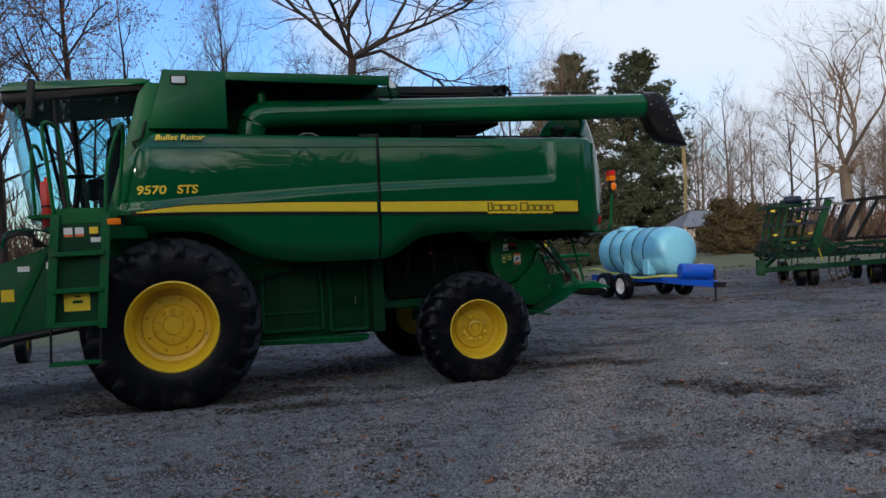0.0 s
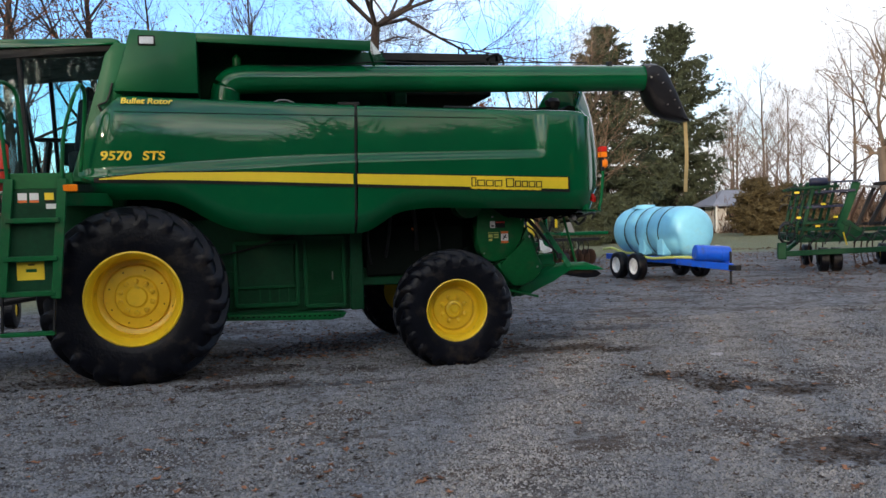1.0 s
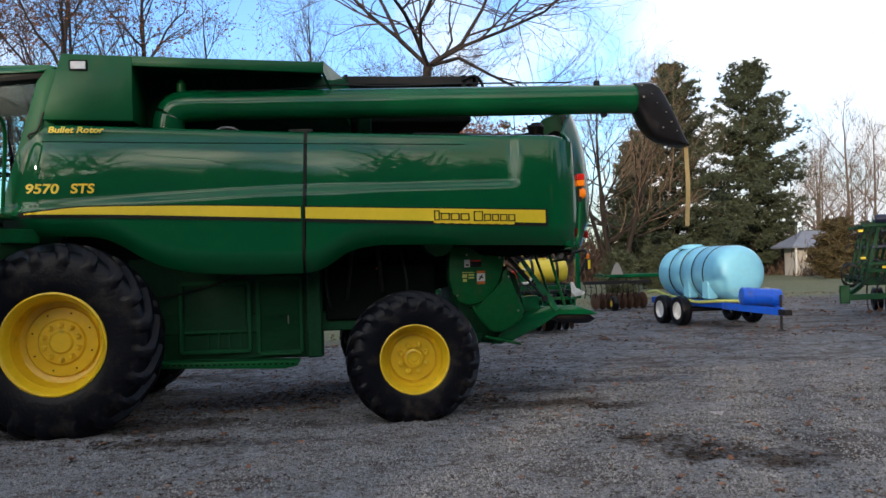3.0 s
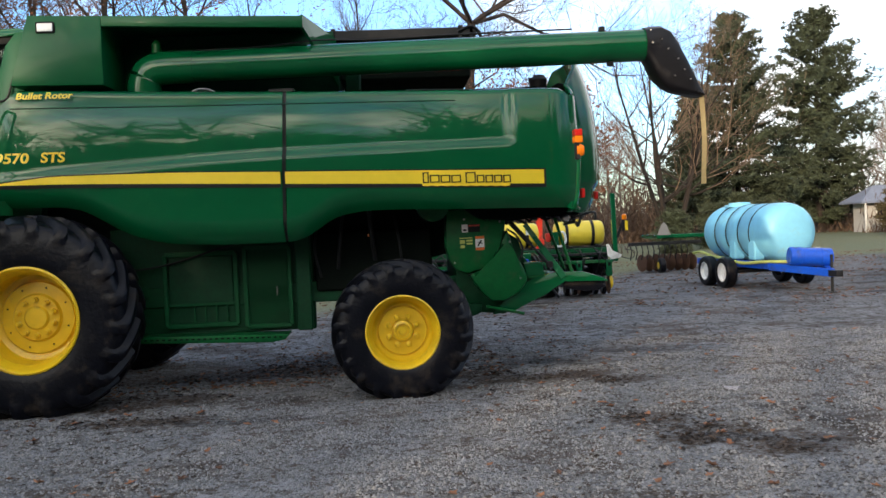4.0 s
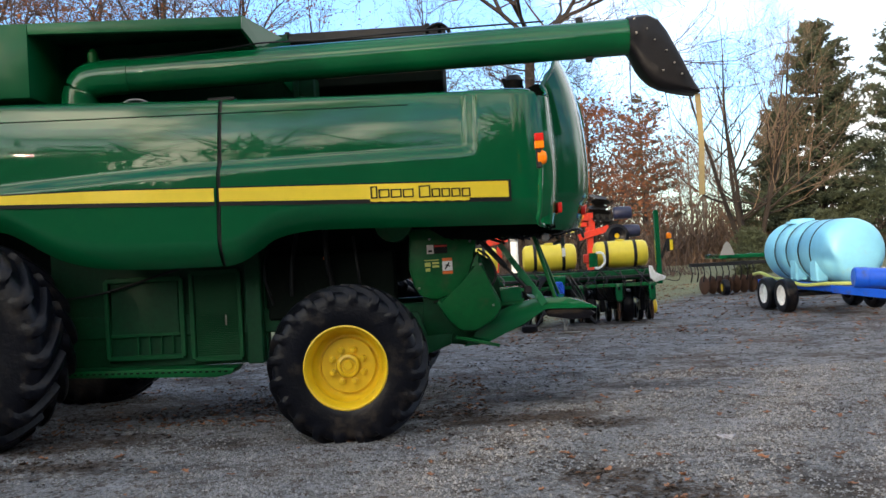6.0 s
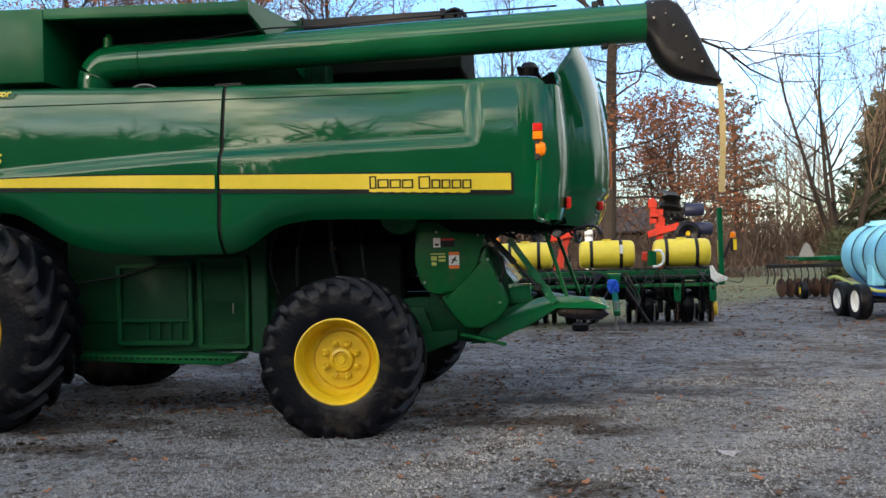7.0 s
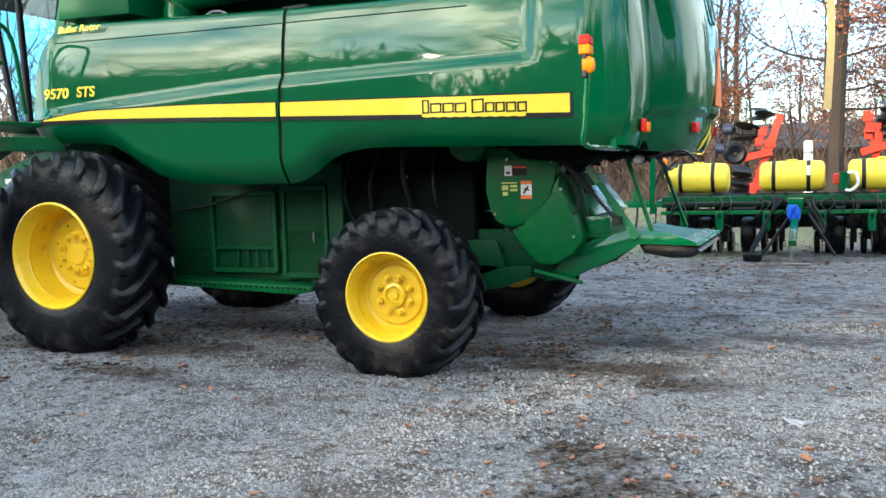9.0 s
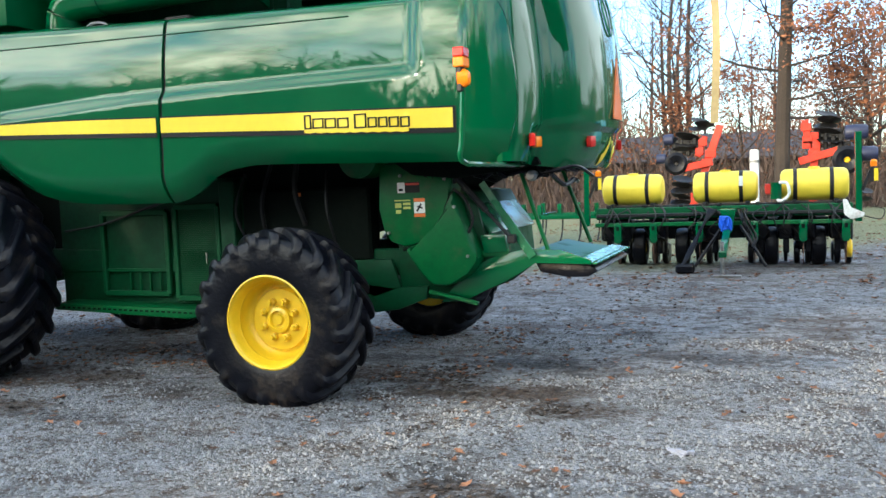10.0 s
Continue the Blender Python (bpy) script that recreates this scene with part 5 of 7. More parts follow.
box(bm, (-0.95, 12.32, 2.6), (-0.78, 12.88, 3.25), 0.05, Matrix.Rotation(0.12, 3, "Y"), 2)
box(bm, (-0.86, 12.45, 3.22), (-0.76, 12.75, 3.42), 0.04)
part("driver_seat", bm, SEATCLOTH, combine)
bm = B()
tube(bm, [(-1.38, 12.6, 2.2), (-1.30, 12.6, 2.75)], 0.04, 8)
lathe(bm, [(-0.015, 0.17), (0.0, 0.19), (0.015, 0.17), (0.0, 0.155)], (-1.28, 12.6, 2.78), "z", 24, True)
box(bm, (-1.25, 12.95, 2.5), (-0.85, 13.25, 2.78), 0.03)
box(bm, (-0.98, 13.05, 2.85), (-0.92, 13.3, 3.2), 0.01)
part("steering_console", bm, BLACK, combine)
bm = B()
prism(bm, [(-0.83, 2.10), (-0.74, 2.40), (-0.59, 2.84), (-0.30, 3.16), (-0.20, 3.74), (-0.36, 3.76), (-0.47, 3.62), (-0.66, 2.95), (-0.86, 2.28)], 11.42, 11.50, 0.008)
part("cab_rear_cladding", bm, GREEN_SATIN, combine)
bm = B()
tube(bm, curve_pts([(-0.40, 11.40, 3.30), (-0.46, 11.38, 3.1), (-0.55, 11.38, 3.05), (-0.52, 11.40, 2.95), (-0.62, 11.38, 2.75), (-0.72, 11.40, 2.5)]), 0.012, 6)
part("cable", bm, BLACK, combine)
bm = B()
box(bm, (-1.60, 11.0, 3.27), (-1.52, 11.06, 3.72), 0.015, Matrix.Rotation(0.10, 3, "Y"))
mir = part("wing_mirror", bm, BLACK, combine, "black wing mirror on a bent arm")
bm = B()
tube(bm, curve_pts([(-1.85, 11.8, 3.55), (-1.75, 11.4, 3.35), (-1.62, 11.08, 3.38)]), 0.014, 6)
part("mirror_arm", bm, GREEN_WORN, mir)

# platform, ladder and rails
bm = B()
box(bm, (-1.56, 10.50, 2.17), (-0.62, 11.75, 2.21), 0.004)
box(bm, (-1.30, 10.48, 2.10), (-0.70, 10.52, 2.26), 0.006)
part("platform", bm, GREEN_WORN, combine)
bm = B()
beam(bm, (-1.29, 10.46, 2.2), (-1.385, 10.40, 1.03), 0.09, 0.045, 0.005)
beam(bm, (-0.79, 10.46, 2.2), (-0.885, 10.40, 1.0), 0.09, 0.045, 0.005)
lad = part("ladder", bm, GREEN_WORN, combine, "green access ladder with closed risers and decals")
bm = B()
prism(bm, [(-1.28, 2.1), (-1.37, 1.05), (-0.90, 1.02), (-0.80, 2.1)], 10.485, 10.50)
part("ladder_back", bm, GREEN_DARK, lad)
for z in (1.78, 1.40, 1.05):
    bm = B()
    dx = (2.2 - z) * 0.081
    box(bm, (-1.29 - dx, 10.37, z - 0.02), (-0.79 - dx, 10.52, z + 0.03), 0.006)
    part("ladder_step", bm, GREEN_WORN, lad)
bm = B()
beam(bm, (-1.385, 10.42, 1.05), (-1.40, 10.42, 0.66), 0.02, 0.05, 0.003)
beam(bm, (-0.90, 10.42, 1.05), (-0.92, 10.42, 0.66), 0.02, 0.05, 0.003)
part("folding_hanger", bm, BLACK, lad)
bm = B()
box(bm, (-1.41, 10.36, 0.635), (-0.91, 10.48, 0.675), 0.006)
part("ladder_step", bm, GREEN_WORN, lad)
decal("decal_yellow", -1.255, -1.00, 1.19, 1.37, 10.482, YELLOW_DECAL, lad)
decal("decal_bar", -1.15, -1.09, 1.335, 1.35, 10.478, BLACK_DECAL, lad)
decal("decal_bar", -1.17, -1.07, 1.27, 1.30, 10.478, GREEN_WORN, lad)
for x0, m_ in ((-1.22, WHITE_DECAL), (-1.11, WHITE_DECAL), (-0.97, YELLOW_DECAL)):
    decal("decal_white", x0, x0 + 0.085, 1.99, 2.06, 10.482, m_, lad)
    decal("decal_orange", x0, x0 + 0.085, 1.965, 1.988, 10.482, ORANGE_DECAL if m_ is WHITE_DECAL else BLACK_DECAL, lad)
decal("decal_white", -0.96, -0.86, 1.90, 1.95, 10.482, WHITE_DECAL, lad)
for pts in ([(-1.30, 10.46, 2.15), (-1.33, 10.45, 2.6), (-1.37, 10.45, 3.05), (-1.36, 10.5, 3.16), (-1.30, 10.62, 3.16), (-1.24, 10.7, 3.05), (-1.20, 10.7, 2.6), (-1.18, 10.7, 2.2)],
            [(-0.80, 10.46, 2.1), (-0.77, 10.46, 2.6), (-0.68, 10.46, 2.95), (-0.62, 10.5, 3.12), (-0.60, 10.62, 3.14), (-0.62, 10.9, 3.0), (-0.72, 11.1, 2.3)],
            [(-1.55, 10.9, 2.2), (-1.56, 10.9, 2.6), (-1.56, 10.95, 2.95), (-1.56, 11.3, 3.0), (-1.56, 11.6, 2.9)]):
    bm = B()
    tube(bm, curve_pts(pts), 0.02, 8)
    part("handrail", bm, GREEN_WORN, combine)
bm = B()
lathe(bm, [(-0.25, 0.0), (-0.25, 0.055), (-0.235, 0.062), (0.2, 0.062), (0.225, 0.05), (0.235, 0.022), (0.27, 0.02), (0.27, 0.0)], (-1.39, 10.66, 2.34), "z", 24)
ext = part("fire_extinguisher", bm, RED_PAINT, combine, "red fire extinguisher strapped upright")
bm = B()
lathe(bm, [(-0.012, 0.066), (0.012, 0.066), (0.012, 0.060), (-0.012, 0.060)], (-1.39, 10.66, 2.30), "z", 24, True)
part("band", bm, BLACK, ext)
bm = B()
box(bm, (-0.79, 10.43, 2.07), (-0.65, 10.47, 2.14), 0.008)
part("side_marker", bm, AMBER, combine, "amber side marker lamp")
bm = B()
beam(bm, (-0.85, 10.55, 2.0), (-0.45, 11.3, 2.0), 0.05, 0.14, 0.006)
beam(bm, (-1.56, 11.72, 2.12), (-0.55, 11.5, 2.05), 0.05, 0.12, 0.006)
part("platform_bracket", bm, GREEN_WORN, combine)

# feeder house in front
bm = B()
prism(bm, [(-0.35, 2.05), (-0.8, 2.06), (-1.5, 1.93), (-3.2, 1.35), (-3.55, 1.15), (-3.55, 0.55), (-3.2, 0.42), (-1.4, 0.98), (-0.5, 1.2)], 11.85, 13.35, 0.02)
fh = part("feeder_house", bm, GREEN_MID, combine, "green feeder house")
bm = B()
beam(bm, (-1.62, 11.84, 1.83), (-2.05, 11.84, 0.95), 0.02, 0.07)
part("rib", bm, GREEN_WORN, fh)
decal("decal_white", -1.93, -1.80, 1.62, 1.68, 11.846, WHITE_DECAL, fh)
decal("decal_white", -1.62, -1.52, 1.64, 1.72, 11.846, WHITE_DECAL, fh)
decal("decal_orange", -1.52, -1.44, 1.65, 1.73, 11.846, ORANGE_DECAL, fh)
decal("decal_yellow", -2.12, -1.98, 1.28, 1.42, 11.846, YELLOW_DECAL, fh)
bm = B()
tube(bm, [(-0.9, 11.75, 1.0), (-2.9, 11.75, 0.72)], 0.05, 10)
tube(bm, [(-1.3, 11.75, 0.95), (-0.8, 11.75, 1.02)], 0.075, 10)
part("lift_cylinder", bm, BLACK, combine)
bm = B()
for k in range(5):
    tube(bm, curve_pts([(-1.6 - 0.05 * k, 11.95 + 0.08 * k, 1.9), (-1.9, 11.9 + 0.09 * k, 2.06 + 0.02 * k), (-2.3 - 0.1 * k, 11.95 + 0.1 * k, 1.85), (-2.6, 12.0 + 0.1 * k, 1.70)]), 0.016, 6)
part("hose_bundle", bm, BLACK, combine)
bm = B()
tube(bm, curve_pts([(-1.55, 11.9, 1.93), (-1.6, 11.9, 2.08), (-2.0, 11.9, 2.1), (-2.1, 11.9, 1.9)]), 0.014, 6)
part("hose_guard", bm, GREEN, combine)

# ---- sprayer trailer with pale blue tank ----
TR = Matrix.Translation((11.62, 22.1, 0)) @ Matrix.Rotation(radians(-85.5), 4, "Z")    # its own x runs to the hitch
trailer = thing("tank_trailer", (11.62, 22.1, 0), "blue tandem-axle trailer frame with white wheels on the gravel", "trailer")
nurse = thing("water_tank", (11.62, 22.1, 0.62), "pale blue translucent poly tank strapped on a blue trailer", "tank")


def tpart(name, bm, mat, parent, label=""):
    bmesh.ops.transform(bm, matrix=TR, verts=bm.verts)
    return part(name, bm, mat, parent, label)


bm = B()
for s in (-0.55, 0.55):
    beam(bm, (-1.9, s, 0.52), (1.6, s, 0.52), 0.09, 0.15, 0.008)
    beam(bm, (1.6, s, 0.50), (3.0, 0.0, 0.40), 0.09, 0.15, 0.008)
for x in (-1.85, -0.6, 0.6, 1.6):
    beam(bm, (x, -0.6, 0.52), (x, 0.6, 0.52), 0.08, 0.12, 0.006)
tpart("chassis", bm, BLUE, trailer)
bm = B()
box(bm, (2.95, -0.07, 0.34), (3.25, 0.07, 0.46), 0.01)
tpart("coupler", bm, BLACK, trailer)
bm = B()
tube(bm, [(2.78, 0.12, 0.02), (2.78, 0.12, 0.75)], 0.028, 8)
box(bm, (2.72, 0.06, 0.0), (2.84, 0.18, 0.02))
tpart("jack_stand", bm, BLACK, trailer)
for x in (-0.55, 0.35):
    for s in (-1, 1):
        bm = B()
        lathe(bm, [(0.0, 0.12), (0.01, 0.20), (0.09, 0.22), (0.10, 0.20), (0.02, 0.19), (0.02, 0.0)], (x, s * 0.935, 0.35), "y", 28)
        bmesh.ops.transform(bm, matrix=Matrix.Translation((0, s * 0.935, 0)) @ Matrix.Diagonal((1, s, 1, 1)) @ Matrix.Translation((0, -s * 0.935, 0)), verts=bm.verts)
        wh = tpart("wheel", bm, WHITE, trailer, "white wheel")
        bm = B()
        prof = [(-0.11, 0.205), (-0.125, 0.26), (-0.115, 0.32), (-0.08, 0.345), (0.08, 0.345), (0.115, 0.32), (0.125, 0.26), (0.11, 0.205)]
        lathe(bm, prof, (x, s * 0.92, 0.345), "y", 36, True)
        tpart("tyre", bm, RUBBER, wh)
    bm = B()
    tube(bm, [(x, -0.9, 0.35), (x, 0.9, 0.35)], 0.04, 8)
    tpart("axle", bm, BLACK, trailer)

bm = B()
prof = []
L, R = 1.42, 0.64
for a, r in ((-1.0, 0.0), (-0.995, 0.35), (-0.98, 0.62), (-0.94, 0.83), (-0.87, 0.95), (-0.80, 0.99), (-0.5, 1.0), (-0.49, 0.985), (-0.45, 0.985), (-0.44, 1.0), (-0.15, 1.0), (-0.14, 0.985), (-0.10, 0.985), (-0.09, 1.0),
             (0.2, 1.0), (0.21, 0.985), (0.25, 0.985), (0.26, 1.0), (0.80, 0.99), (0.87, 0.95), (0.94, 0.83), (0.98, 0.62), (0.995, 0.35), (1.0, 0.0)):
    prof.append((a * 1.62, r * R))
lathe(bm, prof, (0.0, 0, 1.20), "x", 48)
tpart("tank_shell", bm, POLY_BLUE, nurse)
bm = B()
lathe(bm, [(0.0, 0.34), (0.05, 0.33), (0.06, 0.25), (0.10, 0.24), (0.11, 0.0)], (-0.75, 0, 1.80), "z", 32)
tpart("fill_lid", bm, POLY_BLUE, nurse, "pale blue fill lid")
for x in (0.80, -0.10):
    for s in (-1, 1):
        bm = B()
        box(bm, (x, s * 0.50 - 0.12, 0.62), (x + 0.30, s * 0.50 + 0.12, 1.06), 0.03)
        tpart("moulded_foot", bm, POLY_BLUE, nurse)
for a in (-0.95, -0.47, -0.12, 0.23, 0.55):
    bm = B()
    lathe(bm, [(a * 1.62 - 0.018, R * 1.0), (a * 1.62 - 0.018, R + 0.006), (a * 1.62 + 0.018, R + 0.006), (a * 1.62 + 0.018, R * 1.0)], (0, 0, 1.20), "x", 48, True)
    if abs(a) < 0.8:
        tpart("tank_strap", bm, BLACK, nurse, "dark tie strap")
    else:
        bm.free()
bm = B()
tube(bm, curve_pts([(-1.8, -0.72, 0.72), (-1.2, -0.78, 0.76), (-0.6, -0.76, 0.66), (0.1, -0.80, 0.64), (0.8, -0.76, 0.56), (1.5, -0.62, 0.60), (2.0, -0.2, 0.60)]), 0.035, 8)
tagged(tpart("suction_hose", bm, HOSE, None), "yellow-green suction hose lying along the tank", "hose")
bm = B()
prof = [(-0.42, 0.0), (-0.42, 0.165), (-0.40, 0.185), (-0.2, 0.19), (-0.19, 0.183), (0.19, 0.183), (0.2, 0.19), (0.40, 0.185), (0.42, 0.165), (0.42, 0.0)]
lathe(bm, prof, (0, 0, 0), "x", 32)
bmesh.ops.transform(bm, matrix=Matrix.Translation((11.77, 19.85, 0.70)) @ Matrix.Rotation(radians(-8), 4, "Z") @ Matrix.Rotation(radians(4), 4, "Y"), verts=bm.verts)
drum = part("blue_drum", bm, BLUE, None)
tagged(drum, "bright blue plastic drum lying on the trailer tongue", "drum")
bm = B()
box(bm, (11.87, 19.83, 0.882), (11.99, 19.87, 0.888))
part("label_plate", bm, WHITE, drum)


# ---- planter with three yellow tanks ----
PY = 20.75
planter = thing("row_planter", (6.1, 21.3, 0), "green row planter with toolbar, row units and hydraulic hoses", "planter")
bm = B()
box(bm, (3.80, PY, 0.735), (7.95, PY + 0.07, 0.805), 0.01)
part("front_bar", bm, GREEN_WORN, planter)
bm = B()
box(bm, (3.75, PY + 0.35, 0.85), (7.98, PY + 0.55, 1.05), 0.015)
part("toolbar", bm, GREEN_MID, planter)
bm = B()
box(bm, (3.9, PY + 0.55, 0.98), (7.95, PY + 0.65, 1.08), 0.01)
for x in (4.0, 4.7, 5.6, 6.3, 7.05, 7.7):
    box(bm, (x, PY + 0.45, 1.02), (x + 0.07, PY + 1.05, 1.12), 0.008)
part("tank_cradle", bm, BLACK, planter)
for k, x in enumerate((4.20, 4.81, 5.58, 6.46, 7.21, 7.85)):
    bm = B()
    prism(bm, [(x - 0.06, 0.80), (x + 0.06, 0.80), (x + 0.065, 0.50), (x + 0.04, 0.45), (x - 0.04, 0.45), (x - 0.065, 0.50)], PY - 0.04, PY + 0.08, 0.01)
    u = part("row_unit_bracket", bm, GREEN, planter)
    bm = B()
    box(bm, (x - 0.025, PY - 0.044, 0.67), (x + 0.025, PY - 0.040, 0.74))
    part("slot", bm, CAVITY, u)
    bm = B()
    beam(bm, (x, PY + 0.1, 0.72), (x, PY + 0.9, 0.55), 0.10, 0.06, 0.008)
    beam(bm, (x, PY + 0.1, 0.60), (x, PY + 0.9, 0.43), 0.10, 0.05, 0.008)
    box(bm, (x - 0.1, PY + 0.8, 0.25), (x + 0.1, PY + 1.25, 0.75), 0.02)
    part("parallel_link", bm, BLACK, u)
    for s in (-0.09, 0.09):
        bm = B()
        lathe(bm, [(-0.045, 0.08), (-0.05, 0.17), (-0.03, 0.20), (0.03, 0.20), (0.05, 0.17), (0.045, 0.08), (0.02, 0.05), (-0.02, 0.05)], (x + s, PY + 0.95, 0.20), "x", 22, True)
        part("gauge_wheel", bm, RUBBER, u)
    bm = B()
    lathe(bm, [(-0.006, 0.0), (-0.004, 0.19), (0.004, 0.19), (0.006, 0.0)], (x, PY + 0.12, 0.26), "x", 26)
    part("coulter", bm, RUST, u)
    bm = B()
    beam(bm, (x, PY + 0.02, 0.55), (x, PY + 0.12, 0.26), 0.04, 0.05, 0.006)
    part("coulter_arm", bm, BLACK, u)
    bm = B()
    box(bm, (x - 0.16, PY + 0.55, 0.42), (x + 0.14, PY + 0.95, 0.86), 0.04, None, 2)
    part("seed_meter", bm, BLACK, u)
    bm = B()
    tube(bm, curve_pts([(x - 0.12, PY + 0.3, 0.98), (x - 0.2, PY + 0.1, 0.80), (x - 0.1, PY + 0.2, 0.58), (x - 0.05, PY + 0.5, 0.45)]), 0.018, 5)
    part("seed_hose", bm, BLACK, u)
for x in (4.48, 5.23, 6.71, 7.46):
    bm = B()
    lathe(bm, [(-0.10, 0.15), (-0.12, 0.24), (-0.10, 0.31), (-0.05, 0.33), (0.05, 0.33), (0.10, 0.31), (0.12, 0.24), (0.10, 0.15)], (x, PY + 0.75, 0.33), "x", 30, True)
    t = part("transport_tyre", bm, RUBBER, planter)
    bm = B()
    lathe(bm, [(-0.08, 0.0), (-0.08, 0.155), (0.08, 0.155), (0.08, 0.0)], (x, PY + 0.75, 0.33), "x", 20)
    part("hub", bm, YELLOW, t)
for x in (8.02,):
    bm = B()
    lathe(bm, [(-0.04, 0.0), (-0.05, 0.12), (-0.03, 0.15), (0.03, 0.15), (0.05, 0.12), (0.04, 0.0)], (x - 0.12, PY + 0.2, 0.32), "x", 22)
    part("drive_wheel", bm, YELLOW, planter)
bm = B()
prism(bm, [(5.92, 1.02), (6.18, 1.02), (6.12, 0.62), (6.0, 0.62)], PY - 0.25, PY + 0.2, 0.02)
part("hitch_tower", bm, GREEN, planter)
bm = B()
beam(bm, (6.05, PY, 0.75), (6.03, PY - 1.3, 0.35), 0.12, 0.10, 0.01)
part("drawbar", bm, GREEN, planter)
bm = B()
tube(bm, [(6.02, PY - 1.25, 0.05), (6.02, PY - 1.25, 0.55)], 0.03, 8)
box(bm, (5.88, PY - 1.32, 0.0), (6.30, PY - 1.18, 0.03), 0.005)
part("parking_stand", bm, STEEL, planter)
bm = B()
prism(bm, [(5.90, 0.86), (5.98, 0.86), (6.10, 0.60), (6.04, 0.60)], PY - 0.28, PY - 0.262)
part("yellow_stripe_plate", bm, YELLOW_DECAL, planter)
for k in range(3):
    bm = B()
    rr = random.Random(k)
    tube(bm, curve_pts([(6.2 + 0.05 * k, PY + 0.2, 1.0), (6.25 + 0.04 * k, PY - 0.2, 0.85 + 0.05 * rr.random()), (6.4 + 0.05 * k, PY - 0.3, 0.55), (6.5 - 0.03 * k, PY - 0.6, 0.35 + 0.03 * k)]), 0.02, 6)
    part("hydraulic_hose", bm, RUBBER, planter)
for k in range(4):
    bm = B()
    tube(bm, curve_pts([(5.85 - 0.04 * k, PY + 0.1, 1.0), (5.65, PY - 0.1, 0.75), (5.5 - 0.02 * k, PY - 0.4, 0.35), (5.35, PY - 0.6, 0.12)]), 0.022, 6)
    part("hydraulic_hose", bm, RUBBER, planter)
bm = B()
box(bm, (5.25, PY - 0.75, 0.0), (5.55, PY - 0.5, 0.14), 0.03)
part("hose_block", bm, RUBBER, planter)
bm = B()
for k in range(9):
    a = k * 0.7
    c = Vector((6.02, PY - 0.30, 0.80))
    tube(bm, [c + Vector((0.10 * math.cos(t + a) * (1 - 0.05 * k), -0.02 - 0.008 * k, 0.12 * math.sin(t + a * 0.3) - 0.02)) for t in [2 * math.pi * q / 14 for q in range(15)]], 0.014, 5)
part("blue_rope", bm, BLUE_ROPE, planter, "coil of bright blue rope")
for x, tall in ((8.05, 1.95), (3.62, 1.95)):
    bm = B()
    beam(bm, (x, PY + 0.2, 0.75), (x, PY + 0.3, tall + 0.25), 0.10, 0.10, 0.01)
    mk = part("marker_arm", bm, GREEN, planter, "upright green folded marker arm")
    bm = B()
    lathe(bm, [(-0.06, 0.0), (-0.05, 0.05), (0.03, 0.055), (0.06, 0.03), (0.065, 0.0)], (x + 0.22, PY + 0.2, 1.68), "z", 16)
    part("amber_beacon", bm, AMBER, mk)
    bm = B()
    beam(bm, (x + 0.05, PY + 0.2, 1.25), (x + 0.20, PY + 0.2, 1.62), 0.03, 0.05)
    box(bm, (x + 0.16, PY + 0.15, 1.38), (x + 0.22, PY + 0.19, 1.62), 0.005)
    part("beacon_bracket", bm, BLACK, mk)
    bm = B()
    box(bm, (x + 0.22, PY + 0.15, 1.40), (x + 0.28, PY + 0.17, 1.60))
    part("reflector", bm, YELLOW_DECAL, mk)
bm = B()
prism(bm, [(7.80, 1.12), (7.86, 1.12), (7.92, 0.98), (8.12, 0.90), (8.10, 0.84), (7.92, 0.80), (7.82, 0.88)], PY - 0.06, PY - 0.03, 0.01)
part("white_guard", bm, WHITE, planter)
bm = B()
tube(bm, curve_pts([(8.1, PY, 0.85), (8.35, PY, 0.80), (8.4, PY, 0.95), (8.2, PY, 1.0)]), 0.008, 5)
part("wire_loop", bm, BLACK, planter)
bm = B()
lathe(bm, [(-0.14, 0.0), (-0.14, 0.09), (0.14, 0.09), (0.14, 0.0)], (6.80, PY + 0.4, 1.28), "z", 16)
part("pump_body", bm, GREEN, planter)
bm = B()
box(bm, (6.62, PY + 0.45, 1.22), (6.84, PY + 0.6, 1.40), 0.02)
part("red_valve", bm, RED_PAINT, planter)
bm = B()
tube(bm, curve_pts([(6.85, PY + 0.3, 1.42), (6.97, PY + 0.25, 1.40), (7.0, PY + 0.25, 1.22), (6.90, PY + 0.25, 1.12), (6.82, PY + 0.3, 1.12)]), 0.025, 8)
part("white_hose", bm, WHITE, planter)
bm = B()
for k in range(7):
    box(bm, (3.95 + 0.63 * k, PY + 0.35, 1.05), (4.02 + 0.63 * k, PY + 0.5, 1.10), 0.006)
for x in (4.3, 4.9, 5.6, 6.9, 7.6):
    tube(bm, curve_pts([(x, PY + 0.3, 1.06), (x + 0.1, PY + 0.15, 0.95), (x + 0.06, PY + 0.05, 0.75)]), 0.014, 5)
part("fittings", bm, BLACK, planter)


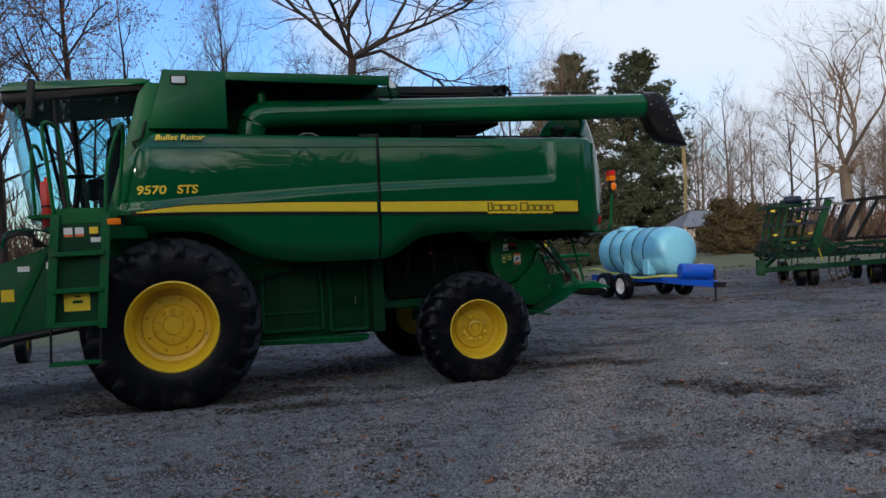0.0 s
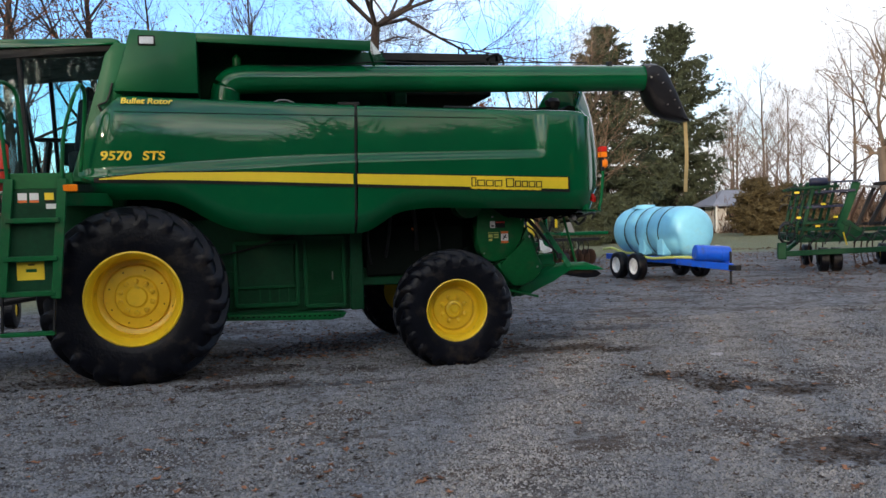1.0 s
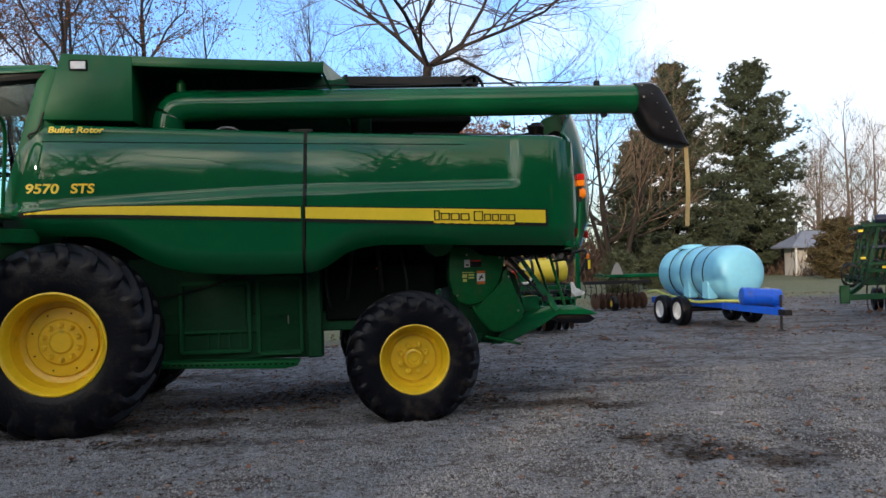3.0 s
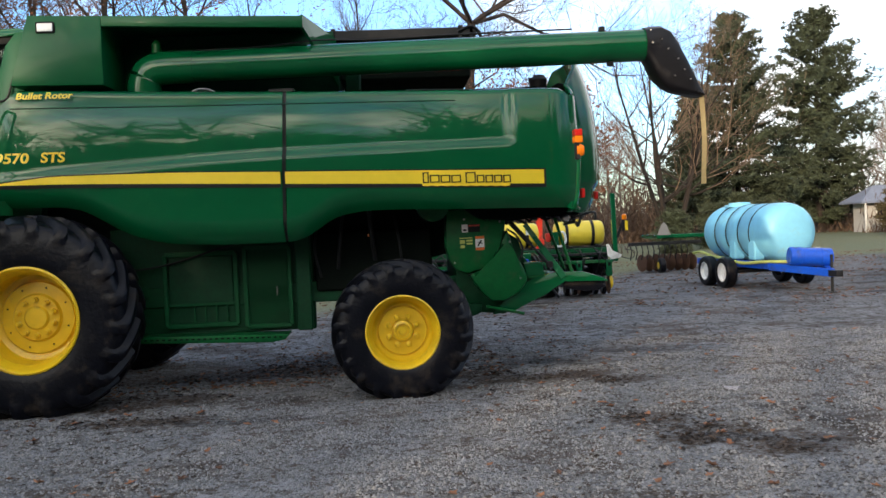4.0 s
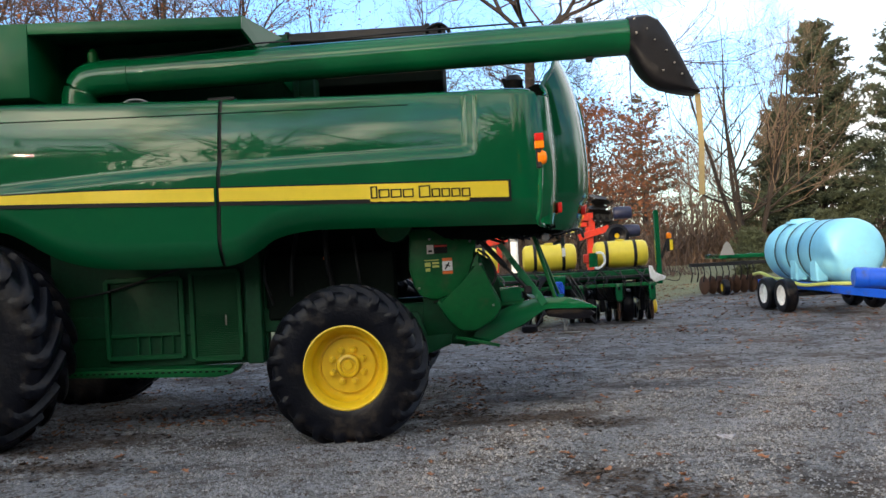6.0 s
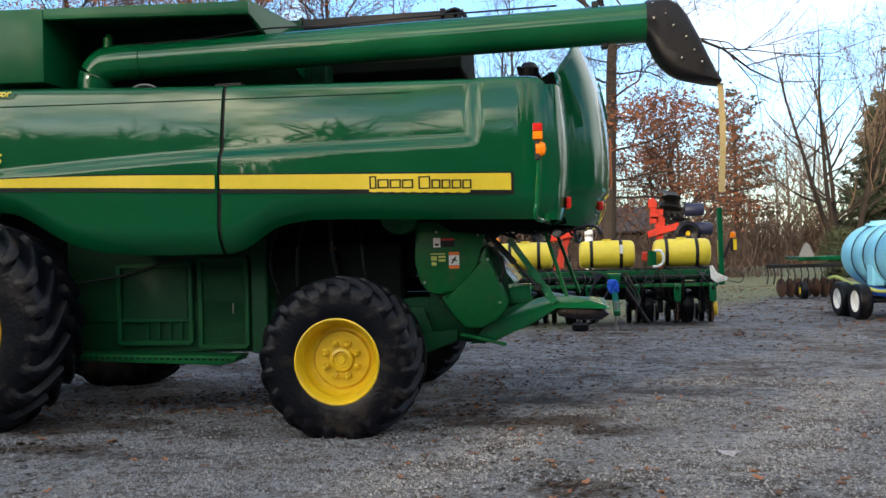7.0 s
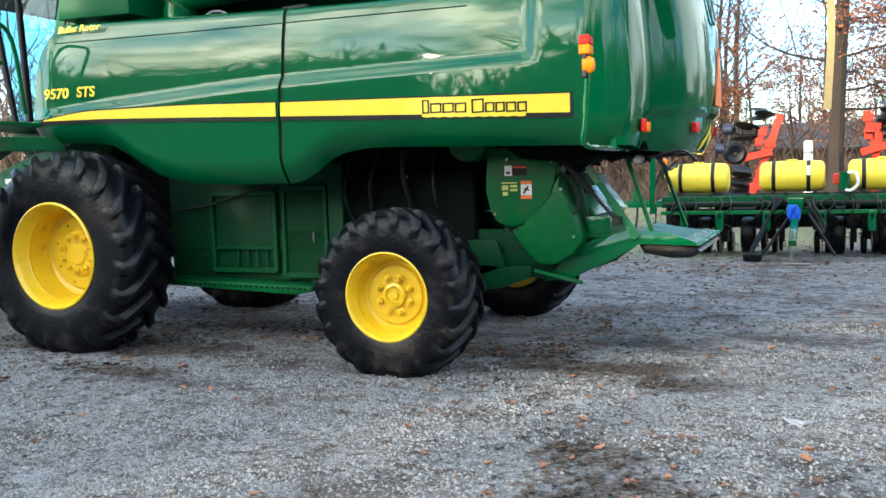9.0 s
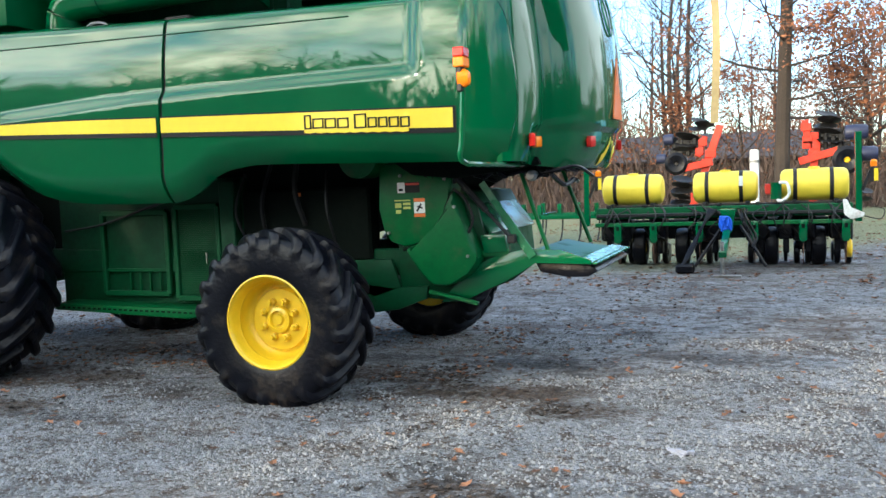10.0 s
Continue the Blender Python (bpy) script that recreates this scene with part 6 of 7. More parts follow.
# dark mass of links, hoses and closing wheels under the planter
rr = random.Random(21)
for x in (3.95, 4.25, 4.85, 5.5, 5.8, 6.55, 6.95, 7.3, 7.75):
    bm = B()
    box(bm, (x - 0.13, PY + 0.42, 0.46), (x + 0.12, PY + 0.85, 0.86), 0.03)
    box(bm, (x - 0.05, PY + 0.50, 0.22), (x + 0.05, PY + 0.75, 0.48), 0.015)
    part("meter_housing", bm, RUBBER, planter)
    bm = B()
    lathe(bm, [(-0.03, 0.0), (-0.035, 0.15), (-0.02, 0.175), (0.02, 0.175), (0.035, 0.15), (0.03, 0.0)], (x + rr.uniform(-.06, .06), PY + 1.25, 0.18), "x", 20)
    part("closing_wheel", bm, RUBBER, planter)
    for q in range(2):
        bm = B()
        tube(bm, curve_pts([(x + rr.uniform(-.2, .2), PY + 0.3, 1.04), (x + rr.uniform(-.2, .2), PY + 0.02, 0.9), (x + rr.uniform(-.15, .15), PY + 0.05, 0.66), (x + rr.uniform(-.1, .1), PY + 0.4, 0.5)]), 0.013, 5)
        part("seed_hose", bm, BLACK, planter)
bm = B()
box(bm, (3.80, PY + 0.12, 0.895), (7.95, PY + 0.30, 0.95), 0.01)
part("chain_case", bm, BLACK, planter)
# black sheet added for the dark shade behind the row units
bm = B()
box(bm, (3.9, PY + 1.0, 0.45), (7.9, PY + 1.06, 0.80), 0.02)
part("rear_shade_sheet", bm, RUBBER, planter)
for a, b in (((5.95, 0.70), (5.55, 0.1)), ((6.25, 0.75), (6.65, 0.1))):
    bm = B()
    beam(bm, (a[0], PY - 0.3, a[1]), (b[0], PY - 0.6, b[1]), 0.04, 0.05, 0.01)
    part("lift_brace", bm, RUBBER, planter)

def yellow_tank(x):
    t = thing("saddle_tank", (x, PY + 0.80, 1.10), "bright yellow cylindrical poly tank with two black straps on the planter", "tank", "yellow tanks on the planter")
    bm = B()
    prof = [(-0.54, 0.0), (-0.54, 0.17), (-0.515, 0.235), (-0.47, 0.265), (-0.30, 0.275), (-0.27, 0.268), (-0.23, 0.275), (0.23, 0.275), (0.27, 0.268), (0.30, 0.275), (0.47, 0.265), (0.515, 0.235), (0.54, 0.17), (0.54, 0.0)]
    lathe(bm, prof, (x, PY + 0.80, 1.365), "x", 36)
    part("tank_shell", bm, POLY_YELLOW, t)
    bm = B()
    lathe(bm, [(0.0, 0.09), (0.03, 0.09), (0.035, 0.0)], (x, PY + 0.80, 1.635), "z", 18)
    part("lid", bm, POLY_YELLOW, t)
    for d in (-0.30, 0.27):
        bm = B()
        lathe(bm, [(d - 0.032, 0.270), (d - 0.032, 0.281), (d + 0.032, 0.281), (d + 0.032, 0.270)], (x, PY + 0.80, 1.365), "x", 36, True)
        part("strap", bm, BLACK, t)
    return t


for x in (4.36, 5.96, 7.40):
    ytk = yellow_tank(x)
bm = B()
box(bm, (6.20, PY + 0.505, 1.38), (6.265, PY + 0.522, 1.55))
part("white_label", bm, WHITE_DECAL, planter)


# ---- folded orange tillage implement behind ----
def orange_wing(x0, y, label, prongs, arm, blades, tyre, rollers, block):
    """A wing of the folded tillage implement: orange prongs, stacked blades, gauge tyre, dark rollers."""
    t = thing("folded_tillage_wing", (x0, y, 0), label, "tillage implement", "folded wings")
    for (xa, za), (xb, zb), w in prongs:
        bm = B()
        beam(bm, (xa, y, za), (xb, y, zb), w, w, 0.012)
        pr = part("wing_prong", bm, ORANGE_PAINT, t)
        for f in (0.25, 0.7):
            bm = B()
            c = Vector((xa + (xb - xa) * f, y - w * 0.5, za + (zb - za) * f))
            box(bm, c - Vector((w * 0.75, 0.03, 0.09)), c + Vector((w * 0.75, 0.02, 0.09)), 0.012)
            part("clamp", bm, ORANGE_PAINT, pr)
    bm = B()
    beam(bm, (arm[0][0], y - 0.14, arm[0][1]), (arm[1][0], y - 0.14, arm[1][1]), 0.14, 0.17, 0.012)
    part("wing_arm", bm, ORANGE_PAINT, t)
    for k, (x, z, r) in enumerate(blades):
        bm = B()
        lathe(bm, [(-0.03, 0.0), (-0.028, r * 0.4), (0.0, r), (-0.008, r), (-0.04, r * 0.4), (-0.04, 0.0)], (0, 0, 0), "z", 22)
        bmesh.ops.transform(bm, matrix=Matrix.Translation((x, y - 0.02 + 0.05 * (k % 2), z)) @ Matrix.Rotation(0.30 * (-1) ** k, 4, "X") @ Matrix.Rotation(0.22 - 0.1 * (k % 3), 4, "Y"), verts=bm.verts)
        part("disc_blade", bm, BLACK, t)
    bm = B()
    cx, cz = block
    for k in range(4):
        box(bm, (cx - 0.34 + 0.16 * k, y - 0.02, cz - 0.26 + 0.05 * (k % 2)), (cx - 0.24 + 0.16 * k, y + 0.22, cz + 0.22 - 0.06 * (k % 3)), 0.02)
    beam(bm, (cx - 0.4, y + 0.05, cz + 0.12), (cx + 0.4, y + 0.05, cz + 0.05), 0.09, 0.09, 0.01)
    beam(bm, (cx - 0.4, y + 0.05, cz - 0.15), (cx + 0.4, y + 0.05, cz - 0.10), 0.08, 0.08, 0.01)
    part("row_cleaner", bm, BLACK, t)
    x, z, r = tyre
    bm = B()
    lathe(bm, [(-0.07, r * 0.22), (-0.10, r * 0.40), (-0.12, r * 0.75), (-0.08, r), (0.08, r), (0.12, r * 0.75), (0.09, r * 0.22)], (x, y - 0.16, z), "y", 28, True)
    wt = part("gauge_tyre", bm, RUBBER, t)
    bm = B()
    lathe(bm, [(-0.05, 0.0), (-0.055, r * 0.15), (-0.03, r * 0.24), (0.07, r * 0.24), (0.07, 0.0)], (x, y - 0.16, z), "y", 20)
    part("hub", bm, YELLOW if x > 6 else BLACK, wt)
    for x, z, r, ln in rollers:
        bm = B()
        lathe(bm, [(-ln, 0.0), (-ln, r * 0.85), (-ln * 0.8, r), (ln * 0.8, r), (ln, r * 0.85), (ln, 0.0)], (x, y, z), "x", 22)
        part("roller", bm, NAVY, t)
    return t


orange_wing(4.9, 27.5, "orange folded tillage wing with black discs and a gauge wheel",
            [((4.74, 0.5), (5.51, 2.75), 0.17), ((4.98, 2.02), (5.16, 2.50), 0.13), ((4.98, 1.1), (5.28, 2.2), 0.15)], ((4.34, 1.69), (5.33, 1.88)),
            [(5.03, 2.90, 0.2), (5.14, 2.80, 0.24), (5.0, 2.70, 0.22), (4.75, 2.52, 0.3), (4.7, 2.36, 0.3), (4.66, 2.2, 0.3), (4.62, 1.5, 0.25), (4.60, 1.36, 0.26), (4.58, 1.22, 0.26), (4.58, 1.08, 0.26), (4.56, 0.92, 0.26)],
            (4.49, 1.87, 0.27), [(4.30, 2.46, 0.13, 0.12), (4.12, 2.0, 0.12, 0.12)], (4.72, 2.3))
orange_wing(7.5, 27.5, "orange folded tillage wing with blue rollers and yellow-hubbed wheel",
            [((7.38, 2.75), (7.46, 2.1), 0.15), ((7.59, 2.46), (7.53, 0.5), 0.17), ((7.34, 2.2), (7.7, 2.12), 0.15)], ((7.25, 1.80), (8.06, 2.02)),
            [(7.84, 2.88, 0.24), (7.9, 2.74, 0.26), (7.82, 2.60, 0.26), (7.86, 2.46, 0.3), (7.9, 2.3, 0.3), (8.60, 0.9, 0.2), (8.62, 1.1, 0.2)],
            (8.26, 1.80, 0.32), [(8.46, 2.42, 0.17, 0.24), (8.66, 1.92, 0.17, 0.24)], (7.95, 2.28))
bm = B()
box(bm, (4.4, 27.4, 0.45), (7.8, 27.6, 0.65), 0.01)
tb = thing("tillage_bar", (6.1, 27.5, 0), "low orange centre bar of the folded tillage implement", "tillage implement")
part("centre_bar", bm, BLACK, tb)
for x in (4.8, 7.4):
    bm = B()
    beam(bm, (x, 27.5, 0.0), (x, 27.5, 0.5), 0.12, 0.12)
    part("stand", bm, BLACK, tb)
wpost = thing("marker_post", (5.95, 38.0, 0), "white plastic pipe standing upright beside the oak", "post")
bm = B()
lathe(bm, [(0.0, 0.0), (0.0, 0.15), (2.30, 0.15), (2.36, 0.12), (2.36, 0.0)], (5.95, 38.0, 0.0), "z", 20)
part("pipe", bm, WHITE, wpost)
bm = B()
lathe(bm, [(0.0, 0.0), (0.0, 0.165), (0.10, 0.165), (0.10, 0.0)], (5.95, 38.0, 1.9), "z", 20)
part("collar", bm, GREY, wpost)

# ---- small green cultivator far behind ----
cult = thing("small_cultivator", (1.5, 27.5, 0), "green tine cultivator standing on the lawn edge", "cultivator")
bm = B()
for y in (26.6, 27.4, 28.2):
    box(bm, (-0.8, y, 0.62), (3.9, y + 0.10, 0.72), 0.008)
for x in (-0.5, 1.2, 2.6, 3.7):
    box(bm, (x, 26.6, 0.66), (x + 0.08, 28.2, 0.76), 0.008)
part("frame", bm, GREEN, cult)
for k in range(15):
    x = -0.7 + 0.32 * k
    y = (26.65, 27.45, 28.25)[k % 3]
    bm = B()
    tube(bm, curve_pts([(x, y, 0.75), (x, y + 0.18, 0.95), (x, y + 0.34, 0.62), (x, y + 0.24, 0.22), (x, y + 0.02, 0.03)], 4), 0.022, 5)
    tn = part("spring_tine", bm, BLACK, cult)
    bm = B()
    box(bm, (x - 0.05, y - 0.02, 0.70), (x + 0.05, y + 0.15, 0.98), 0.01)
    part("clamp", bm, GREEN, tn)
bm = B()
lathe(bm, [(-0.07, 0.08), (-0.09, 0.18), (-0.06, 0.24), (0.06, 0.24), (0.09, 0.18), (0.07, 0.08)], (3.2, 27.2, 0.24), "x", 22, True)
part("tyre", bm, RUBBER, cult)

# ---- disc harrow behind the trailer ----
disc = thing("disc_harrow", (11.2, 29.0, 0), "black and green disc harrow with rusty disc gangs", "disc harrow")
bm = B()
box(bm, (10.4, 28.4, 0.82), (12.6, 28.52, 0.92), 0.01)
part("gang_bar", bm, BLACK, disc)
bm = B()
box(bm, (11.3, 28.6, 1.0), (13.0, 30.2, 1.12), 0.02)
part("main_frame", bm, GREEN, disc)
for k in range(11):
    x = 10.42 + 0.17 * k
    bm = B()
    tube(bm, curve_pts([(x, 28.45, 0.9), (x + 0.02, 28.3, 0.65), (x, 28.4, 0.40)], 3), 0.018, 5)
    part("tine", bm, BLACK, disc)
for k in range(8):
    x = 10.8 + 0.22 * k
    bm = B()
    lathe(bm, [(-0.01, 0.0), (0.03, 0.18), (0.05, 0.26), (0.06, 0.26), (0.02, 0.0)], (0, 0, 0), "x", 22)
    bmesh.ops.transform(bm, matrix=Matrix.Translation((x, 28.7, 0.28)) @ Matrix.Rotation(0.3, 4, "Z"), verts=bm.verts)
    part("disc_blade", bm, RUST, disc)
bm = B()
lathe(bm, [(-0.08, 0.0), (-0.10, 0.16), (-0.07, 0.22), (0.07, 0.22), (0.10, 0.16), (0.08, 0.0)], (11.3, 28.2, 0.22), "x", 22)
gw = part("gauge_wheel", bm, RUBBER, disc)
bm = B()
lathe(bm, [(-0.104, 0.0), (-0.10, 0.10), (0.10, 0.10), (0.104, 0.0)], (11.3, 28.2, 0.22), "x", 18)
part("hub", bm, YELLOW, gw)
bm = B()
vs = [bm.verts.new(p) for p in ((11.15, 28.0, 1.12), (11.55, 28.0, 1.12), (11.43, 28.0, 1.42), (11.35, 28.0, 1.5), (11.27, 28.0, 1.42))]
bm.faces.new(vs)
e = bmesh.ops.extrude_face_region(bm, geom=list(bm.faces))
bmesh.ops.translate(bm, vec=(0, 0.012, 0), verts=[g for g in e["geom"] if isinstance(g, bmesh.types.BMVert)])
part("grey_sign_back", bm, GREY, disc)

# ---- large folded field cultivator ----
FC = Matrix.Translation((18.6, 22.3, 0)) @ Matrix.Rotation(radians(-25), 4, "Z")
field = thing("field_cultivator", (18.6, 22.3, 0), "large green field cultivator with folded wings and black tyres", "cultivator")


def fpart(name, bm, mat, parent, label=""):
    bmesh.ops.transform(bm, matrix=FC, verts=bm.verts)
    return part(name, bm, mat, parent, label)


def fbeam(name, a, b, w, h, mat, y=-1.6, parent=None):
    bm = B()
    beam(bm, (a[0], y, a[1]), (b[0], y, b[1]), w, h, 0.008)
    return fpart(name, bm, mat, parent if parent is not None else field)


bm = B()
beam(bm, (-3.1, -1.9, 0.50), (0.3, -1.9, 0.62), 0.12, 0.14, 0.01)
beam(bm, (0.3, -1.9, 0.62), (3.3, -1.9, 0.66), 0.12, 0.14, 0.01)
beam(bm, (-3.1, -1.9, 0.50), (-2.6, -1.2, 0.80), 0.10, 0.12, 0.01)
box(bm, (-3.20, -1.98, 0.36), (-2.98, -1.80, 0.80), 0.015)
fpart("hitch_beam", bm, GREEN_DARK, field)
for y in (-1.5, -0.8, 0.0, 0.8, 1.6):
    fbeam("frame_rail", (-2.65, 0.84), (3.3, 0.90), 0.10, 0.12, GREEN_DARK, y)
for x in (-2.6, -1.7, -0.8, 0.2, 1.2, 2.2, 3.1):
    bm = B()
    box(bm, (x - 0.05, -1.5, 0.90), (x + 0.05, 1.6, 1.0), 0.008)
    fpart("cross_rail", bm, GREEN_DARK, field)
fbeam("upper_rail", (-1.6, 1.10), (3.2, 1.18), 0.10, 0.10, GREEN_DARK, -1.3)
fbeam("upper_rail", (-1.6, 1.22), (3.2, 1.28), 0.08, 0.08, BLACK, -0.3)
for y in (-1.6, -0.7, 0.3, 1.2):            # folded wing, row behind row
    fbeam("wing_upright", (-2.58, 0.80), (-2.20, 2.42), 0.09, 0.10, GREEN_DARK, y)
    fbeam("wing_upright", (-2.02, 0.80), (-1.62, 2.38), 0.07, 0.08, GREEN_DARK, y + 0.2)
for k, (x0, x1, z) in enumerate(((-2.6, -1.6, 2.24), (-2.42, -1.5, 1.72), (-2.52, -1.7, 1.30), (-2.55, -1.6, 1.12), (-2.2, -1.2, 2.12))):
    for y in (-1.66, -0.3, 0.9):
        fbeam("wing_bar", (x0, z), (x1, z + 0.03), 0.06, 0.07, NAVY if k in (1, 4) else GREEN_DARK, y)
    bm = B()
    beam(bm, (x0 + 0.1, -1.7, z), (x0 + 0.1, 1.5, z), 0.07, 0.07, 0.006)
    fpart("wing_bar", bm, GREEN_DARK, field)
fbeam("wing_roller", (-2.05, 2.37), (-1.02, 2.40), 0.06, 0.05, NAVY, -1.65)
bm = B()
lathe(bm, [(-0.22, 0.0), (-0.22, 0.09), (-0.18, 0.11), (0.18, 0.11), (0.22, 0.09), (0.22, 0.0)], (-2.10, -1.6, 2.40), "x", 18)
fpart("roller_drum", bm, NAVY, field)
bm = B()
prism(bm, [(-1.92, 0.80), (-1.12, 0.80), (-0.95, 1.02), (-1.30, 1.36), (-1.62, 1.36)], -1.50, -1.38, 0.01)
fpart("tower_base", bm, GREEN_DARK, field)
fbeam("fold_tower", (-1.58, 1.1), (-1.12, 2.38), 0.12, 0.20, GREEN_MID, -1.45)
fbeam("fold_tower", (-1.50, 1.32), (-0.95, 1.05), 0.09, 0.10, GREEN_DARK, -1.48)
for (xa, za), (xb, zb) in (((-1.08, 1.2), (-0.62, 2.30)), ((-0.78, 1.2), (-0.20, 2.32)), ((-0.45, 1.2), (0.22, 2.36)), ((0.4, 1.1), (0.9, 2.38)), ((1.5, 1.0), (1.2, 2.4)), ((2.4, 1.0), (2.1, 2.4))):
    fbeam("wing_link", (xa, za), (xb, zb), 0.08, 0.09, BLACK, -1.3)
    fbeam("wing_link", (xa + 0.1, za), (xb + 0.1, zb), 0.06, 0.07, RUST, 0.2)
fbeam("top_link", (-1.05, 2.26), (-0.55, 2.22), 0.06, 0.06, STEEL, -1.4)
fbeam("top_link", (-0.65, 2.30), (1.0, 2.38), 0.08, 0.10, BLACK, -1.3)
fbeam("top_link", (1.0, 2.38), (2.6, 2.40), 0.08, 0.10, GREEN_DARK, -1.3)
rr = random.Random(5)
for j in range(44):                          # spring tines sticking out of the folded wing
    row = j % 4
    z = (2.24, 1.72, 1.30, 2.0)[row]
    x = -2.55 + 0.30 * (z - 0.8) * 0.8 + rr.uniform(0, 0.8)
    y = -1.6 + 3.1 * rr.random()
    s = -1 if rr.random() < 0.7 else 1
    bm = B()
    tube(bm, curve_pts([(x, y, z), (x + s * 0.10, y, z + 0.10), (x + s * 0.28, y, z + 0.06), (x + s * 0.34, y, z - 0.08)], 3), 0.016, 5)
    fpart("spring_tine", bm, BLACK, field)
for x, z in ((-2.66, 2.12), (-2.62, 1.45), (-2.15, 1.22), (-2.0, 1.80), (-1.7, 1.45)):
    bm = B()
    box(bm, (x - 0.06, -1.72, z - 0.03), (x + 0.06, -1.66, z + 0.03), 0.01)
    fpart("yellow_tip", bm, YELLOW_DECAL, field)
bm = B()
c = Vector((-2.95, -1.85, 1.05))
for k in range(4):
    tube(bm, [c + Vector((0.20 * math.cos(t), 0.03 * k - 0.05, (0.24 + 0.02 * k) * math.sin(t))) for t in [2 * math.pi * q / 20 for q in range(21)]], 0.016, 5)
for k in range(6):
    t = math.pi * k / 3
    tube(bm, [c, c + Vector((0.20 * math.cos(t), 0, 0.24 * math.sin(t)))], 0.012, 5)
fpart("hose_bundle", bm, BLACK, field)
for k in range(8):
    bm = B()
    x = -2.7 + 0.35 * k
    tube(bm, curve_pts([(x, -1.8, 0.75), (x + 0.2, -1.85, 0.95 + 0.1 * rr.random()), (x + 0.5, -1.75, 0.85), (x + 0.7, -1.6, 1.1 + 0.2 * rr.random())]), 0.018, 5)
    fpart("hydraulic_hose", bm, BLACK, field)
bm = B()
beam(bm, (-1.50, -1.99, 0.72), (-1.58, -1.99, 1.05), 0.02, 0.11, 0.006)
fpart("yellow_tag", bm, YELLOW_DECAL, field)
for x, y in ((-1.98, -1.5), (-1.66, -1.5), (-0.05, -1.5), (0.27, -1.5), (2.2, -1.5), (-1.9, 1.2), (0.2, 1.2)):
    bm = B()
    lathe(bm, [(-0.10, 0.16), (-0.13, 0.25), (-0.10, 0.32), (0.10, 0.32), (0.13, 0.25), (0.10, 0.16)], (x, y, 0.32), "x", 26, True)
    tt = fpart("tyre", bm, RUBBER, field)
    bm = B()
    lathe(bm, [(-0.05, 0.0), (-0.05, 0.165), (0.05, 0.165), (0.05, 0.0)], (x, y, 0.32), "x", 20)
    fpart("hub", bm, YELLOW, tt)
for k in range(18):
    x = -2.5 + 0.34 * k
    y = (-1.5, -0.8, 0.0, 0.8)[k % 4]
    bm = B()
    tube(bm, curve_pts([(x, y, 0.85), (x, y + 0.25, 0.72), (x, y + 0.3, 0.40), (x, y + 0.05, 0.14)], 3), 0.02, 5)
    prism(bm, [(x - 0.09, 0.13), (x, 0.20), (x + 0.09, 0.13), (x, 0.08)], y - 0.06, y - 0.04)
    fpart("sweep_tine", bm, RUST, field)

# ---- header wheels glimpsed beyond the feeder house ----
head = thing("header_cart", (-4.2, 17.5, 0), "low green cart with dark wheels beyond the feeder house", "cart")
bm = B()
box(bm, (-8.0, 17.4, 0.62), (-2.6, 17.55, 0.80), 0.01)
part("rail", bm, GREEN, head)
for x in (-2.95, -3.55):
    bm = B()
    lathe(bm, [(-0.09, 0.12), (-0.11, 0.22), (-0.08, 0.30), (0.08, 0.30), (0.11, 0.22), (0.09, 0.12)], (x, 17.5, 0.30), "x", 22, True)
    wv_ = part("tyre", bm, RUBBER, head)
    bm = B()
    lathe(bm, [(-0.07, 0.0), (-0.07, 0.13), (0.07, 0.13), (0.07, 0.0)], (x, 17.5, 0.30), "x", 18)
    part("hub", bm, YELLOW, wv_)

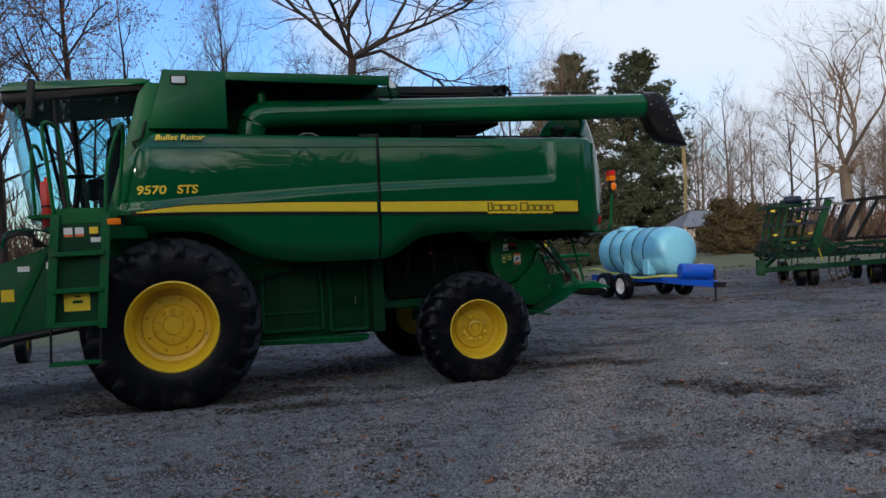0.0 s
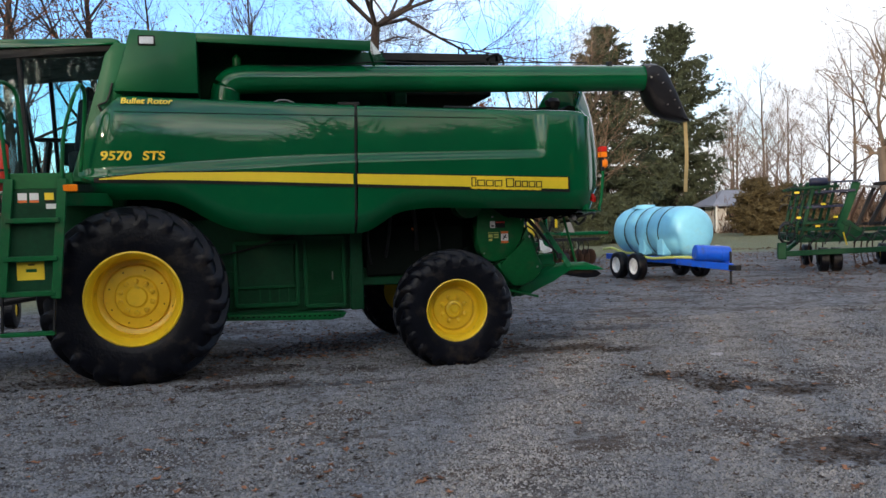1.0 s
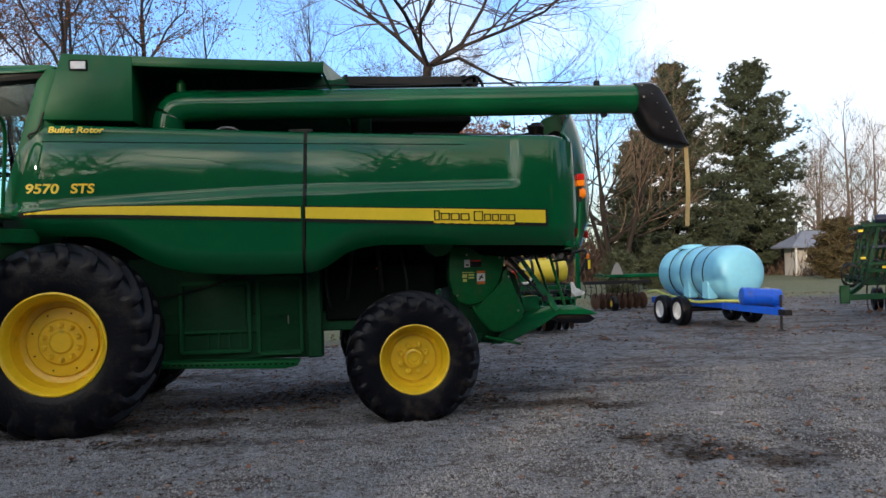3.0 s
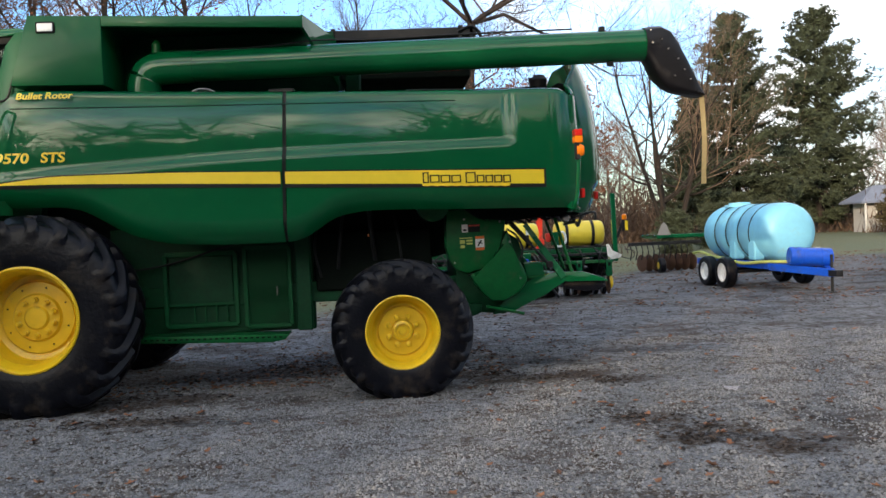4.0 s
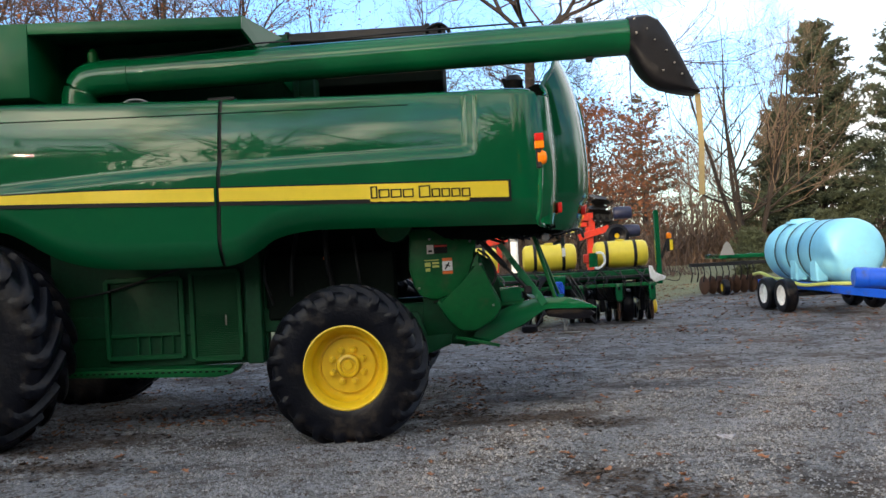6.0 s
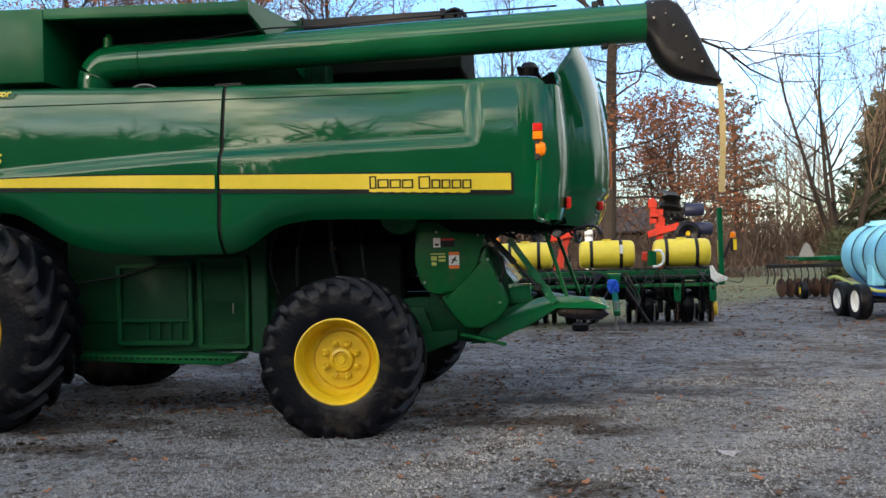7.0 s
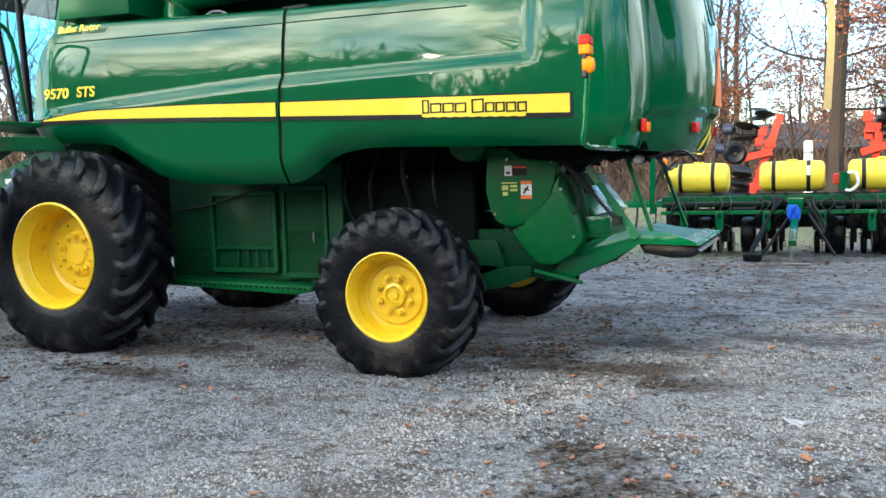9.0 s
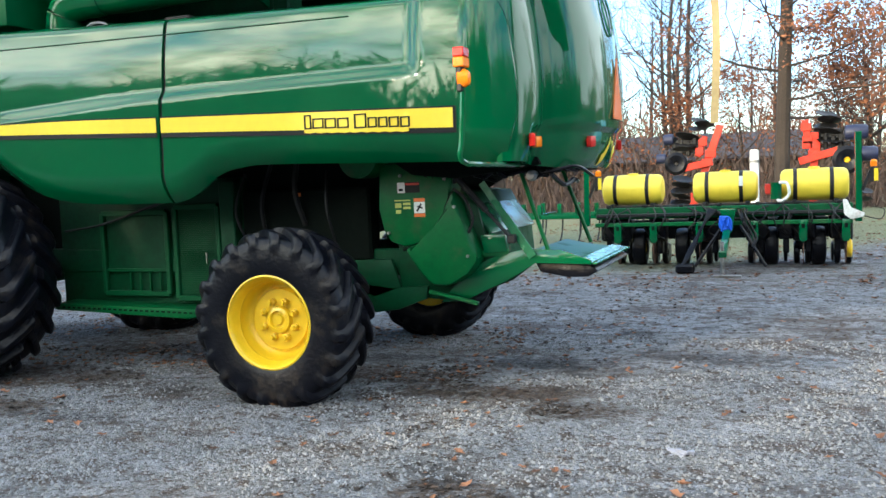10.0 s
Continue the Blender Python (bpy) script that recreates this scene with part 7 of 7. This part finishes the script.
# ---- trees and distance ----
def tree_mesh(seed, height, r0, fork, limbs, spread, levels=4, wiggle=0.10, twig_len=0.5, droop=0.0, leaves=0, leaf_size=0.07, leaf_low=1.0, stems=1, lean=0.0, crown=0, crown_len=0.5, crown_up=0.9, low_thin=1.0, dense=False):
    """Trunk, limbs and twigs as tapering tubes, and leaves where the tree keeps them."""
    rng = random.Random(seed)
    wood, twig, leaf = ([], []), ([], []), ([], [])

    def ring_tube(store, pts, rs, sides):
        vs, fs = store
        base = len(vs)
        for i, p in enumerate(pts):
            d = (pts[min(i + 1, len(pts) - 1)] - pts[max(i - 1, 0)]).normalized()
            u = Vector((0, 0, 1)) if abs(d.z) < 0.9 else Vector((0, 1, 0))
            x = d.cross(u).normalized()
            y = x.cross(d)
            for k in range(sides):
                a = 2 * math.pi * k / sides
                vs.append(tuple(p + (x * math.cos(a) + y * math.sin(a)) * rs[i]))
        for i in range(len(pts) - 1):
            for k in range(sides):
                a, b = base + i * sides + k, base + i * sides + (k + 1) % sides
                fs.append((a, b, b + sides, a + sides))

    def add_leaves(p, n):
        vs, fs = leaf
        for _ in range(n):
            c = p + Vector((rng.gauss(0, 0.22), rng.gauss(0, 0.22), rng.gauss(-0.05, 0.16)))
            a = Vector((rng.gauss(0, 1), rng.gauss(0, 1), rng.gauss(0, 0.6))).normalized() * leaf_size * rng.uniform(0.7, 1.4)
            b = a.cross(Vector((rng.gauss(0, 1), rng.gauss(0, 1), rng.gauss(0, 1)))).normalized() * leaf_size * 0.55
            k = len(vs)
            vs.extend([tuple(c - a), tuple(c + b), tuple(c + a), tuple(c - b)])
            fs.append((k, k + 1, k + 2, k + 3))

    def grow(p, d, length, r, level, leafy):
        n = 5 if level < 2 else 3 if level < 4 else 2
        pts, rs = [p], [r]
        for i in range(n):
            up = 0.10 if level < 3 else 0.03
            d = (d + Vector((rng.gauss(0, wiggle), rng.gauss(0, wiggle), rng.gauss(0, wiggle) + up - droop * level))).normalized()
            p = p + d * length / n
            pts.append(p)
            rs.append(max(0.004, r * (1 - 0.62 * (i + 1) / n)))
        ring_tube(wood if level < 2 else twig, pts, rs, 7 if level < 1 else 5 if level < 2 else 3)
        if leafy and leaves and level >= levels - 1:
            for q in pts[1:]:
                if q.z < leaf_low * height:
                    add_leaves(q, leaves)
        if level >= levels:
            return
        kids = (rng.randint(5, 7) if level < 2 else rng.randint(4, 5) if level < 4 else 3) if dense else (rng.randint(4, 6) if level < 2 else rng.randint(3, 4))
        for k in range(kids):
            t = rng.uniform(0.2, 1.0) if k else 1.0
            i = min(n - 1, int(t * n))
            q = pts[i].lerp(pts[i + 1], t * n - i) if i < n else pts[-1]
            side = Vector((rng.gauss(0, 1), rng.gauss(0, 1), rng.gauss(0, 0.5)))
            side = (side - d * side.dot(d)).normalized()
            ang = rng.uniform(0.35, 0.95)
            grow(q, (d * math.cos(ang) + side * math.sin(ang)).normalized(), length * rng.uniform(0.42, 0.70), rs[min(i + 1, n)] * rng.uniform(0.55, 0.85) + 0.002, level + 1, leafy)

    for s in range(stems):
        a = 2 * math.pi * s / stems + rng.random()
        off = Vector((math.cos(a), math.sin(a), 0)) * (0.0 if stems == 1 else 0.25)
        d = Vector((off.x * 0.9 + lean, off.y * 0.9, 1)).normalized()
        n, pts, rs, p = 9, [off], [r0 * 1.35], Vector(off)
        for i in range(n):
            d = (d + Vector((rng.gauss(0, 0.035), rng.gauss(0, 0.035), 0.03))).normalized()
            p = p + d * height * 0.86 / n
            pts.append(p)
            rs.append(r0 * (1 - (0.35 if crown else 0.82) * ((i + 1) / n) ** 1.1))
        ring_tube(wood, pts, rs, 10)
        if crown:                                   # heavy limbs from one fork
            for k in range(crown):
                az = 2 * math.pi * k / crown + rng.gauss(0, 0.25)
                el = crown_up * rng.uniform(0.45, 1.25)
                grow(pts[-1], Vector((math.cos(az) * math.cos(el), math.sin(az) * math.cos(el), math.sin(el))), height * crown_len * rng.uniform(0.8, 1.2), rs[-1] * rng.uniform(0.36, 0.58), 1, False)
        else:
            grow(pts[-1], d, height * 0.16, rs[-1], 2, True)
        for k in range(limbs):
            t = fork + (0.97 - fork) * (k + rng.random() * 0.8) / limbs
            i = min(n - 1, int(t * n))
            q = pts[i].lerp(pts[i + 1], t * n - i)
            az = k * 2.4 + rng.gauss(0, 0.35)
            el = (0.05 if crown else 0.25) + (0.2 if crown else 0.75) * t + rng.gauss(0, 0.12)
            dd = Vector((math.cos(az) * math.cos(el), math.sin(az) * math.cos(el), math.sin(el)))
            grow(q, dd, height * spread * (1.15 - 0.75 * t) * rng.uniform(0.8, 1.2), rs[i] * rng.uniform(0.38, 0.6) * low_thin, 1, True)
    return wood, twig, leaf


def make_tree(at, label, mats, scale=1.0, turn=0.0, name="bare_tree", cat="tree", group="", **kw):
    t = thing(name, (0, 0, 0), label, cat, group)
    wood, twig, leaf = tree_mesh(**kw)
    finish("trunk", raw_mesh("trunk", *wood), mats[0], t)
    finish("crown", raw_mesh("crown", *twig), mats[1], t, "", False)
    if leaf[0]:
        finish("foliage", raw_mesh("foliage", *leaf), mats[2], t, "", False)
    t.matrix_basis = Matrix.Translation(at) @ Matrix.Rotation(turn, 4, "Z") @ Matrix.Scale(scale, 4)
    return t


def conifer_mesh(seed, height, r0, spread, whorls, per, clumps, tuft, low=0.08, shape=1.0):
    rng = random.Random(seed)
    wv, wf, nv, nf = [], [], [], []

    def limb(pts, rs, sides):
        base = len(wv)
        for i, p in enumerate(pts):
            d = (pts[min(i + 1, len(pts) - 1)] - pts[max(i - 1, 0)]).normalized()
            u = Vector((0, 0, 1)) if abs(d.z) < 0.9 else Vector((0, 1, 0))
            x = d.cross(u).normalized()
            y = x.cross(d)
            for k in range(sides):
                a = 2 * math.pi * k / sides
                wv.append(tuple(p + (x * math.cos(a) + y * math.sin(a)) * rs[i]))
        for i in range(len(pts) - 1):
            for k in range(sides):
                a, b = base + i * sides + k, base + i * sides + (k + 1) % sides
                wf.append((a, b, b + sides, a + sides))

    def needle_tuft(c, size):
        for _ in range(9):
            d = Vector((rng.gauss(0, 1), rng.gauss(0, 1), rng.gauss(0.25, 0.7))).normalized() * size * rng.uniform(0.6, 1.2)
            s = d.cross(Vector((rng.gauss(0, 1), rng.gauss(0, 1), rng.gauss(0, 1)))).normalized() * size * 0.13
            k = len(nv)
            nv.extend([tuple(c - s), tuple(c + s), tuple(c + d)])
            nf.append((k, k + 1, k + 2))

    limb([Vector((0, 0, height * i / 10)) for i in range(11)], [r0 * (1 - 0.93 * i / 10) for i in range(11)], 9)
    for w in range(whorls):
        t = low + (0.985 - low) * w / (whorls - 1)
        z = height * t
        reach = height * spread * (1.0 if w % 2 else 0.86) * (1 - t) ** (0.75 * shape) * (0.55 + 0.45 * step(t, low, low + 0.2)) + 0.25
        for k in range(per):
            if rng.random() < 0.12:
                continue
            az = 2 * math.pi * (k + rng.random() * 0.8) / per + w * 1.3
            L = reach * rng.uniform(0.45, 1.25)
            up = (0.75 if shape < 0.75 else 0.35) * t * t + rng.gauss(0.02, 0.1)
            pts = [Vector((0, 0, z))]
            d = Vector((math.cos(az), math.sin(az), up)).normalized()
            for i in range(4):
                d = (d + Vector((rng.gauss(0, .08), rng.gauss(0, .08), -0.03 + 0.05 * i))).normalized()
                pts.append(pts[-1] + d * L / 4)
            limb(pts, [0.045 * (1 - t) + 0.012, 0.03 * (1 - t) + 0.01, 0.02, 0.012, 0.006], 4)
            n = max(3, int(clumps * L / (height * spread)))
            for q in range(n):
                u = 0.28 + 0.72 * (q + rng.random()) / n
                i = min(3, int(u * 4))
                c = pts[i].lerp(pts[i + 1], u * 4 - i)
                for _ in range(2):
                    needle_tuft(c + Vector((rng.gauss(0, 0.17), rng.gauss(0, 0.17), rng.gauss(0.02, 0.09))) * (L * 0.35 + 0.4), tuft * rng.uniform(0.7, 1.25))
    return (wv, wf), (nv, nf)


def conifer(at, label, mat, turn=0.0, name="pine_tree", group="", **kw):
    t = thing(name, (0, 0, 0), label, "tree", group)
    w, nd = conifer_mesh(**kw)
    finish("trunk", raw_mesh("trunk", *w), BARK, t)
    finish("crown", raw_mesh("crown", *nd), mat, t, "", False)
    t.matrix_basis = Matrix.Translation(at) @ Matrix.Rotation(turn, 4, "Z")
    return t


conifer((36, 67.7, 0), "tall dark green white pine with layered branches", NEEDLE, seed=3, height=16.4, r0=0.34, spread=0.33, whorls=27, per=8, clumps=54, tuft=0.34, low=0.06, shape=0.62)
conifer((25.0, 56.5, 0), "dark green pine with a thin pointed top", NEEDLE, seed=5, height=13.8, r0=0.28, spread=0.33, whorls=25, per=8, clumps=48, tuft=0.32, low=0.05, shape=0.72)
conifer((25.8, 66, 0), "dark green pine behind bare trees", NEEDLE, seed=6, height=10, r0=0.28, spread=0.32, whorls=24, per=8, clumps=30, tuft=0.34, shape=0.65)
conifer((17.5, 72, 0), "thin tawny pine beyond the lawn", CEDAR, seed=9, height=12.5, r0=0.26, spread=0.34, whorls=14, per=6, clumps=16, tuft=0.34, shape=0.55)
for k, (x, y, h) in enumerate(((34.4, 53.6, 3.4), (36.6, 53.4, 3.0), (39.0, 54.0, 3.0), (48.5, 46.0, 6.5))):
    conifer((x, y, 0), "bushy brownish-green cedar at the lawn edge", CEDAR, 0.7 * k, "cedar_bush", "cedar hedge", seed=20 + k, height=h, r0=0.1, spread=0.50, whorls=14, per=8, clumps=16, tuft=0.34, low=0.02, shape=0.6)
for k, (x, y, h) in enumerate(((19.5, 45.5, 2.0), (21.5, 47.5, 2.4), (24.0, 50, 2.2), (16.2, 42.0, 1.7))):
    conifer((x, y, 0), "small dark evergreen shrub on the lawn", NEEDLE, 0.7 * k, "evergreen_shrub", "shrubs", seed=40 + k, height=h, r0=0.06, spread=0.46, whorls=10, per=8, clumps=12, tuft=0.22, low=0.02, shape=0.6)

LEAFY = (BARK, TWIG, RUST_LEAF)
make_tree((6.8, 40.5, 0), "big oak with heavy bare limbs and rust-brown leaves kept low down", LEAFY, name="oak_tree", seed=31, height=12.0, r0=0.29, fork=0.33, limbs=17, spread=0.40, levels=5, wiggle=0.20, leaves=1, leaf_size=0.08, leaf_low=0.62, dense=True, crown=8, crown_len=0.78, crown_up=0.55, low_thin=0.42)
make_tree((10.6, 50, 0), "oak holding rust-brown leaves", LEAFY, name="oak_tree", seed=12, height=8.6, r0=0.22, fork=0.18, limbs=14, spread=0.42, levels=4, wiggle=0.14, leaves=2, leaf_size=0.08)
make_tree((2.0, 57, 0), "slim tall bare tree with thin side branches", (BARK, TWIG), seed=13, height=20, r0=0.17, fork=0.3, limbs=18, spread=0.20, levels=4, dense=True)
make_tree((17.9, 47.4, 0), "multi-stemmed bare tree leaning apart", (BARK, TWIG_TAN), seed=14, height=12.0, r0=0.14, fork=0.22, limbs=9, spread=0.36, levels=4, stems=5)
make_tree((43.4, 52, 0), "pale bare tree with twisted thick limbs", (BARK_PALE, TWIG_TAN), seed=27, height=6.6, r0=0.50, fork=0.85, limbs=2, spread=0.4, levels=5, wiggle=0.22, lean=-0.12, dense=True, crown=4, crown_len=0.95, crown_up=1.1)
P = [make_tree((-4.3, 41.3, 0), "bare tree with a few dry leaves", LEAFY, seed=16, height=17, r0=0.24, fork=0.30, limbs=13, spread=0.34, levels=4, wiggle=0.17, leaves=1, leaf_size=0.07, dense=True),
     make_tree((-8.0, 42, 0), "leafless grey-brown tree in the wood", (BARK, TWIG), group="woodland", seed=17, height=16, r0=0.20, fork=0.35, limbs=9, spread=0.30, levels=4),
     make_tree((-17.0, 52, 0), "leafless grey-brown tree in the wood", (BARK, TWIG), group="woodland", seed=18, height=15, r0=0.18, fork=0.4, limbs=8, spread=0.28, levels=4),
     make_tree((52, 70, 0), "leafless tan tree at the lawn's far edge", (BARK_PALE, TWIG_TAN), group="woodland", seed=19, height=14, r0=0.17, fork=0.22, limbs=12, spread=0.34, levels=4, dense=True)]
rng = random.Random(77)
spots = []
for x, y in ((-7.0, 36.0), (-10.5, 38.5), (-14.0, 43.0), (-12.0, 34.0)):
    spots.append((x, y, P[0], 0.95))
for k in range(14):       # wood behind the yard
    spots.append((rng.uniform(-42, 4), rng.uniform(46, 70), rng.choice(P[1:3]), rng.uniform(0.75, 1.1)))
for k in range(5):
    spots.append((rng.uniform(-26, -10), rng.uniform(30, 46), rng.choice(P[:3]), rng.uniform(0.7, 1.0)))
for k in range(9):
    spots.append((rng.uniform(-40, -18), rng.uniform(24, 38), rng.choice(P[1:3]), rng.uniform(0.7, 1.0)))
for k in range(16):       # sunlit wood beyond the lawn
    spots.append((rng.uniform(6, 34), rng.uniform(78, 110), P[3], rng.uniform(0.7, 1.0)))
for k in range(52):
    spots.append((rng.uniform(42, 95), rng.uniform(58, 100), P[3], rng.uniform(0.7, 1.05)))
for k in range(9):       # between oak and lawn
    spots.append((rng.uniform(-6, 16), rng.uniform(58, 80), rng.choice(P[1:3]), rng.uniform(0.5, 0.8)))
for k in range(18):       # trees behind the walk, between the yard and the low sun
    a = rng.uniform(-2.75, -0.4)
    d = rng.uniform(26, 60)
    x, y = 4 + d * math.cos(a), 4 + d * math.sin(a)
    if abs((10.9 - x) * SUN_DIR.y - (14.8 - y) * SUN_DIR.x) > 5.5:      # none stands in the gap that lets the sun in
        spots.append((x, y, rng.choice(P[1:3]), rng.uniform(0.7, 1.1)))
for x, y, src, s in spots:
    copy_thing(src, Matrix.Translation((x, y, 0)) @ Matrix.Rotation(rng.uniform(0, 6.28), 4, "Z") @ Matrix.Scale(s, 4))


# ground ellipses to be sunlit: unseen stems in their sun path are left out
SUN_GAPS = ((11.2, 4.6, 14.9, 0.7, 0.97), (26.0, 17.0, 47.0, 10.0, 0.90), (5.4, 4.2, 8.2, 1.6, 0.84))


def brush(name, boxes, mat, label, seed, blade):
    """Undergrowth: many thin upright stems and flecks, with an uneven top."""
    rng = random.Random(seed)
    vs, fs = [], []

    def in_gap(a, b):      # how surely a stem is missing where the low sun reaches the yard through a break
        a, b = [(p.x - SUN_DIR.x * p.z / SUN_DIR.z, p.y - SUN_DIR.y * p.z / SUN_DIR.z) for p in (a, b)]
        most = 0.0
        for cx, rx, cy, ry, q in SUN_GAPS:
            ax, ay, dx, dy = (a[0] - cx) / rx, (a[1] - cy) / ry, (b[0] - a[0]) / rx, (b[1] - a[1]) / ry
            t = max(0.0, min(1.0, -(ax * dx + ay * dy) / (dx * dx + dy * dy + 1e-9)))
            if math.hypot(ax + t * dx, ay + t * dy) < 1:
                most = max(most, q)
        return most

    for (x0, y0), (x1, y1), depth, h, n in boxes:
        for _ in range(n):
            t = rng.random()
            x, y = x0 + (x1 - x0) * t + rng.uniform(-depth, depth), y0 + (y1 - y0) * t + rng.uniform(-depth, depth)
            clump = abs(noise.noise((x * 0.12, 0.0, seed))) * 0.8 if y < -25 else abs(noise.noise((x * 0.23, y * 0.23, seed))) * 0.6
            top = h * (0.55 + clump) * rng.uniform(0.4, 1.1)
            z = rng.uniform(0, max(0.2, top - 0.3)) if rng.random() < 0.6 else 0
            d = Vector((rng.gauss(0, 0.35), rng.gauss(0, 0.35), rng.uniform(0.5, 1))) * top * rng.uniform(0.25, 0.6)
            a = rng.uniform(0, 3.14)
            s = Vector((math.cos(a), math.sin(a), 0)) * blade * rng.uniform(0.5, 1.6)
            if y < -25 and rng.random() < max(in_gap(Vector((x, y, z)) + s * e, Vector((x, y, z)) + d + s * e * 0.2) for e in (-1, 0, 1)):
                continue
            k = len(vs)
            c = Vector((x, y, z))
            vs += [tuple(c - s), tuple(c + s), tuple(c + d + s * 0.2)]
            fs.append((k, k + 1, k + 2))
    return tagged(finish(name, raw_mesh(name, vs, fs), mat, None, "", False), label, "undergrowth", "", "stuff")


brush("dry_brush", [((40, 72), (112, 42), 6, 5.5, 34000), ((38, 60), (66, 46), 2.5, 3.6, 20000), ((4, 92), (46, 84), 4, 7.5, 18000), ((26, 88), (64, 78), 4, 5.5, 16000)], BRUSH, "tangled dry tan brush along the far wood edge", 3, 0.045)
brush("wood_undergrowth", [((-48, 40), (4, 62), 6, 6.5, 30000), ((-46, 28), (-14, 44), 5, 5.0, 14000), ((-62, 20), (-16, 40), 5, 10.0, 20000), ((-2, 62), (26, 66), 3, 3.8, 18000)], BRUSH, "brown undergrowth under the bare trees", 4, 0.05)
# out of view, added to shade the yard and darken what the panels reflect
brush("unseen_sun_screen", [((-60, -34), (60, -40), 4, 16.5, 60000), ((-60, -34), (-66, 40), 4, 9, 9000), ((62, -38), (84, 36), 4, 20, 14000), ((6, -37), (62, -40), 4, 25, 20000)], BRUSH, "unseen tall brown brush added round the yard to block sun and darken reflections", 5, 0.22)

brush("oak_saplings", [((-10, 47), (13, 46.5), 1.5, 5.5, 5200), ((-4, 44.5), (14, 45), 1.2, 3.2, 3000)], TWIG, "thin bare saplings before the old shed", 6, 0.022)
for k, (x, y, h) in enumerate(((2.4, 47.0, 5.2), (9.4, 45.5, 6.0), (-2.6, 46.0, 5.4), (5.2, 48.0, 6.4))):
    make_tree((x, y, 0), "young oak still holding rust-brown leaves", LEAFY, name="oak_sapling", group="young oaks", seed=60 + k, height=h, r0=0.09, fork=0.12, limbs=15, spread=0.46, levels=4, wiggle=0.16, leaves=1, leaf_size=0.08)

# ---- house, shed ----
HX, HY = 35.6, 62.0
house = thing("house", (HX + 4, HY + 2.5, 0), "small pale house with a grey shingle roof and a porch", "house")
bm = B()
box(bm, (HX + 0.9, HY, 0), (HX + 9.0, HY + 1.9, 2.05))
part("wall", bm, SIDING, house)
EZ, RZ = 2.12, 3.25
hip = [(HX, HY - 0.9, EZ), (HX + 10, HY - 0.9, EZ), (HX + 10, HY + 2.2, EZ), (HX, HY + 2.2, EZ), (HX + 1.7, HY + 0.7, RZ), (HX + 8.3, HY + 0.7, RZ)]
hip += [(x, y, EZ - 0.12) for x, y, z in hip[:4]]
finish("roof", raw_mesh("roof", hip, [(0, 1, 5, 4), (1, 2, 5), (2, 3, 4, 5), (3, 0, 4), (0, 6, 7, 1), (1, 7, 8, 2), (2, 8, 9, 3), (3, 9, 6, 0), (9, 8, 7, 6)]), ROOF, house)
for x in (1.5, 3.4, 6.2):
    bm = B()
    box(bm, (HX + x, HY - 0.06, 0.8), (HX + x + 1.0, HY, 1.9))
    w = part("window", bm, WHITE, house)
    bm = B()
    box(bm, (HX + x + 0.08, HY - 0.08, 0.88), (HX + x + 0.92, HY - 0.06, 1.82))
    part("pane", bm, DARK_WIN, w)
for x in (0.25, 2.8, 5.6, 8.6):
    bm = B()
    box(bm, (HX + x, HY - 0.85, 0), (HX + x + 0.12, HY - 0.73, 2.02))
    part("porch_post", bm, WHITE, house)
shed = thing("shed", (2, 52, 0), "low weathered dark shed with a grey roof under trees", "shed")
bm = B()
box(bm, (-4, 52, 0), (9.5, 58, 2.4))
part("wall", bm, SHED_WALL, shed)
bm = B()
prism(bm, [(51.2, 2.3), (55, 3.7), (58.8, 2.3), (58.7, 2.2), (55, 3.55), (51.3, 2.2)], -4.6, 10.1, 0, "x")
part("roof", bm, SHED_ROOF, shed)
for x in (-2.0, 2.2, 5.6):
    bm = B()
    box(bm, (x, 51.95, 0.1), (x + 2.2, 52.0, 2.0))
    part("door", bm, SHED_WALL, shed)
